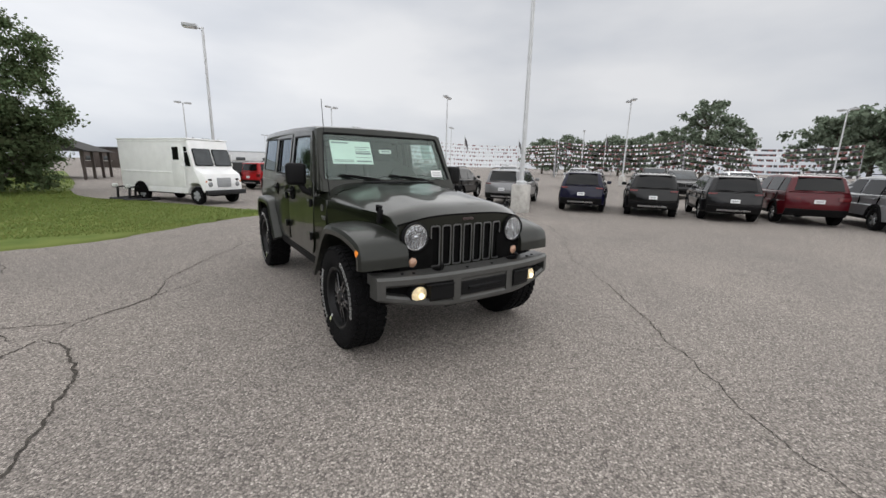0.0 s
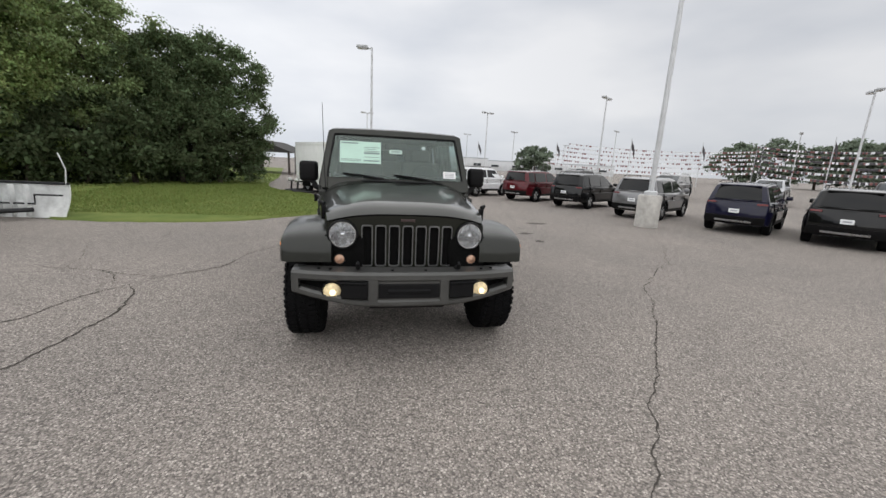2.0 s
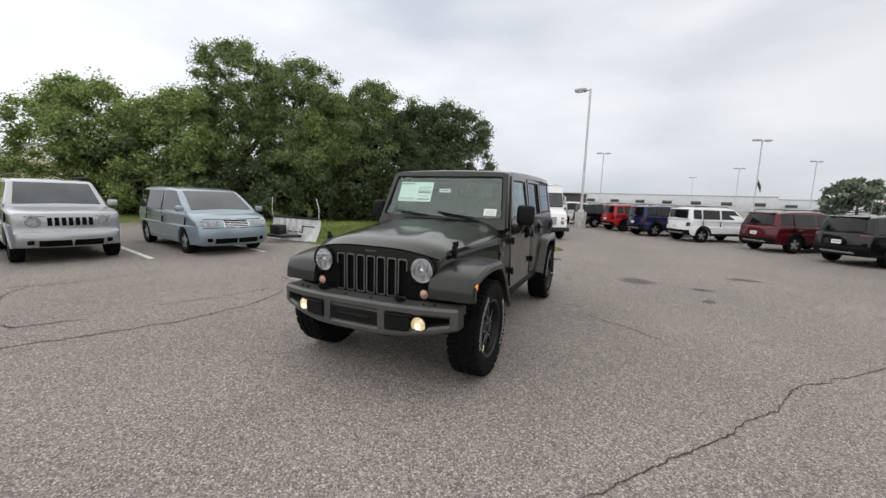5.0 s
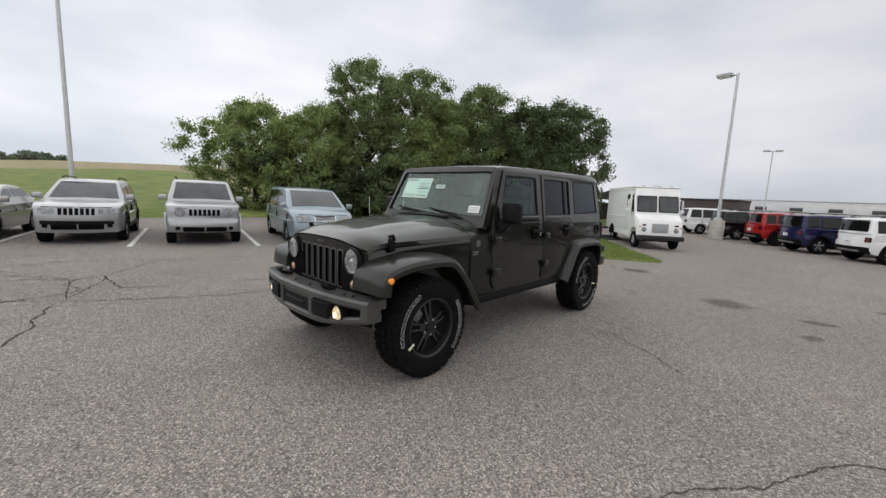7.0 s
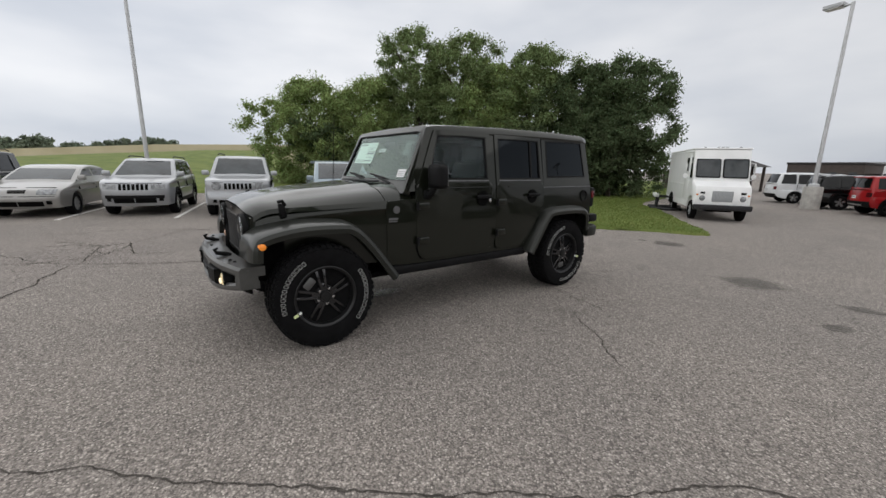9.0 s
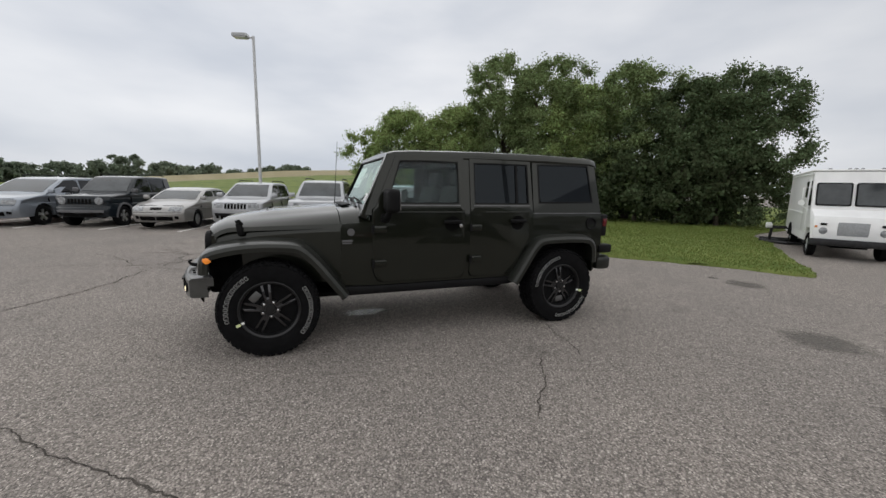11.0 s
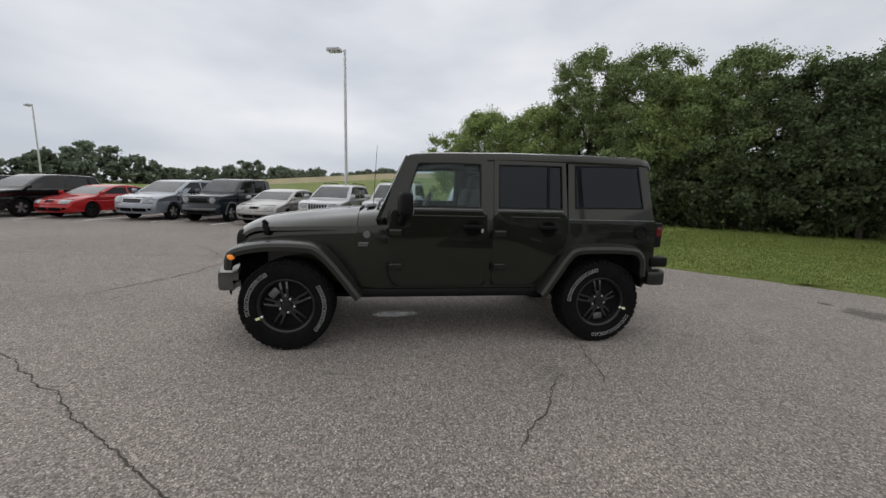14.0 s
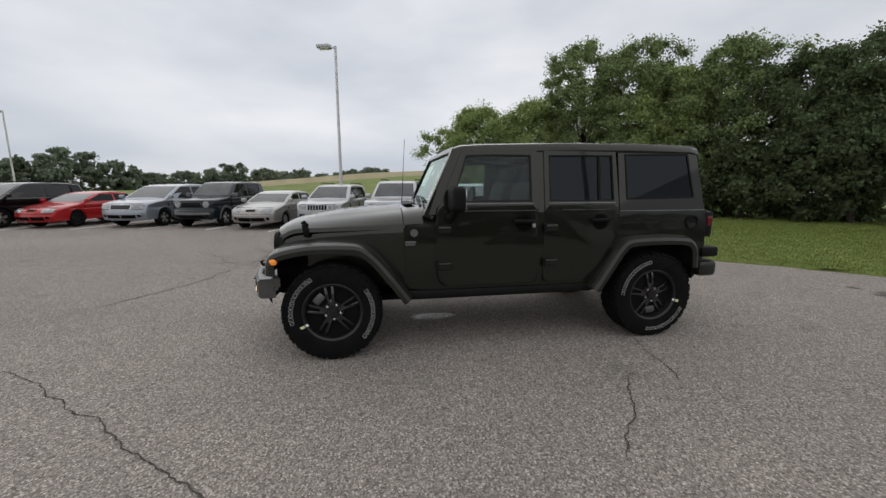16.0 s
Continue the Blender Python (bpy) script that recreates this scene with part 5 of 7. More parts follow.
# strings of pennants over the lot beyond
M_FLAG_W = material("white_pennant", (0.72, 0.73, 0.75), 0.7, vary=0.1)
M_FLAG_R = material("dark_red_pennant", (0.20, 0.085, 0.08), 0.7, vary=0.2)
M_FLAG_K = material("dark_pennant", (0.05, 0.045, 0.05), 0.7, vary=0.2)
M_CORD = material("pennant_cord", (0.30, 0.30, 0.31), 0.8)


def pennants(a, b, sag, count, seed, mats, size=0.45):
    t = thing("pennant_string", "string of small hanging pennants across the parking lot", "pennants", pose(0, 0, 0), group="pennant strings")
    A, B = Vector(a), Vector(b)
    pts = [A.lerp(B, k / 24) - Vector((0, 0, sag * 4 * (k / 24) * (1 - k / 24))) for k in range(25)]
    bm2 = bmesh.new()
    tube(pts, 0.012, 4, bm2)
    part("cord", bm2, M_CORD, t)
    for p in (A, B):
        bm2 = bmesh.new()
        tube([(p.x, p.y, 0), tuple(p)], 0.03, 5, bm2)
        part("post", bm2, M_CORD, t)
    r = random.Random(seed)
    groups = {}
    along = (B - A).normalized()
    for k in range(count):
        f = (k + 0.5 + r.uniform(-0.25, 0.25)) / count
        p = A.lerp(B, f) - Vector((0, 0, sag * 4 * f * (1 - f)))
        tilt = Vector((r.uniform(-0.2, 0.2), r.uniform(-0.2, 0.2), -1)).normalized()
        w = size * 0.5
        m_ = mats[r.choice(range(len(mats)))]
        v, fc = groups.setdefault(m_.name, ([], [], m_))[:2]
        i = len(v)
        v += [tuple(p - along * w * 0.6), tuple(p + along * w * 0.6), tuple(p + along * w * 0.45 + tilt * size * 0.72), tuple(p - along * w * 0.45 + tilt * size * 0.72)]
        fc.append((i, i + 1, i + 2, i + 3))
    for v, fc, m_ in groups.values():
        tagged(mesh_of("pennant_fringe", v, fc, m_, t), kind="stuff")


def polar(az, d, z, ex=-0.6, ey=-3.2):
    a = radians(az * 1.038 + 1.2)
    return (ex + d * math.sin(a), ey + d * math.cos(a), z)


for k in range(6):
    z = 1.9 + 0.80 * k
    pennants(polar(23 + k * 0.6, 75 + 2 * k, z + 1.0), polar(46, 70 + 4 * k, z + 0.5), 0.7, 96 + 4 * k, k, (M_FLAG_W, M_FLAG_W, M_FLAG_R), 0.40)
    pennants(polar(46, 66 + 3 * k, z + 0.8), polar(61, 60 + 3 * k, z + 0.5), 0.8, 104 + 4 * k, 20 + k, (M_FLAG_W, M_FLAG_R, M_FLAG_K, M_FLAG_K), 0.40)
    pennants(polar(61, 62 + 3 * k, z + 0.2), polar(76, 60 + 3 * k, z - 0.4), 0.8, 104 + 3 * k, 40 + k, (M_FLAG_R, M_FLAG_W, M_FLAG_K, M_FLAG_K), 0.40)
for k, (az, d) in enumerate(((24.5, 78), (33.5, 66), (41, 72), (52, 63), (14, 84))):
    x, y, _ = polar(az, d, 0)
    t = thing("flag_pole", "slim pole with a drooping flag", "flag", pose(x, y, 0), group="flags")
    bm = bmesh.new()
    tube([(0, 0, 0), (0, 0, 6.6)], 0.05, 6, bm)
    part("pole", bm, M_POLE, t)
    bm = bmesh.new()
    prev = None
    for j in range(6):
        xx = 0.05 + 0.14 * j
        row = [bm.verts.new((xx, 0.06 * math.sin(j * 1.7), 6.4 - 0.30 * j - 0.05)), bm.verts.new((xx, 0.06 * math.sin(j * 1.7 + 0.6), 5.4 - 0.34 * j))]
        if prev:
            bm.faces.new((prev[0], prev[1], row[1], row[0]))
        prev = row
    part("flag", bm, M_FLAG_K, t)


def building(name, label, x, y, turn, w, d, h, wall, roof, openings=0, pitched=0.0):
    t = thing(name, label, "building", pose(x, y, 0, 0, 0, turn))
    part("wall", box(w, d, h, pose(0, 0, h / 2), 0.03), wall, t)
    bm2 = bmesh.new()
    if pitched:
        slab([(-d / 2 - 0.5, h), (d / 2 + 0.5, h), (0, h + pitched)], w + 0.8, Matrix(((0, 0, 1, -w / 2 - 0.4), (1, 0, 0, 0), (0, 1, 0, 0), (0, 0, 0, 1))), bm=bm2)
    else:
        box(w + 0.2, d + 0.2, 0.3, pose(0, 0, h + 0.1), 0.05, bm=bm2)
    part("roof", bm2, roof, t)
    for k in range(openings):
        xx = -w / 2 + w * (k + 0.5) / openings
        win = part("window", box(w / openings * 0.35, 0.08, h * 0.22, pose(xx, -d / 2 - 0.02, h * 0.50), 0.02), M_SCREEN, t)
        part("sill", box(w / openings * 0.6, 0.14, 0.08, pose(xx, -d / 2 - 0.04, h * 0.36)), M_CONC, win)


M_WALLW = material("pale_metal_cladding", (0.55, 0.56, 0.57), 0.6, vary=0.08, vary_scale=0.6)
M_ROOFG = material("grey_sheet_roof", (0.34, 0.36, 0.38), 0.6, vary=0.1, vary_scale=0.5)
M_BRICK = material("brown_wall", (0.060, 0.048, 0.042), 0.9, vary=0.2, vary_scale=2)
M_DARKROOF = material("dark_shingle_roof", (0.030, 0.028, 0.027), 0.9, vary=0.3, vary_scale=3)
building("warehouse", "long pale grey warehouse beyond the parked cars", 12.83, 145.87, -8, 60, 20, 4.2, M_WALLW, M_ROOFG, 8)
building("warehouse", "low grey roofed warehouse in the distance", 68.24, 163.0, -20, 70, 20, 4.0, M_WALLW, M_ROOFG, 8)
building("office_block", "dark brown flat office building behind the van", -8.76, 77.14, -6, 8, 8, 2.7, M_BRICK, M_DARKROOF, 4)
building("warehouse", "white flat building on the crest beyond the field", -70.99, 27.82, 60, 12, 8, 6.6, M_WALLW, M_ROOFG, 5)
# open shed with a dark pitched roof on posts
shed = thing("open_shed", "open-sided shed with a dark pitched roof", "shed", pose(-8.55, 33.9, 0, 0, 0, 81.0))
shed.scale = (0.50, 0.62, 0.70)
bm = bmesh.new()
slab([(-4.2, 2.6), (4.2, 2.6), (0, 3.9)], 11, Matrix(((0, 0, 1, -5.5), (1, 0, 0, 0), (0, 1, 0, 0), (0, 0, 0, 1))), bm=bm)
part("roof", bm, M_DARKROOF, shed)
for xx in (-5, -1.7, 1.7, 5):
    for yy in (-3.6, 3.6):
        part("post", box(0.25, 0.25, 2.7, pose(xx, yy, 1.35)), M_BRICK, shed)
part("back_wall", box(10.4, 0.15, 2.2, pose(0, 3.2, 1.1)), M_BRICK, shed)

# ---- the dark green off-road car ----
def glass_material(name, tint, rough=0.02, ior=1.4, sheen=(0.95, 0.97, 0.97)):
    """A thin pane: tinted see-through with a mirror sheen that grows at grazing angles."""
    m = bpy.data.materials.new(name)
    m.use_nodes = True
    n, l = m.node_tree.nodes, m.node_tree.links
    n.clear()
    out = n.new("ShaderNodeOutputMaterial")
    tr = n.new("ShaderNodeBsdfTransparent")
    tr.inputs["Color"].default_value = (*tint, 1)
    gl = n.new("ShaderNodeBsdfGlossy")
    gl.inputs["Roughness"].default_value = rough
    gl.inputs["Color"].default_value = (*sheen, 1)
    # share of mirror: little face on, all at grazing angles, the same from both sides
    f0 = ((ior - 1) / (ior + 1)) ** 2
    lw = n.new("ShaderNodeLayerWeight")
    lw.inputs["Blend"].default_value = 0.5
    pw = n.new("ShaderNodeMath")
    pw.operation = "POWER"
    pw.inputs[1].default_value = 5.0
    ma = n.new("ShaderNodeMath")
    ma.operation = "MULTIPLY_ADD"
    ma.inputs[1].default_value, ma.inputs[2].default_value = 1 - f0, f0
    mix = n.new("ShaderNodeMixShader")
    l.new(lw.outputs["Facing"], pw.inputs[0])
    l.new(pw.outputs["Value"], ma.inputs[0])
    l.new(ma.outputs["Value"], mix.inputs["Fac"])
    l.new(tr.outputs["BSDF"], mix.inputs[1])
    l.new(gl.outputs["BSDF"], mix.inputs[2])
    l.new(mix.outputs["Shader"], out.inputs["Surface"])
    return m


J_PAINT = material("dark_olive_metallic_paint", (0.0084, 0.0100, 0.0062), 0.34, metal=0.35, coat=0.75, spec=0.12, vary=0.05, vary_scale=3, bump=0.02, bump_scale=500)
J_BRONZE = material("satin_bronze_grey_paint", (0.0165, 0.0180, 0.0150), 0.40, metal=0.3, coat=0.36, spec=0.3, vary=0.08, vary_scale=6, bump=0.05, bump_scale=300)
# paler copy of the bronze; the front bumper's lit look is in the colour
J_BUMPER = material("lit_bronze_grey_steel", (0.066, 0.066, 0.063), 0.46, metal=0.35, coat=0.34, spec=0.3, vary=0.14, vary_scale=9, bump=0.06, bump_scale=300)
J_WS = glass_material("clear_windscreen", (0.70, 0.81, 0.76), 0.02, 1.9, (0.84, 0.97, 0.91))
J_SIDE = glass_material("light_side_glass", (0.86, 0.91, 0.90), 0.02, 1.30, (0.86, 0.95, 1.0))
J_DARK = glass_material("privacy_glass", (0.034, 0.040, 0.056), 0.02, 1.36, (0.80, 0.90, 1.0))
J_SEAT = material("dark_seat_cloth", (0.018, 0.018, 0.018), 0.9, vary=0.3, vary_scale=8, bump=0.4, bump_scale=200)
J_LETTER = material("white_tyre_lettering", (0.34, 0.34, 0.335), 0.75, vary=0.3, vary_scale=30)
J_STICKER = material("white_green_window_sheet", (0.82, 0.88, 0.85), 0.6, vary=0.06, vary_scale=5)
J_TAG = material("yellow_green_tag", (0.66, 0.72, 0.38), 0.6)
J_WHITE = material("white_sticker", (0.76, 0.77, 0.76), 0.6)
J_SPOKE = material("dark_polished_alloy", (0.045, 0.045, 0.048), 0.22, coat=0.5, metal=0.85, vary=0.15)
J_REFLECT = material("bright_reflector", (0.74, 0.75, 0.77), 0.20, metal=0.75, vary=0.30, vary_scale=16)
J_TURN = material("pale_amber_lens", (0.46, 0.27, 0.18), 0.2, coat=0.6, vary=0.3, vary_scale=40)
J_FOG = material("lit_fog_lamp", (0.80, 0.64, 0.38), 0.25, emit=0.16, vary=0.3, vary_scale=40)
J_BULB = material("lit_bulb", (1.0, 0.86, 0.60), 0.3, emit=1.0)
J_MARK = material("lit_amber_marker", (0.85, 0.26, 0.03), 0.3, emit=0.22)
J_RIM = material("grey_slot_rim", (0.13, 0.13, 0.13), 0.4, metal=0.6, vary=0.15)
J_LENSGLASS = glass_material("headlamp_lens", (0.93, 0.94, 0.95))
# near-black: the shade inside the grille slots is put into the colour
J_VOID = material("slot_void_black", (0.004, 0.004, 0.004), 0.95, vary=0.3, vary_scale=20, spec=0.1)
M_BADGE = material("dark_red_grey_badge", (0.045, 0.024, 0.022), 0.4, vary=0.4, vary_scale=60)
# grey metal of small parts, also the painted glints at sill and belt
J_GREYMETAL = material("cast_grey_metal", (0.14, 0.14, 0.145), 0.45, metal=0.6, vary=0.2)

jeep = thing("off_road_car", "dark olive green four-door off-road car with a hard top", "off-road car", pose(0, 0, 0))
jeep.scale = (1.0, 1.0, 1.0)


def half_width(y, z):
    """Half-width of the body: a little rounded below the belt, leaning in above it."""
    if z > 1.20:
        w = 0.785 - (z - 1.20) * 0.155
    else:
        w = 0.785 + 0.018 * math.sin(max(0, min(1, (z - 0.45) / 0.75)) * math.pi)
    if y < 0.9:
        w -= (0.9 - y) * 0.10
    return w


def jeep_side(name, poly, mat, s, out=0.0, deep=0.02, parent=None, label="", bevel=0.0):
    """A panel on the body's side, from an outline in y, z."""
    bm = bmesh.new()
    a = [bm.verts.new((s * (half_width(p, q) + out), p, q)) for p, q in poly]
    b = [bm.verts.new((s * (half_width(p, q) + out - deep), p, q)) for p, q in poly]
    f = bm.faces.new(a)
    bm.faces.new(b[::-1])
    for i in range(len(a)):
        bm.faces.new((a[i], a[(i + 1) % len(a)], b[(i + 1) % len(a)], b[i]))
    if bevel:
        bmesh.ops.bevel(bm, geom=list(f.edges), offset=bevel, segments=2, affect="EDGES", profile=0.5)
    bmesh.ops.triangulate(bm, faces=[q for q in bm.faces if len(q.verts) > 4])
    return part(name, bm, mat, parent or jeep, label, angle=30)


def round_poly(pts, r=0.03, n=4):
    """Rounds the corners of an outline."""
    out = []
    k = len(pts)
    for i in range(k):
        a, b, c = (Vector(pts[i - 1]), Vector(pts[i]), Vector(pts[(i + 1) % k]))
        d1, d2 = (a - b), (c - b)
        rr = min(r, d1.length * 0.45, d2.length * 0.45)
        p, q = b + d1.normalized() * rr, b + d2.normalized() * rr
        for j in range(n + 1):
            t = j / n
            out.append(tuple((1 - t) ** 2 * p + 2 * t * (1 - t) * b + t * t * q))
    return out


def ring_panel(name, outer, inner, mat, s, out, deep, parent=None, label=""):
    """A frame between two outlines with the same number of points, on the side."""
    bm = bmesh.new()
    rows = []
    for poly, o in ((outer, out), (inner, out), (inner, out - deep), (outer, out - deep)):
        rows.append([bm.verts.new((s * (half_width(p, q) + o), p, q)) for p, q in poly])
    for a, b in zip(rows, rows[1:] + rows[:1]):
        for i in range(len(a)):
            bm.faces.new((a[i], a[(i + 1) % len(a)], b[(i + 1) % len(a)], b[i]))
    return part(name, bm, mat, parent or jeep, label, angle=30)


# tub with the rear wheel arch
def arch_line(c, w0, w1, top, bottom):
    return [(c - w1, bottom), (c - w1 * 0.93, bottom + 0.15), (c - w0 * 1.08, top - 0.05), (c - w0 * 0.8, top), (c + w0 * 0.8, top), (c + w0 * 1.05, top - 0.05), (c + w1 * 0.86, bottom + 0.15), (c + w1 * 0.9, bottom)]


tub = [(0.60, 1.07), (0.60, 0.545)] + [(q, 0.535) for q in (0.8, 1.2, 1.7, 2.1, 2.35)] + arch_line(2.947, 0.40, 0.56, 0.90, 0.52) + [(3.50, 0.60), (3.54, 0.70), (3.54, 1.19)] + [(q, 1.225) for q in (3.5, 2.6, 1.8, 1.0, 0.885)] + [(0.875, 1.125), (0.62, 1.108)]
bm = bmesh.new()
rings = []
for u in (-1, 0, 1):
    rings.append([bm.verts.new((u * half_width(a, b), a, b)) for a, b in tub])
for a, b in zip(rings, rings[1:]):
    for i in range(len(a)):
        bm.faces.new((a[i], a[(i + 1) % len(a)], b[(i + 1) % len(a)], b[i]))
top_i = max(i for i, p in enumerate(tub) if p == (3.54, 0.70))
under = sorted(set(tub[1:top_i]))
over = sorted(set(tub[top_i + 1:] + [tub[0]]))
cols = sorted(set([p[0] for p in tub] + list(np.linspace(0.66, 3.45, 24))))
for s in (-1, 1):
    prev = None
    for y in cols:
        z0 = np.interp(y, [p[0] for p in under], [p[1] for p in under])
        z1 = np.interp(y, [p[0] for p in over], [p[1] for p in over])
        row = [bm.verts.new((s * half_width(y, z), y, z)) for z in np.linspace(z0, z1, 8)]
        if prev:
            for i in range(7):
                bm.faces.new((prev[i], row[i], row[i + 1], prev[i + 1]))
        prev = row
part("body_tub", bm, J_PAINT, jeep, angle=30)

# front clip below the bonnet
bm = bmesh.new()
sec = []
for y, hw, zt in ((-0.44, 0.575, 1.00), (-0.1, 0.62, 1.065), (0.3, 0.685, 1.095), (0.615, 0.758, 1.112)):
    sec.append([bm.verts.new((x, y, z)) for x, z in ((-hw - 0.005, 0.58), (-hw - 0.006, zt - 0.07), (-hw - 0.004, zt - 0.05), (-hw + 0.02, zt), (hw - 0.02, zt), (hw + 0.004, zt - 0.05), (hw + 0.006, zt - 0.07), (hw + 0.005, 0.58))])
for a, b in zip(sec, sec[1:]):
    for i in range(8):
        bm.faces.new((a[i], a[(i + 1) % 8], b[(i + 1) % 8], b[i]))
bm.faces.new(sec[0])
bm.faces.new(sec[-1][::-1])
part("front_clip", bm, J_PAINT, jeep, angle=20)

# bonnet: crowned sheet with a raised middle and rolled edges
bm = bmesh.new()
NU, NV = 24, 16
grid = []
for j in range(NV + 1):
    v = j / NV
    y = -0.475 + 1.075 * v
    hw = 0.586 + 0.150 * v
    row = []
    for i in range(-NU // 2 - 1, NU // 2 + 2):
        u = math.sin(math.pi / 2 * max(-1, min(1, i / (NU // 2))))
        edge = 1.068 + 0.036 * v - 0.050 * max(0, 1 - v * 6) ** 2
        crown = (0.066 + 0.056 * v) * (1 - abs(u) ** (3.4 + 2.8 * v))
        q = max(0, min(1, (0.70 - 0.06 * v - abs(u)) / 0.15))
        dome = 0.024 * q * q * (3 - 2 * q) * max(0, min(1, (v - 0.08) * 2.6))
        groove = -0.010 * math.exp(-((abs(u) - 0.30) / 0.06) ** 2) * max(0, min(1, (v - 0.45) * 5)) * max(0, min(1, (0.9 - v) * 8))
        z = edge + crown + dome + groove
        if abs(i) == NU // 2 + 1:
            z = edge - 0.035
        back_off = 0.055 * max(0, (abs(u) - 0.7) / 0.3) ** 2 * max(0, 1 - 4 * v)
        row.append(bm.verts.new((u * hw + (0.004 if u > 0 else -0.004) * (abs(i) > NU // 2), y + back_off, z)))
    grid.append(row)
front_lip = [bm.verts.new(v.co + Vector((0, 0.012, -0.022))) for v in grid[0]]
grid.insert(0, front_lip)
for a, b in zip(grid, grid[1:]):
    for i in range(len(a) - 1):
        bm.faces.new((a[i], a[i + 1], b[i + 1], b[i]))
ob = part("bonnet", bm, J_PAINT, jeep, angle=50)

for s in (-1, 1):
    # dark vents in the bonnet
    bm = box(0.15, 0.20, 0.012, pose(s * 0.27, 0.22, 1.203, 3.5, 0, s * 8), 0.006)
    part("bonnet_vent", bm, J_PAINT, jeep)
    # rubber bonnet latch
    bm = box(0.035, 0.05, 0.11, pose(s * 0.628, -0.22, 1.06, 8), 0.01)
    lt = part("bonnet_latch", bm, M_TRIM, jeep)
    bm = bmesh.new()
    tube([(s * 0.635, -0.20, 1.10), (s * 0.65, -0.225, 1.135), (s * 0.62, -0.245, 1.125)], 0.014, 8, bm)
    part("latch_hook", bm, M_TRIM, lt)
# cowl with its grating
bm = bmesh.new()
pts = [(0.606, 0.0, 0.736, 6.2), (0.66, 0.010, 0.742, 6.2), (0.80, 0.028, 0.757, 6.0), (0.87, 0.030, 0.765, 6.0)]
prev = None
for y, rise, hw, p in pts:
    row = [bm.verts.new((u * hw, y, 1.106 + (0.124 + rise) * (1 - abs(u) ** p))) for u in np.sin(np.linspace(-math.pi / 2, math.pi / 2, 25))]
    if prev:
        for i in range(24):
            bm.faces.new((prev[i], prev[i + 1], row[i + 1], row[i]))
    prev = row
part("cowl", bm, J_PAINT, jeep, angle=50)
bm = box(0.72, 0.085, 0.012, pose(0, 0.70, 1.262, 6), 0.004)
part("cowl_grating", bm, M_TRIM, jeep)

# grille: one plate round seven open slots, over a dark backing
bm = box(0.74, 0.010, 0.36, pose(0, -0.449, 0.85))
part("radiator_backing", bm, J_VOID, jeep)
GY = -0.475
def grille_top(x):
    return 1.074 - 0.066 * (abs(x) / 0.586) ** 3.4


SLOT_W, SLOT_H, SLOT_Z, SLOT_PITCH = 0.074, 0.304, 0.846, 0.0995
SLOTS = [(i - 3) * SLOT_PITCH for i in range(7)]


def grille_bottom(x):
    return 0.655 + 0.13 * max(0.0, (abs(x) - 0.36) / 0.228) ** 2.2


def grille_y(x):
    return GY + 0.03 * (abs(x) / 0.588) ** 4


# the plate: bars between the slots, a brow above, an apron below and the lamp panels
bm = bmesh.new()


def plate_strip(x0, x1, z_low, z_high, n):
    """A strip of the plate with its front and its turned-in edges, from x0 to x1."""
    cols = []
    for x in np.linspace(x0, x1, n + 1):
        zs = np.linspace(z_low(x), z_high(x), 5)
        cols.append([bm.verts.new((x, grille_y(x) + 0.034, zs[0]))] + [bm.verts.new((x, grille_y(x), z)) for z in zs] + [bm.verts.new((x, grille_y(x) + 0.034, zs[-1]))])
    for a, b in zip(cols, cols[1:]):
        for k in range(6):
            bm.faces.new((a[k], b[k], b[k + 1], a[k + 1]))
    for c in (cols[0], cols[-1]):
        inner = [bm.verts.new(v.co + Vector((0, 0.034, 0))) for v in c[1:-1]]
        for k in range(4):
            bm.faces.new((c[k + 1], c[k + 2], inner[k + 1], inner[k]))


s_lo, s_hi = SLOT_Z - SLOT_H / 2, SLOT_Z + SLOT_H / 2
edge_x = SLOTS[-1] + SLOT_W / 2
plate_strip(-edge_x, edge_x, lambda x: s_hi, grille_top, 20)
plate_strip(-edge_x, edge_x, grille_bottom, lambda x: s_lo, 20)
for a, b in zip(SLOTS, SLOTS[1:]):
    plate_strip(a + SLOT_W / 2, b - SLOT_W / 2, lambda x: s_lo, lambda x: s_hi, 1)
for sgn in (-1, 1):
    plate_strip(*sorted((sgn * edge_x, sgn * 0.588)), grille_bottom, grille_top, 8)
grille = part("grille", bm, J_PAINT, jeep, "dark olive grille with seven grey-rimmed slots", angle=30)
for x in SLOTS:
    bm = bmesh.new()
    o = [(x + a, SLOT_Z + b) for a, b in rounded(SLOT_W + 0.008, SLOT_H + 0.010, 0.018, 4)]
    inn = [(x + a, SLOT_Z + b) for a, b in rounded(SLOT_W - 0.008, SLOT_H - 0.012, 0.014, 4)]
    rows = [[bm.verts.new((p, grille_y(p) + d, q)) for p, q in poly] for poly, d in ((o, 0.0), (o, -0.004), (inn, -0.004), (inn, 0.004))]
    for a, b in zip(rows, rows[1:]):
        for k in range(len(a)):
            bm.faces.new((a[k], a[(k + 1) % len(a)], b[(k + 1) % len(a)], b[k]))
    rim_ob = part("slot_surround", bm, J_RIM, grille)
    bm = bmesh.new()
    rows = [[bm.verts.new((p, grille_y(p) + d, q)) for p, q in inn] for d in (0.004, 0.025)]
    for k in range(len(inn)):
        bm.faces.new((rows[0][k], rows[0][(k + 1) % len(inn)], rows[1][(k + 1) % len(inn)], rows[1][k]))
    part("slot_void_wall", bm, J_VOID, rim_ob)
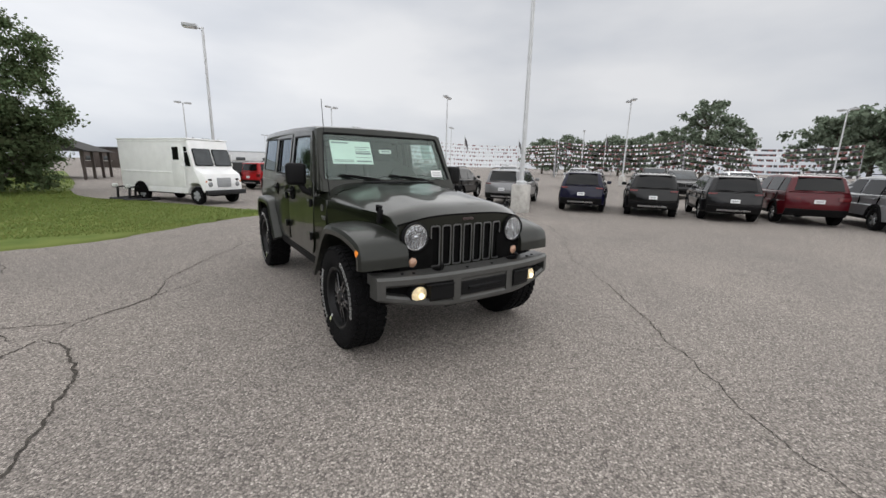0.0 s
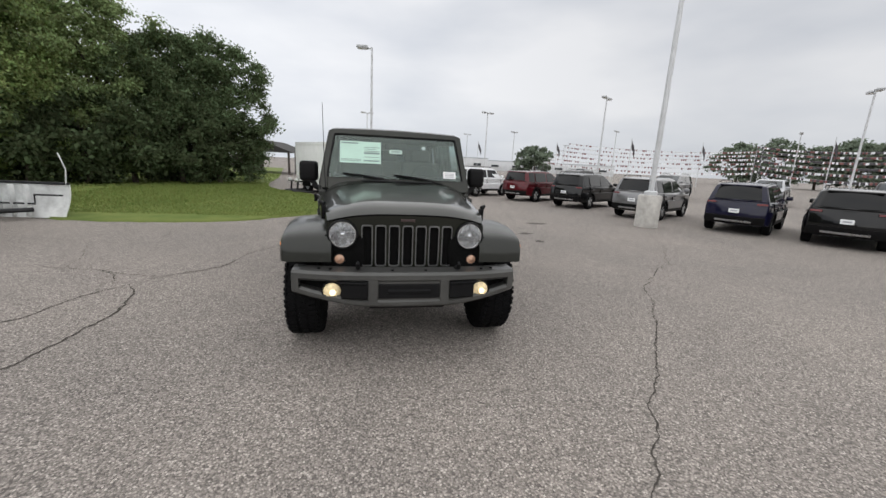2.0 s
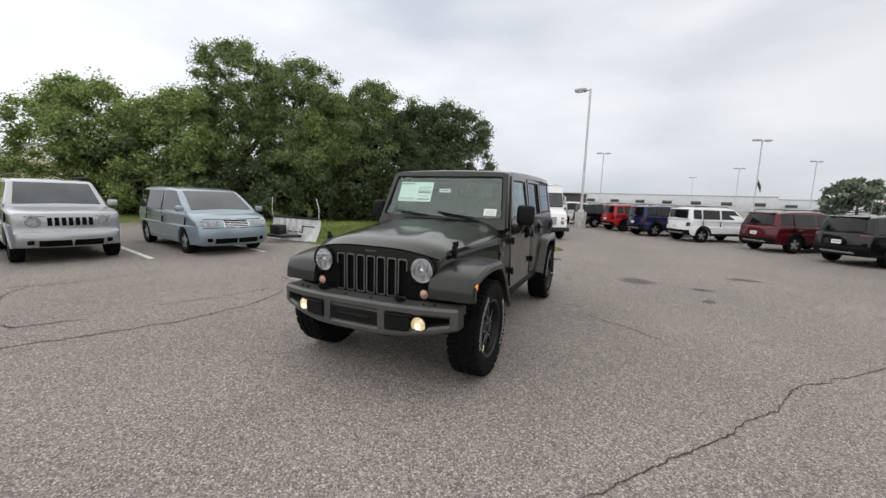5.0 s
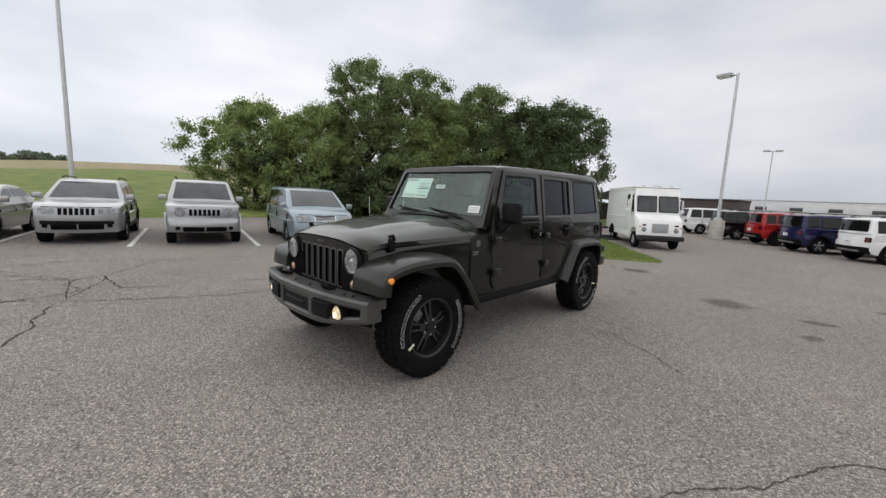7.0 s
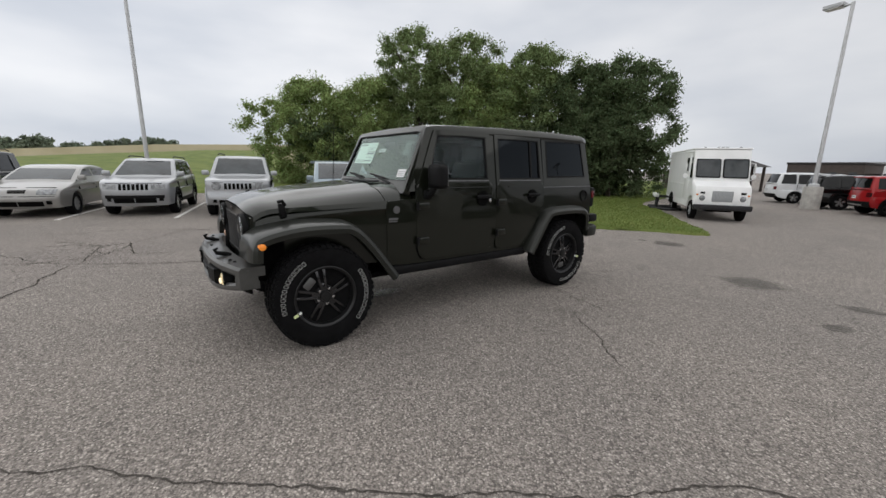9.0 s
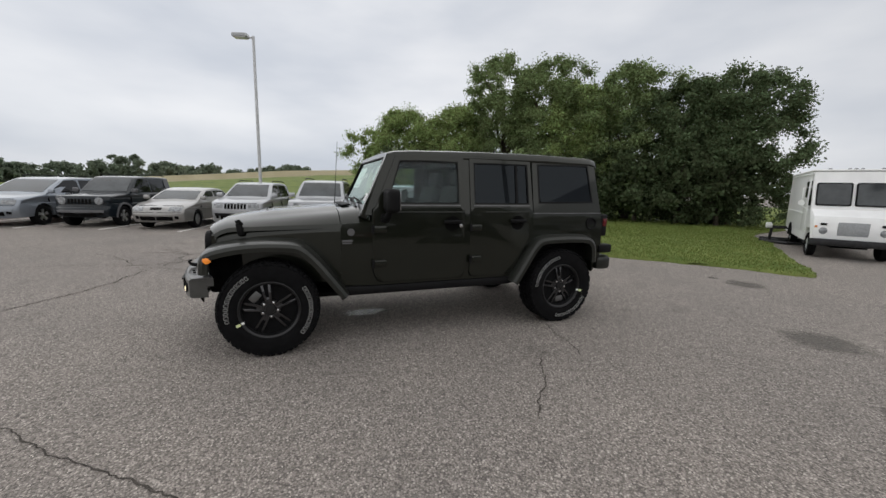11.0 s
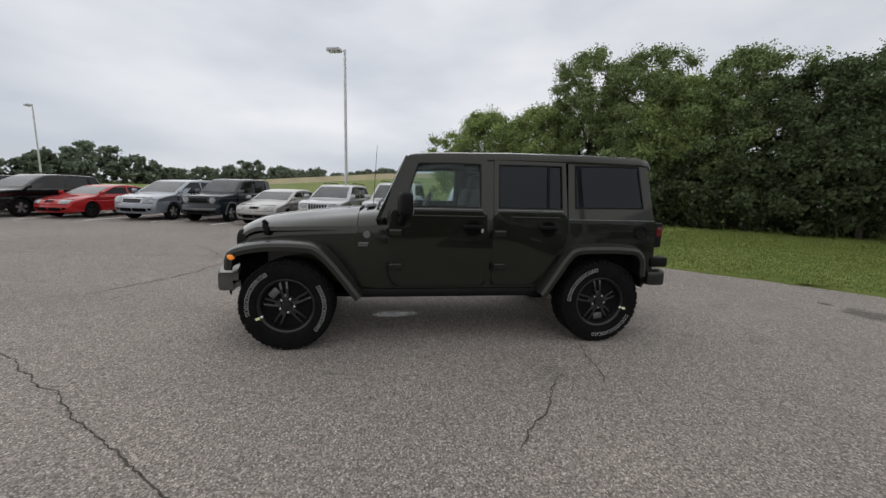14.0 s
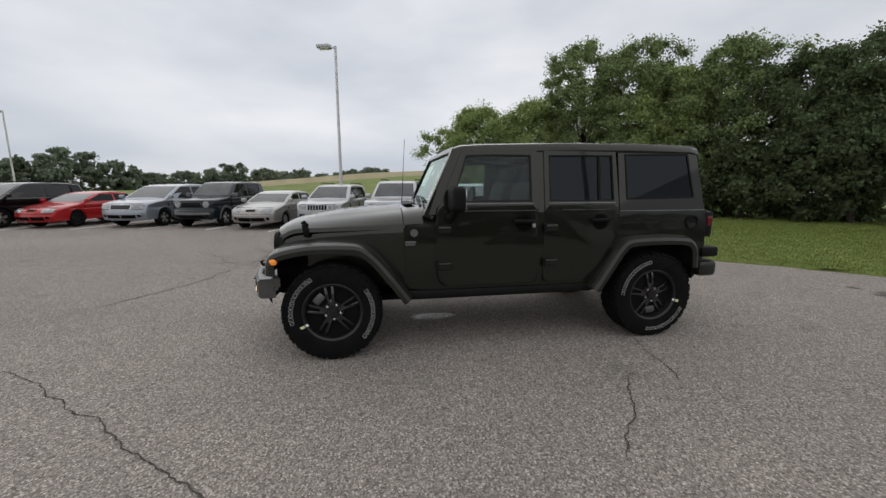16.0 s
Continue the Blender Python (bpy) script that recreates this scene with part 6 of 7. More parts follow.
# black tube drawn for the shaded gap between grille and bonnet
bm = bmesh.new()
tube([(x, GY - 0.002 + 0.034 * (abs(x) / 0.588) ** 4, grille_top(x) + 0.004) for x in np.linspace(-0.57, 0.57, 25)], 0.006, 6, bm)
part("bonnet_gap_shade", bm, M_UNDER, grille)
part("maker_badge", box(0.105, 0.005, 0.018, pose(0, GY - 0.002, 1.040), 0.002), M_BADGE, grille, "small dark badge without lettering")
for s in (-1, 1):
    cx, cz = s * 0.472, 0.930
    lamp = part("headlamp", lathe([(0.100, 0.03), (0.108, -0.002), (0.106, -0.020), (0.098, -0.024), (0.093, -0.012), (0.091, 0.0)], 36, "y", pose(cx, GY, cz), caps=False), M_TRIM, jeep)
    part("reflector", lathe([(0.093, -0.012), (0.074, 0.012), (0.04, 0.03), (0.0, 0.04)], 36, "y", pose(cx, GY, cz)), J_REFLECT, lamp)
    part("bulb", lathe([(0.02, 0.03), (0.022, -0.005), (0.012, -0.014), (0, -0.016)], 16, "y", pose(cx, GY, cz)), M_CHROME, lamp)
    # stepped facets of the reflector, and the dark shield with its two struts before the bulb
    for k in range(12):
        a = math.tau * (k + 0.5) / 12
        part("reflector_facet", box(0.020, 0.010, 0.034, pose(cx + 0.066 * math.sin(a), GY + 0.010, cz + 0.066 * math.cos(a)) @ Matrix.Rotation(a, 4, "Y") @ Matrix.Rotation(math.radians(-34 + 16 * (k % 2)), 4, "X"), 0.002), J_REFLECT, lamp)
    part("bulb_shield", lathe([(0.026, 0.004), (0.026, -0.008), (0.019, -0.010)], 20, "y", pose(cx, GY, cz), caps=False), J_GREYMETAL, lamp)
    for a in (-0.018, 0.018):
        part("shield_strut", box(0.006, 0.012, 0.055, pose(cx + a * 1.2, GY + 0.004, cz - 0.048, 0, 0, 0), 0.001), J_GREYMETAL, lamp)
    part("lens", lathe([(0.088, -0.012), (0.086, -0.02), (0.06, -0.032), (0.03, -0.037), (0.0, -0.039)], 36, "y", pose(cx, GY, cz)), J_LENSGLASS, lamp).visible_shadow = False
    sig = part("turn_signal", lathe([(0.040, 0.02), (0.043, -0.004), (0.040, -0.012), (0.035, -0.010)], 24, "y", pose(s * 0.495, GY, 0.748), caps=False), M_TRIM, jeep)
    part("lens", lathe([(0.036, -0.006), (0.027, -0.016), (0, -0.021)], 24, "y", pose(s * 0.495, GY, 0.748)), J_TURN, sig)


# wheel-arch flares, swept along the arch
def flare(name, keys, s, inner, outer, n=5):
    path = curve_points([(a, b, 0) for a, b in keys], n)
    sec = [(inner, 0.012), (inner + (outer - inner) * 0.55, 0.004), (outer - 0.05, -0.004), (outer - 0.014, -0.018), (outer, -0.045), (outer - 0.004, -0.082), (outer - 0.03, -0.084), (outer - 0.05, -0.04), (inner, -0.035)]
    bm = bmesh.new()
    rows = []
    for i, p in enumerate(path):
        d = (path[min(i + 1, len(path) - 1)] - path[max(0, i - 1)]).normalized()
        ny, nz = -d.y, d.x
        rows.append([bm.verts.new((s * x, p.x + ny * h, p.y + nz * h)) for x, h in sec])
    for a, b in zip(rows, rows[1:]):
        for k in range(len(a)):
            bm.faces.new((a[k], a[(k + 1) % len(a)], b[(k + 1) % len(a)], b[k]))
    bm.faces.new(rows[0])
    bm.faces.new(rows[-1][::-1])
    return part(name, bm, J_BRONZE, jeep, angle=32)



for s in (-1, 1):
    fl = flare("front_flare", [(-0.515, 0.735), (-0.50, 0.85), (-0.43, 0.925), (-0.18, 0.975), (0.12, 0.975), (0.27, 0.945), (0.40, 0.83), (0.53, 0.665), (0.66, 0.49)], s, 0.55, 0.905)
    flare("rear_flare", [(2.32, 0.50), (2.45, 0.70), (2.57, 0.88), (2.68, 0.955), (2.95, 0.97), (3.18, 0.965), (3.33, 0.94), (3.41, 0.84), (3.43, 0.66)], s, 0.70, 0.905)
    part("side_marker", lathe([(0.029, -0.02), (0.029, 0.004), (0.022, 0.010), (0, 0.012)], 20, "x", pose(s * 0.895, -0.435, 0.845, 0, 0, 0 if s > 0 else 180)), J_MARK, fl)
    # dark wheel housings
    bm = box(0.30, 1.0, 0.42, pose(s * 0.46, 0.02, 0.72), 0.03)
    part("wheel_housing", bm, M_UNDER, jeep)
    bm = box(0.30, 0.98, 0.40, pose(s * 0.56, 2.94, 0.68), 0.03)
    part("wheel_housing", bm, M_UNDER, jeep)

# doors with gaps round them, hinges, handles and frames
DOOR_F = round_poly([(0.885, 1.262), (0.885, 0.66), (0.935, 0.565), (1.795, 0.565), (1.805, 1.262)], 0.05)
DOOR_R = round_poly([(1.865, 1.262), (1.865, 0.565), (2.30, 0.565), (2.42, 0.74), (2.56, 0.96), (2.60, 1.02), (2.60, 1.262)], 0.05)
FRAME_F = [(0.905, 1.245), (1.115, 1.735), (1.45, 1.745), (1.80, 1.745), (1.803, 1.245), (1.40, 1.245)]
WIN_F = [(1.022, 1.295), (1.150, 1.694), (1.44, 1.704), (1.742, 1.704), (1.745, 1.295), (1.38, 1.295)]
FRAME_R = [(1.868, 1.245), (1.868, 1.745), (2.22, 1.748), (2.575, 1.748), (2.598, 1.245), (2.23, 1.245)]
WIN_R = [(1.912, 1.295), (1.912, 1.704), (2.22, 1.710), (2.540, 1.710), (2.550, 1.295), (2.23, 1.295)]
for s in (-1, 1):
    for poly, fo, wi, gl, hinge_y, handle_y, tag in ((DOOR_F, FRAME_F, WIN_F, J_SIDE, 0.955, 1.66, "front_door"), (DOOR_R, FRAME_R, WIN_R, J_DARK, 1.935, 2.40, "rear_door")):
        # dark gap under the door's edge
        gap = [(a + (0.008 if a > 1.4 and tag == "front_door" or a > 2.2 else -0.008), b - (0.006 if b < 0.8 else -0.0)) for a, b in poly]
        d = jeep_side(tag, poly, J_PAINT, s, 0.014, 0.03, bevel=0.006)
        jeep_side("door_gap", gap, M_UNDER, s, 0.003, 0.01, d)
        ring_panel("window_frame", fo, wi, J_PAINT, s, 0.012, 0.05, d)
        seal_in = [(a + (0.012 if a < (wi[0][0] + wi[4][0]) / 2 else -0.012), b + (0.012 if b < 1.5 else -0.012)) for a, b in wi]
        ring_panel("window_seal", wi, seal_in, M_TRIM, s, 0.009, 0.03, d)
        pane = jeep_side("window_pane", wi, gl, s, -0.002, 0.004, d)
        # light grey strip painted as the highlight along the window sill
        jeep_side("sill_glint", [(wi[0][0] - 0.01, 1.276), (wi[4][0] + 0.01, 1.276), (wi[4][0] + 0.01, 1.286), (wi[0][0] - 0.01, 1.286)], J_GREYMETAL, s, 0.018, 0.012, d)
        pane.visible_shadow = False
        if tag == "rear_door":
            jeep_side("window_bar", [(2.395, 1.29), (2.42, 1.29), (2.42, 1.708), (2.395, 1.708)], M_TRIM, s, 0.008, 0.02, d)
        for hz in (1.062, 0.745):
            hp = half_width(hinge_y, hz) + 0.02
            h = part("hinge", box(0.026, 0.135, 0.062, pose(s * hp, hinge_y - 0.015, hz), 0.010), J_PAINT, d)
            part("hinge_pin", lathe([(0.014, -0.036), (0.014, 0.036)], 12, "z", pose(s * (hp + 0.012), hinge_y - 0.075, hz)), M_TRIM, h)
        hp = half_width(handle_y, 1.12) + 0.014
        hd = part("handle_recess", lathe([(0.075, -0.004), (0.075, 0.004), (0.06, 0.004), (0.0, -0.004)], 24, "x", pose(s * hp, handle_y + 0.01, 1.105, 0, 0, 0 if s > 0 else 180)), M_UNDER, d)
        part("handle", box(0.03, 0.19, 0.034, pose(s * (hp + 0.03), handle_y, 1.125), 0.012), M_TRIM, hd)
        if tag == "front_door":
            part("lock_cylinder", lathe([(0.018, 0), (0.018, 0.016), (0, 0.018)], 16, "x", pose(s * (hp + 0.002), 1.755, 1.085, 0, 0, 0 if s > 0 else 180)), M_CHROME, d)
        jeep_side("door_crease", [(hinge_y + 0.1, 1.215), (handle_y + 0.12, 1.215), (handle_y + 0.12, 1.222), (hinge_y + 0.1, 1.222)], J_PAINT, s, 0.020, 0.01, d)
    jeep_side("front_pillar", [(0.815, 1.19), (0.935, 1.19), (1.15, 1.752), (1.035, 1.752)], J_PAINT, s, 0.0, 0.06)
    jeep_side("centre_pillar", [(1.79, 1.20), (1.885, 1.20), (1.885, 1.765), (1.79, 1.765)], J_PAINT, s, 0.002, 0.05)
    # mirror
    mm = part("wing_mirror", box(0.182, 0.122, 0.208, pose(s * 0.908, 1.035, 1.325, 0, 0, s * 6), 0.038, 3), M_TRIM, jeep)
    part("mirror_glass", box(0.13, 0.006, 0.155, pose(s * 0.905, 1.094, 1.32, 0, 0, s * 6), 0.002), M_CHROME, mm)
    bm = bmesh.new()
    tube([(s * 0.79, 1.0, 1.15), (s * 0.84, 1.01, 1.17), (s * 0.885, 1.03, 1.25)], [0.035, 0.03, 0.028], 10, bm)
    part("mirror_arm", bm, M_TRIM, mm)
    part("mirror_foot", box(0.03, 0.085, 0.085, pose(s * 0.795, 1.0, 1.16), 0.02), M_TRIM, mm)
    # step rail and rocker
    bm = box(0.07, 1.74, 0.086, pose(s * 0.765, 1.49, 0.490), 0.022)
    part("rock_rail", bm, M_TRIM, jeep)
    # round badge and plain plate on the wing
    hw = half_width(0.68, 1.03)
    part("round_badge", lathe([(0.033, 0), (0.033, 0.006), (0, 0.007)], 20, "x", pose(s * hw, 0.69, 1.035, 0, 0, 0 if s > 0 else 180)), J_GREYMETAL, jeep)
    part("name_plate", box(0.006, 0.155, 0.020, pose(s * (hw + 0.003), 0.69, 0.955), 0.002), J_GREYMETAL, jeep)
    part("name_plate", box(0.006, 0.155, 0.012, pose(s * (hw + 0.003), 0.69, 0.934), 0.002), J_GREYMETAL, jeep)

# fuel filler
part("fuel_filler", lathe([(0.072, -0.01), (0.072, 0.010), (0.058, 0.012), (0.05, -0.002), (0.0, 0.0)], 28, "x", pose(half_width(3.38, 1.08) + 0.001, 3.385, 1.085)), M_TRIM, jeep)

# hard top: roof shell, rear quarters with windows
bm = bmesh.new()
rows = []
for y, top_z, hw in ((1.05, 1.748, 0.680), (1.072, 1.776, 0.684), (1.12, 1.789, 0.688), (1.3, 1.802, 0.692), (2.0, 1.824, 0.70), (2.8, 1.832, 0.703), (3.36, 1.824, 0.702), (3.45, 1.805, 0.697), (3.475, 1.76, 0.69)):
    rows.append([bm.verts.new((u * hw, y, top_z - drop)) for u, drop in ((-1.022, 0.075), (-1.012, 0.04), (-0.985, 0.015), (-0.93, 0.004), (-0.5, -0.006), (0, -0.01), (0.5, -0.006), (0.93, 0.004), (0.985, 0.015), (1.012, 0.04), (1.022, 0.075))])
for a, b in zip(rows, rows[1:]):
    for i in range(len(a) - 1):
        bm.faces.new((a[i], a[i + 1], b[i + 1], b[i]))
bot = [[bm.verts.new((v.co.x * 0.99, v.co.y, min(v.co.z - 0.01, 1.735))) for v in r] for r in rows]
for a, b in zip(bot, bot[1:]):
    for i in range(len(a) - 1):
        bm.faces.new((a[i + 1], a[i], b[i], b[i + 1]))
for a, b in ((rows[0], bot[0]), (bot[-1], rows[-1])):
    for i in range(len(a) - 1):
        bm.faces.new((a[i], b[i], b[i + 1], a[i + 1]))
for k in (0, -1):
    for i in range(len(rows) - 1):
        q = (rows[i][k], rows[i + 1][k], bot[i + 1][k], bot[i][k])
        bm.faces.new(q)
part("hard_top", bm, J_PAINT, jeep, angle=28)
for s in (-1, 1):
    outer = [(2.612, 1.205), (2.605, 1.755), (3.05, 1.765), (3.435, 1.765), (3.515, 1.205), (3.06, 1.205)]
    inner = [(2.680, 1.305), (2.670, 1.722), (3.02, 1.730), (3.345, 1.732), (3.405, 1.315), (3.04, 1.310)]
    q = ring_panel("rear_quarter", outer, inner, J_PAINT, s, 0.004, 0.06)
    seal = [(a + (0.016 if a < 3.0 else -0.016 if a > 3.1 else 0), b + (0.016 if b < 1.5 else -0.016)) for a, b in inner]
    ring_panel("window_seal", inner, seal, M_TRIM, s, 0.007, 0.03, q)
    pane = jeep_side("window_pane", inner, J_DARK, s, 0.0, 0.004, q)
    pane.visible_shadow = False
    # the reflection on the belt's edge, painted as a thin grey line
    jeep_side("belt_edge_glint", [(2.615, 1.198), (3.52, 1.198), (3.52, 1.206), (2.615, 1.206)], J_GREYMETAL, s, 0.006, 0.02, q)
# rear wall of the top with its window
bm = box(1.28, 0.05, 0.13, pose(0, 3.475, 1.26), 0.015)
part("rear_sill", bm, J_PAINT, jeep)
pane = part("rear_window", box(1.20, 0.008, 0.46, pose(0, 3.472, 1.52, -7), 0.002), J_DARK, jeep)
pane.visible_shadow = False

# windscreen frame, glass, wipers and stickers
WS0, WS1 = Vector((0, 0.825, 1.262)), Vector((0, 1.045, 1.735))
ws_dir = (WS1 - WS0)


def on_screen(x, k, out=0.0):
    """A point on the windscreen: x across, k from the cowl (0) to the header (1)."""
    nrm = Vector((0, -ws_dir.z, ws_dir.y)).normalized()
    return Vector((x, 0, 0)) + WS0 + ws_dir * k + nrm * out


def screen_panel(name, x0, x1, k0, k1, mat, parent, out, thick=0.002, label=""):
    bm2 = bmesh.new()
    c = [on_screen(x, k, o) for o in (out, out - thick) for x, k in ((x0, k0), (x1, k0), (x1, k1), (x0, k1))]
    vs = [bm2.verts.new(p) for p in c]
    for q in ((0, 1, 2, 3), (7, 6, 5, 4), (0, 4, 5, 1), (1, 5, 6, 2), (2, 6, 7, 3), (3, 7, 4, 0)):
        bm2.faces.new([vs[i] for i in q])
    return part(name, bm2, mat, parent, label)


bm = bmesh.new()
o_pts = [(-0.758, -0.20), (0.758, -0.20), (0.685, 1.06), (-0.685, 1.06)]
i_pts = [(-0.712, 0.02), (0.712, 0.02), (0.648, 0.965), (-0.648, 0.965)]
o_pts, i_pts = round_poly(o_pts, 0.05, 3), round_poly(i_pts, 0.04, 3)
rws = [[bm.verts.new(on_screen(x, k, o)) for x, k in pts] for pts, o in ((o_pts, 0.012), (i_pts, 0.018), (i_pts, -0.02), (o_pts, -0.05))]
for a, b in zip(rws, rws[1:] + rws[:1]):
    for i in range(len(a)):
        bm.faces.new((a[i], a[(i + 1) % len(a)], b[(i + 1) % len(a)], b[i]))
frame_ob = part("windscreen_frame", bm, J_PAINT, jeep, angle=35)
bm = bmesh.new()
in2 = [(x * 0.978, 0.5 + (k - 0.5) * 0.968) for x, k in i_pts]
rws = [[bm.verts.new(on_screen(x, k, o)) for x, k in pts] for pts, o in ((i_pts, 0.010), (in2, 0.010), (in2, -0.002), (i_pts, -0.002))]
for a, b in zip(rws, rws[1:] + rws[:1]):
    for i in range(len(a)):
        bm.faces.new((a[i], a[(i + 1) % len(a)], b[(i + 1) % len(a)], b[i]))
part("screen_seal", bm, M_TRIM, frame_ob)
bm = bmesh.new()
bm.faces.new([bm.verts.new(on_screen(x, k, 0.0)) for x, k in i_pts])
ws = part("windscreen", bm, J_WS, jeep)
ws.visible_shadow = False
sheet_ob = screen_panel("window_sheet", -0.585, -0.165, 0.36, 0.83, J_STICKER, ws, -0.004, label="white and pale green price sheet behind the windscreen")
for x0, x1, k0, k1 in ((-0.34, -0.18, 0.56, 0.60), (-0.34, -0.18, 0.615, 0.63), (-0.34, -0.22, 0.66, 0.672), (-0.34, -0.18, 0.70, 0.712), (-0.57, -0.40, 0.77, 0.80), (-0.57, -0.37, 0.40, 0.412), (-0.57, -0.37, 0.43, 0.44), (-0.34, -0.18, 0.40, 0.43), (-0.34, -0.19, 0.49, 0.50)):
    screen_panel("print_bar", x0, x1, k0, k1, M_GREYBAR, sheet_ob, -0.001, 0.001)
st = screen_panel("stock_sticker", -0.075, 0.06, 0.60, 0.68, J_WHITE, ws, -0.004)
screen_panel("print_bar", -0.055, 0.04, 0.625, 0.655, M_GREYBAR, st, -0.001, 0.001)
st = screen_panel("stock_sticker", 0.50, 0.635, 0.10, 0.245, J_WHITE, ws, 0.004)
for j in range(3):
    screen_panel("print_bar", 0.515, 0.62, 0.125 + 0.035 * j, 0.14 + 0.035 * j, M_GREYBAR, st, 0.006, 0.001)
st = screen_panel("stock_sticker", 0.43, 0.55, 0.52, 0.82, glass_material("pale_tint_sheet", (0.75, 0.82, 0.80), 0.3), ws, -0.004)
for x0, x1 in ((-0.50, -0.02), (0.02, 0.50)):
    wip = bmesh.new()
    a, b = on_screen(x1 - 0.02, -0.06, 0.035), on_screen(x0 - 0.02, 0.11, 0.03)
    tube([a, a.lerp(b, 0.5) + Vector((0, -0.012, 0.012)), b], [0.012, 0.009, 0.007], 6, wip)
    wo = part("wiper", wip, M_TRIM, jeep)
    wip = bmesh.new()
    tube([on_screen(x1 - 0.12, 0.035, 0.014), on_screen(x0 - 0.05, 0.125, 0.014)], 0.008, 6, wip)
    part("wiper_blade", wip, M_TRIM, wo)
part("rear_view_mirror", box(0.24, 0.03, 0.065, pose(0, 1.07, 1.62), 0.015), M_TRIM, jeep)
bm = bmesh.new()
tube([(-0.70, 0.68, 1.10), (-0.715, 0.70, 1.35), (-0.73, 0.74, 1.98)], [0.006, 0.004, 0.0025], 6, bm)
part("aerial", bm, M_TRIM, jeep)

# cabin: dash, wheel, seats, sports bar
part("dashboard", box(1.36, 0.34, 0.12, pose(0, 1.0, 1.245), 0.05), M_TRIM, jeep)
sw = lathe([(0.172, -0.014), (0.186, 0), (0.172, 0.014), (0.158, 0)], 28, "y", pose(0.37, 1.24, 1.26, -24))
wheel_ob = part("steering_wheel", sw, M_TRIM, jeep)
part("wheel_hub", box(0.16, 0.04, 0.12, pose(0.37, 1.245, 1.26, -24), 0.02), M_TRIM, wheel_ob)
for y, xs in ((1.72, (-0.37, 0.37)), (2.55, (-0.36, 0.0, 0.36))):
    for x in xs:
        w = 0.50 if y < 2 else 0.40
        seat = part("seat_back", box(w, 0.14, 0.42, pose(x, y + 0.1, 1.26, -14), 0.05, 3), J_SEAT, jeep)
        part("head_rest", box(0.26, 0.10, 0.17, pose(x, y + 0.18, 1.545, -10), 0.04, 3), J_SEAT, seat)
bar = bmesh.new()
for s in (-1, 1):
    tube([(s * 0.62, 1.08, 1.69), (s * 0.61, 1.85, 1.725), (s * 0.60, 2.6, 1.72), (s * 0.60, 3.25, 1.45), (s * 0.6, 3.3, 1.2)], 0.032, 8, bar)
    tube([(s * 0.61, 1.86, 1.72), (s * 0.66, 1.86, 1.2)], 0.034, 8, bar)
tube([(-0.61, 1.86, 1.72), (0.61, 1.86, 1.72)], 0.032, 8, bar)
part("sports_bar", bar, M_TRIM, jeep)

# front bumper: bowed steel beams joined at the ends, recessed panels, fog lamps, hooks
def bow(x):
    return -0.712 + 0.13 * (abs(x) / 0.81) ** 2.6


def beam(z_of, h, depth, xs, mat=J_BUMPER, name="bumper_beam", parent=None, front_out=0.0):
    bm2 = bmesh.new()
    rows2 = []
    for x in xs:
        y, z, hh = bow(x) - front_out, z_of(x), h(x) if callable(h) else h
        r = min(0.018, hh * 0.3)
        sec2 = [(y + r, z - hh / 2), (y, z - hh / 2 + r), (y, z + hh / 2 - r), (y + r, z + hh / 2), (y + depth, z + hh / 2), (y + depth, z - hh / 2)]
        rows2.append([bm2.verts.new((x, a, b)) for a, b in sec2])
    for a, b in zip(rows2, rows2[1:]):
        for i in range(6):
            bm2.faces.new((a[i], a[(i + 1) % 6], b[(i + 1) % 6], b[i]))
    bm2.faces.new(rows2[0])
    bm2.faces.new(rows2[-1][::-1])
    return part(name, bm2, mat, parent or bumper)


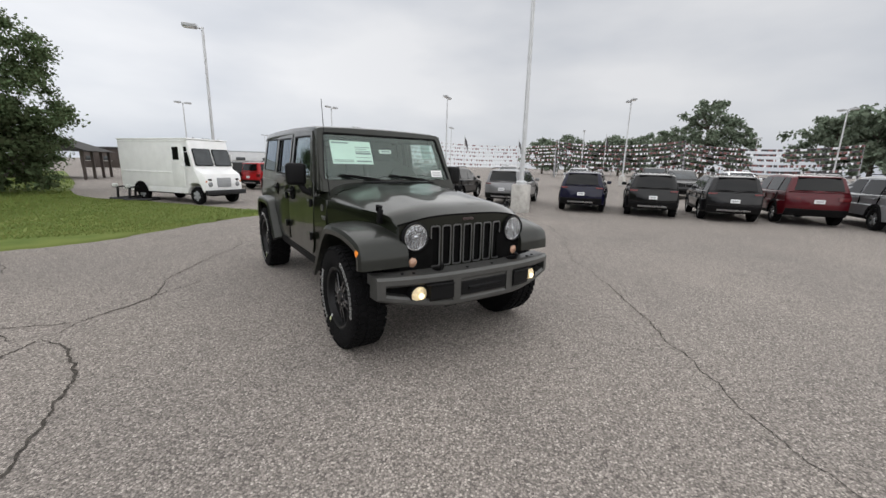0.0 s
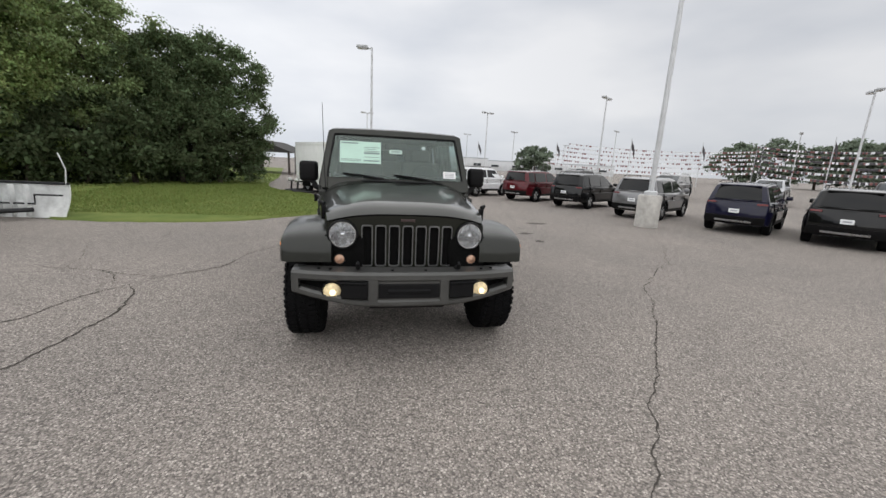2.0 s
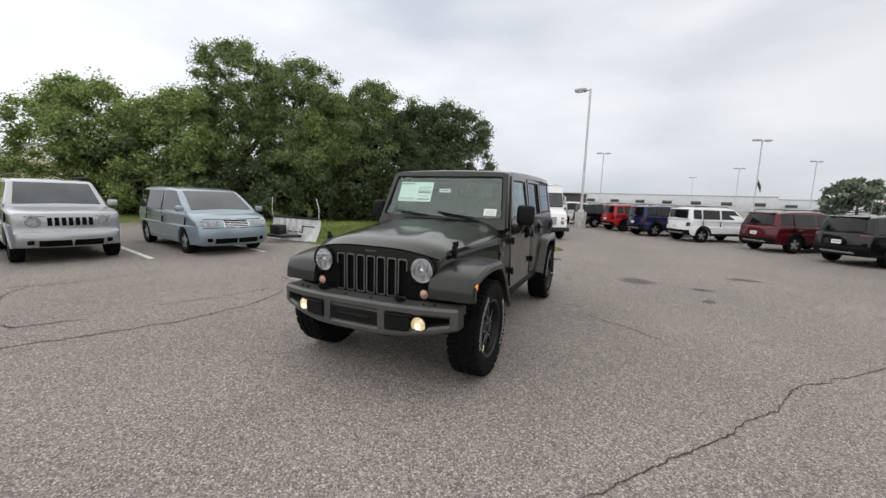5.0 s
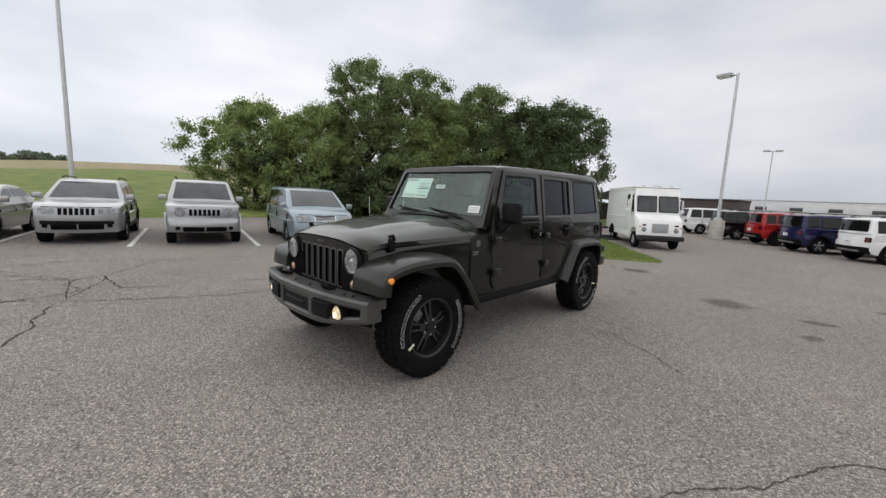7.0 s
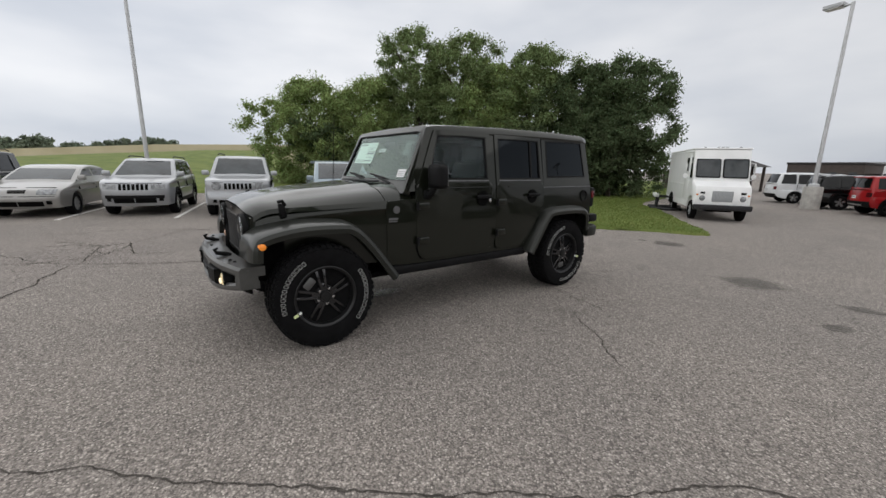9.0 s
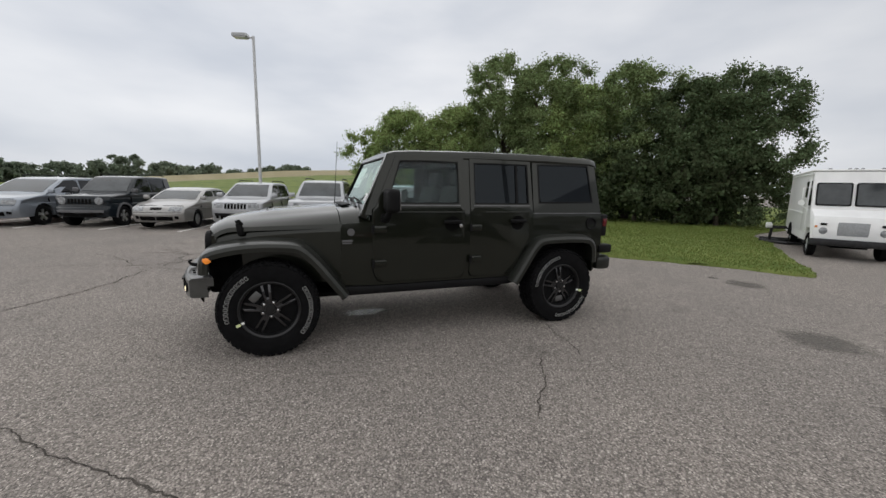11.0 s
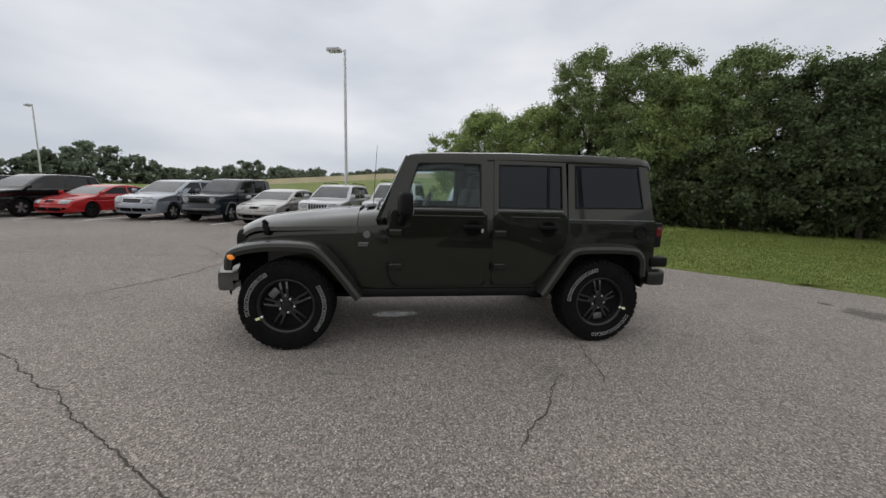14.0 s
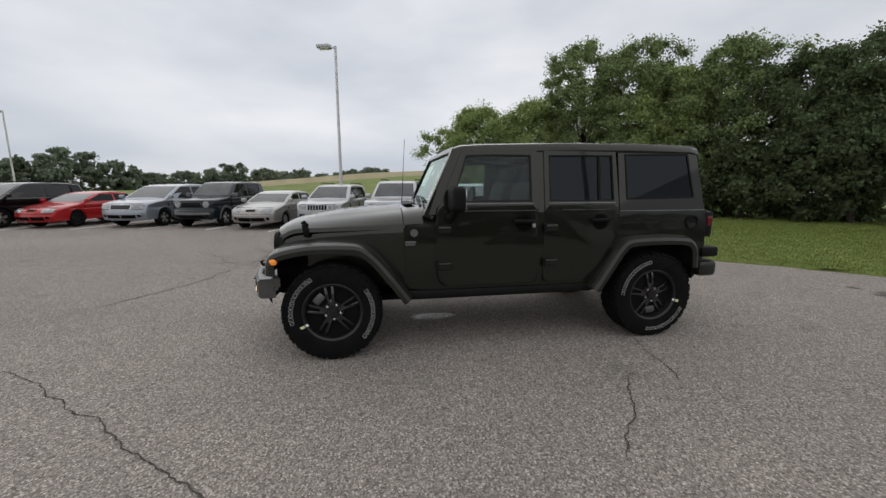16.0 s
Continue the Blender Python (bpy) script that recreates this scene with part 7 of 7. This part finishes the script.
bumper = part("front_bumper", box(1.1, 0.10, 0.12, pose(0, -0.56, 0.60), 0.02), M_TRIM, jeep, "bronze-grey steel bumper with black inserts")
XS = [x for x in np.linspace(-0.815, 0.815, 31)]
beam(lambda x: 0.668 - 0.01 * (abs(x) / 0.79) ** 2, 0.070, 0.17, XS)
beam(lambda x: 0.480 + 0.075 * max(0, (abs(x) - 0.30) / 0.49) ** 1.3, 0.056, 0.13, XS)
for s in (-1, 1):
    beam(lambda x: 0.604, 0.14, 0.12, [s * x for x in np.linspace(0.765, 0.817, 4)], name="bumper_end")
    beam(lambda x: 0.57, 0.19, 0.10, [s * x for x in np.linspace(0.222, 0.288, 3)], name="bumper_upright")
    # black box beside the fog lamp
    beam(lambda x: 0.572, 0.125, 0.06, [s * x for x in np.linspace(0.292, 0.470, 6)], M_TRIM, "insert_box", front_out=0.018)
    beam(lambda x: 0.630, 0.012, 0.05, [s * x for x in np.linspace(0.292, 0.500, 6)], M_TRIM, "insert_brow", front_out=0.026)
    beam(lambda x: 0.57, 0.18, 0.01, [s * x for x in np.linspace(0.26, 0.765, 10)], M_UNDER, "insert_back", front_out=-0.09)
    fog = part("fog_lamp", lathe([(0.070, 0.06), (0.072, 0.0), (0.066, -0.008), (0.060, 0.0)], 24, "y", pose(s * 0.535, bow(0.535) + 0.02, 0.558), caps=False), M_TRIM, bumper)
    part("lit_lens", lathe([(0.062, 0.004), (0.046, -0.012), (0.0, -0.020)], 24, "y", pose(s * 0.535, bow(0.535) + 0.02, 0.558)), J_FOG, fog)
    part("bulb", lathe([(0.02, -0.012), (0.022, -0.022), (0.0, -0.028)], 14, "y", pose(s * 0.535 + 0.006, bow(0.535) + 0.018, 0.554)), J_BULB, fog)
    bm = bmesh.new()
    tube([(s * 0.36, -0.56, 0.70), (s * 0.36, -0.60, 0.715), (s * 0.36, -0.655, 0.73), (s * 0.36, -0.67, 0.755), (s * 0.36, -0.645, 0.765)], [0.018, 0.018, 0.016, 0.013, 0.009], 8, bm)
    part("tow_hook", bm, M_TRIM, bumper)
    for x in (0.12, 0.55, 0.63):
        part("bolt", lathe([(0.012, 0), (0.012, 0.008), (0, 0.01)], 8, "z", pose(s * x, bow(x) + 0.07, 0.702)), M_TRIM, bumper)
beam(lambda x: 0.570, 0.19, 0.06, [x for x in np.linspace(-0.225, 0.225, 7)], J_BUMPER, "centre_panel", front_out=-0.012)
beam(lambda x: 0.568, 0.128, 0.02, [x for x in np.linspace(-0.216, 0.216, 7)], M_TRIM, "centre_insert", front_out=-0.004)
beam(lambda x: 0.568, 0.03, 0.02, [x for x in np.linspace(-0.15, 0.15, 5)], M_TRIM, "centre_rib", front_out=0.006)
part("skid_plate", box(0.56, 0.03, 0.09, pose(0, -0.60, 0.445, 30), 0.01), M_TRIM, bumper)

# rear bumper, tail lamps, spare wheel
rb = part("rear_bumper", box(1.60, 0.16, 0.17, pose(0, 3.625, 0.62), 0.035), J_BRONZE, jeep)
for s in (-1, 1):
    part("bumper_end", box(0.12, 0.20, 0.15, pose(s * 0.80, 3.56, 0.63), 0.035), J_BRONZE, rb)
    part("bumper_cap", box(0.13, 0.19, 0.10, pose(s * 0.76, 3.60, 0.79), 0.02), M_TRIM, rb)
    tl = part("tail_lamp", box(0.13, 0.085, 0.25, pose(s * 0.735, 3.575, 1.06), 0.02), M_TRIM, jeep)
    part("red_lens", box(0.10, 0.06, 0.13, pose(s * 0.742, 3.595, 1.10), 0.015), M_RED, tl)
    part("side_lens", box(0.012, 0.055, 0.09, pose(s * 0.80, 3.578, 1.095), 0.004), M_RED, tl)


def jeep_wheel(name, sign):
    """Big all-terrain wheel; outside towards +x, tread blocks, white bars for lettering, five forked spokes."""
    R, w = 0.405, 0.128
    t = part(name, lathe([(0.235, -w * 0.9), (0.30, -w), (0.36, -w), (0.388, -w * 0.92), (R - 0.012, -w * 0.78), (R - 0.012, w * 0.78), (0.388, w * 0.92), (0.36, w), (0.30, w), (0.255, w * 0.95), (0.238, w * 0.86), (0.235, w * 0.5)], 64, "x"), M_TYRE)
    bm2 = bmesh.new()
    for k in range(52):
        a = 360 * k / 52
        for x, dx, da in ((-0.072, 0.046, 0), (0.0, 0.05, 3.4), (0.072, 0.046, 0)):
            box(dx, 0.036, 0.026, pose(0, 0, 0, a + da) @ pose(x, 0, R - 0.012, 0, 0, 12 if x else -20), bm=bm2)
        for sx in (-1, 1):
            box(0.026, 0.026, 0.038, pose(0, 0, 0, a + (0 if k % 2 else 1.5)) @ pose(sx * 0.108, 0, 0.382, 0, sx * 42), bm=bm2)
    part("tread", bm2, M_TYRE, t)
    for start, count in ((22, 13), (222, 13)):
        for k in range(count):
            a = start + k * 6.0
            lm = pose(0, 0, 0, a) @ pose(w * 1.0 + 0.0005, 0, 0.327, 0, 0, 0)
            bm3 = bmesh.new()
            o = rounded(0.023 if (k * 7 + start) % 3 else 0.029, 0.034, 0.008, 2)
            inn = rounded(0.017 if (k * 7 + start) % 3 else 0.023, 0.028, 0.006, 2)
            f_m = lm @ Matrix(((0, 0, 1, 0), (1, 0, 0, 0), (0, 1, 0, 0), (0, 0, 0, 1)))
            rw = [[bm3.verts.new(f_m @ Vector((p, q, h))) for p, q in poly] for poly, h in ((o, 0.003), (inn, 0.003), (inn, -0.003), (o, -0.003))]
            for c, d in zip(rw, rw[1:] + rw[:1]):
                for i in range(len(c)):
                    bm3.faces.new((c[i], c[(i + 1) % len(c)], d[(i + 1) % len(d)], d[i]))
            part("raised_letter", bm3, J_LETTER, t)
    rim = part("rim", lathe([(0.236, -0.05), (0.242, w * 0.80), (0.250, w * 0.88), (0.240, w * 0.92), (0.224, w * 0.84), (0.216, w * 0.30), (0.20, 0.0), (0.12, -0.02), (0, -0.02)], 48, "x"), M_DARKALLOY, t)
    part("brake_disc", lathe([(0.165, 0.03), (0.165, 0.042), (0.06, 0.044), (0, 0.044)], 32, "x"), M_DARKALLOY, rim)
    part("brake_caliper", box(0.05, 0.10, 0.07, pose(0, 0, 0, 38) @ pose(0.045, 0, 0.155), 0.015), J_RIM, rim)
    for k in range(5):
        for da in (-1, 1):
            b4 = slab([(0.006 * da, 0.05), (0.030 * da, 0.05), (0.033 * da, 0.13), (0.046 * da, 0.236), (0.020 * da, 0.236), (0.013 * da, 0.13)], 0.024, pose(0, 0, 0, 72 * k) @ pose(w * 0.56, 0, 0, 90, 0, 90) @ pose(0, 0, 0, -6, 0, 0), 0.006)
            part("spoke", b4, J_SPOKE, rim)
        web = slab([(-0.032, 0.045), (0.032, 0.045), (0.026, 0.105), (-0.026, 0.105)], 0.022, pose(0, 0, 0, 72 * k) @ pose(w * 0.55, 0, 0, 90, 0, 90) @ pose(0, 0, 0, -6, 0, 0), 0.005)
        part("spoke_root", web, J_SPOKE, rim)
        nut = lathe([(0.011, w * 0.45), (0.011, w * 0.72), (0, w * 0.74)], 8, "x", pose(0, 0, 0, 72 * k + 36) @ pose(0, 0, 0.063))
        part("wheel_nut", nut, M_CHROME, rim)
    part("hub_cap", lathe([(0.088, w * 0.2), (0.082, w * 0.62), (0.042, w * 0.66), (0.038, w * 0.78), (0, w * 0.8)], 28, "x"), M_DARKALLOY, rim)
    part("paper_tag", box(0.003, 0.019, 0.022, pose(0, 0, 0, 106) @ pose(w * 0.93, 0, 0.226), 0), J_WHITE, rim)
    part("paper_tag", box(0.003, 0.022, 0.036, pose(0, 0, 0, 106) @ pose(w * 0.985, 0, 0.262), 0), J_TAG, rim, "pale yellow-green paper tag")
    return t


w0 = jeep_wheel("wheel", 1)
w0.matrix_basis = pose(0.782, 0, 0.405, 8)
w0.parent = jeep
for s, y, spin in ((1, 2.947, 150), (-1, 0, 40), (-1, 2.947, 75)):
    c = copy_thing(w0, pose(s * 0.782, y, 0.405, 0, 0, 0 if s > 0 else 180) @ pose(0, 0, 0, spin))
    c.parent = jeep
sp = copy_thing(w0, pose(-0.06, 3.70, 0.98, 0, 0, 90))
sp.parent = jeep
sp.name = "spare_wheel"

# underneath; the first three boxes are added to block light below the car
part("floor_light_block", box(1.42, 2.9, 0.05, pose(0, 1.75, 0.455), 0.02), M_UNDER, jeep)
part("skid_light_block", box(0.70, 1.4, 0.10, pose(0, 1.55, 0.41), 0.03), M_UNDER, jeep)
part("tank_light_block", box(0.45, 0.9, 0.12, pose(-0.4, 2.1, 0.42), 0.04), M_UNDER, jeep)
part("frame_rail", box(0.62, 3.6, 0.10, pose(0, 1.5, 0.40), 0.02), M_UNDER, jeep)
for y in (0.0, 2.947):
    part("axle", lathe([(0.045, -0.66), (0.045, -0.2), (0.13, -0.08), (0.13, 0.08), (0.045, 0.2), (0.045, 0.66)], 14, "x", pose(0, y, 0.39)), M_UNDER, jeep)
bm = bmesh.new()
tube([(0.2, 0.5, 0.40), (0.35, 1.3, 0.38), (0.35, 2.4, 0.42), (0.45, 3.3, 0.45)], 0.035, 8, bm)
part("exhaust", bm, J_GREYMETAL, jeep)
for s in (-1, 1):
    bm = lathe([(0.05, 0.0), (0.05, 0.28)], 10, "z", pose(s * 0.45, 0.05, 0.42))
    part("spring", bm, M_UNDER, jeep)
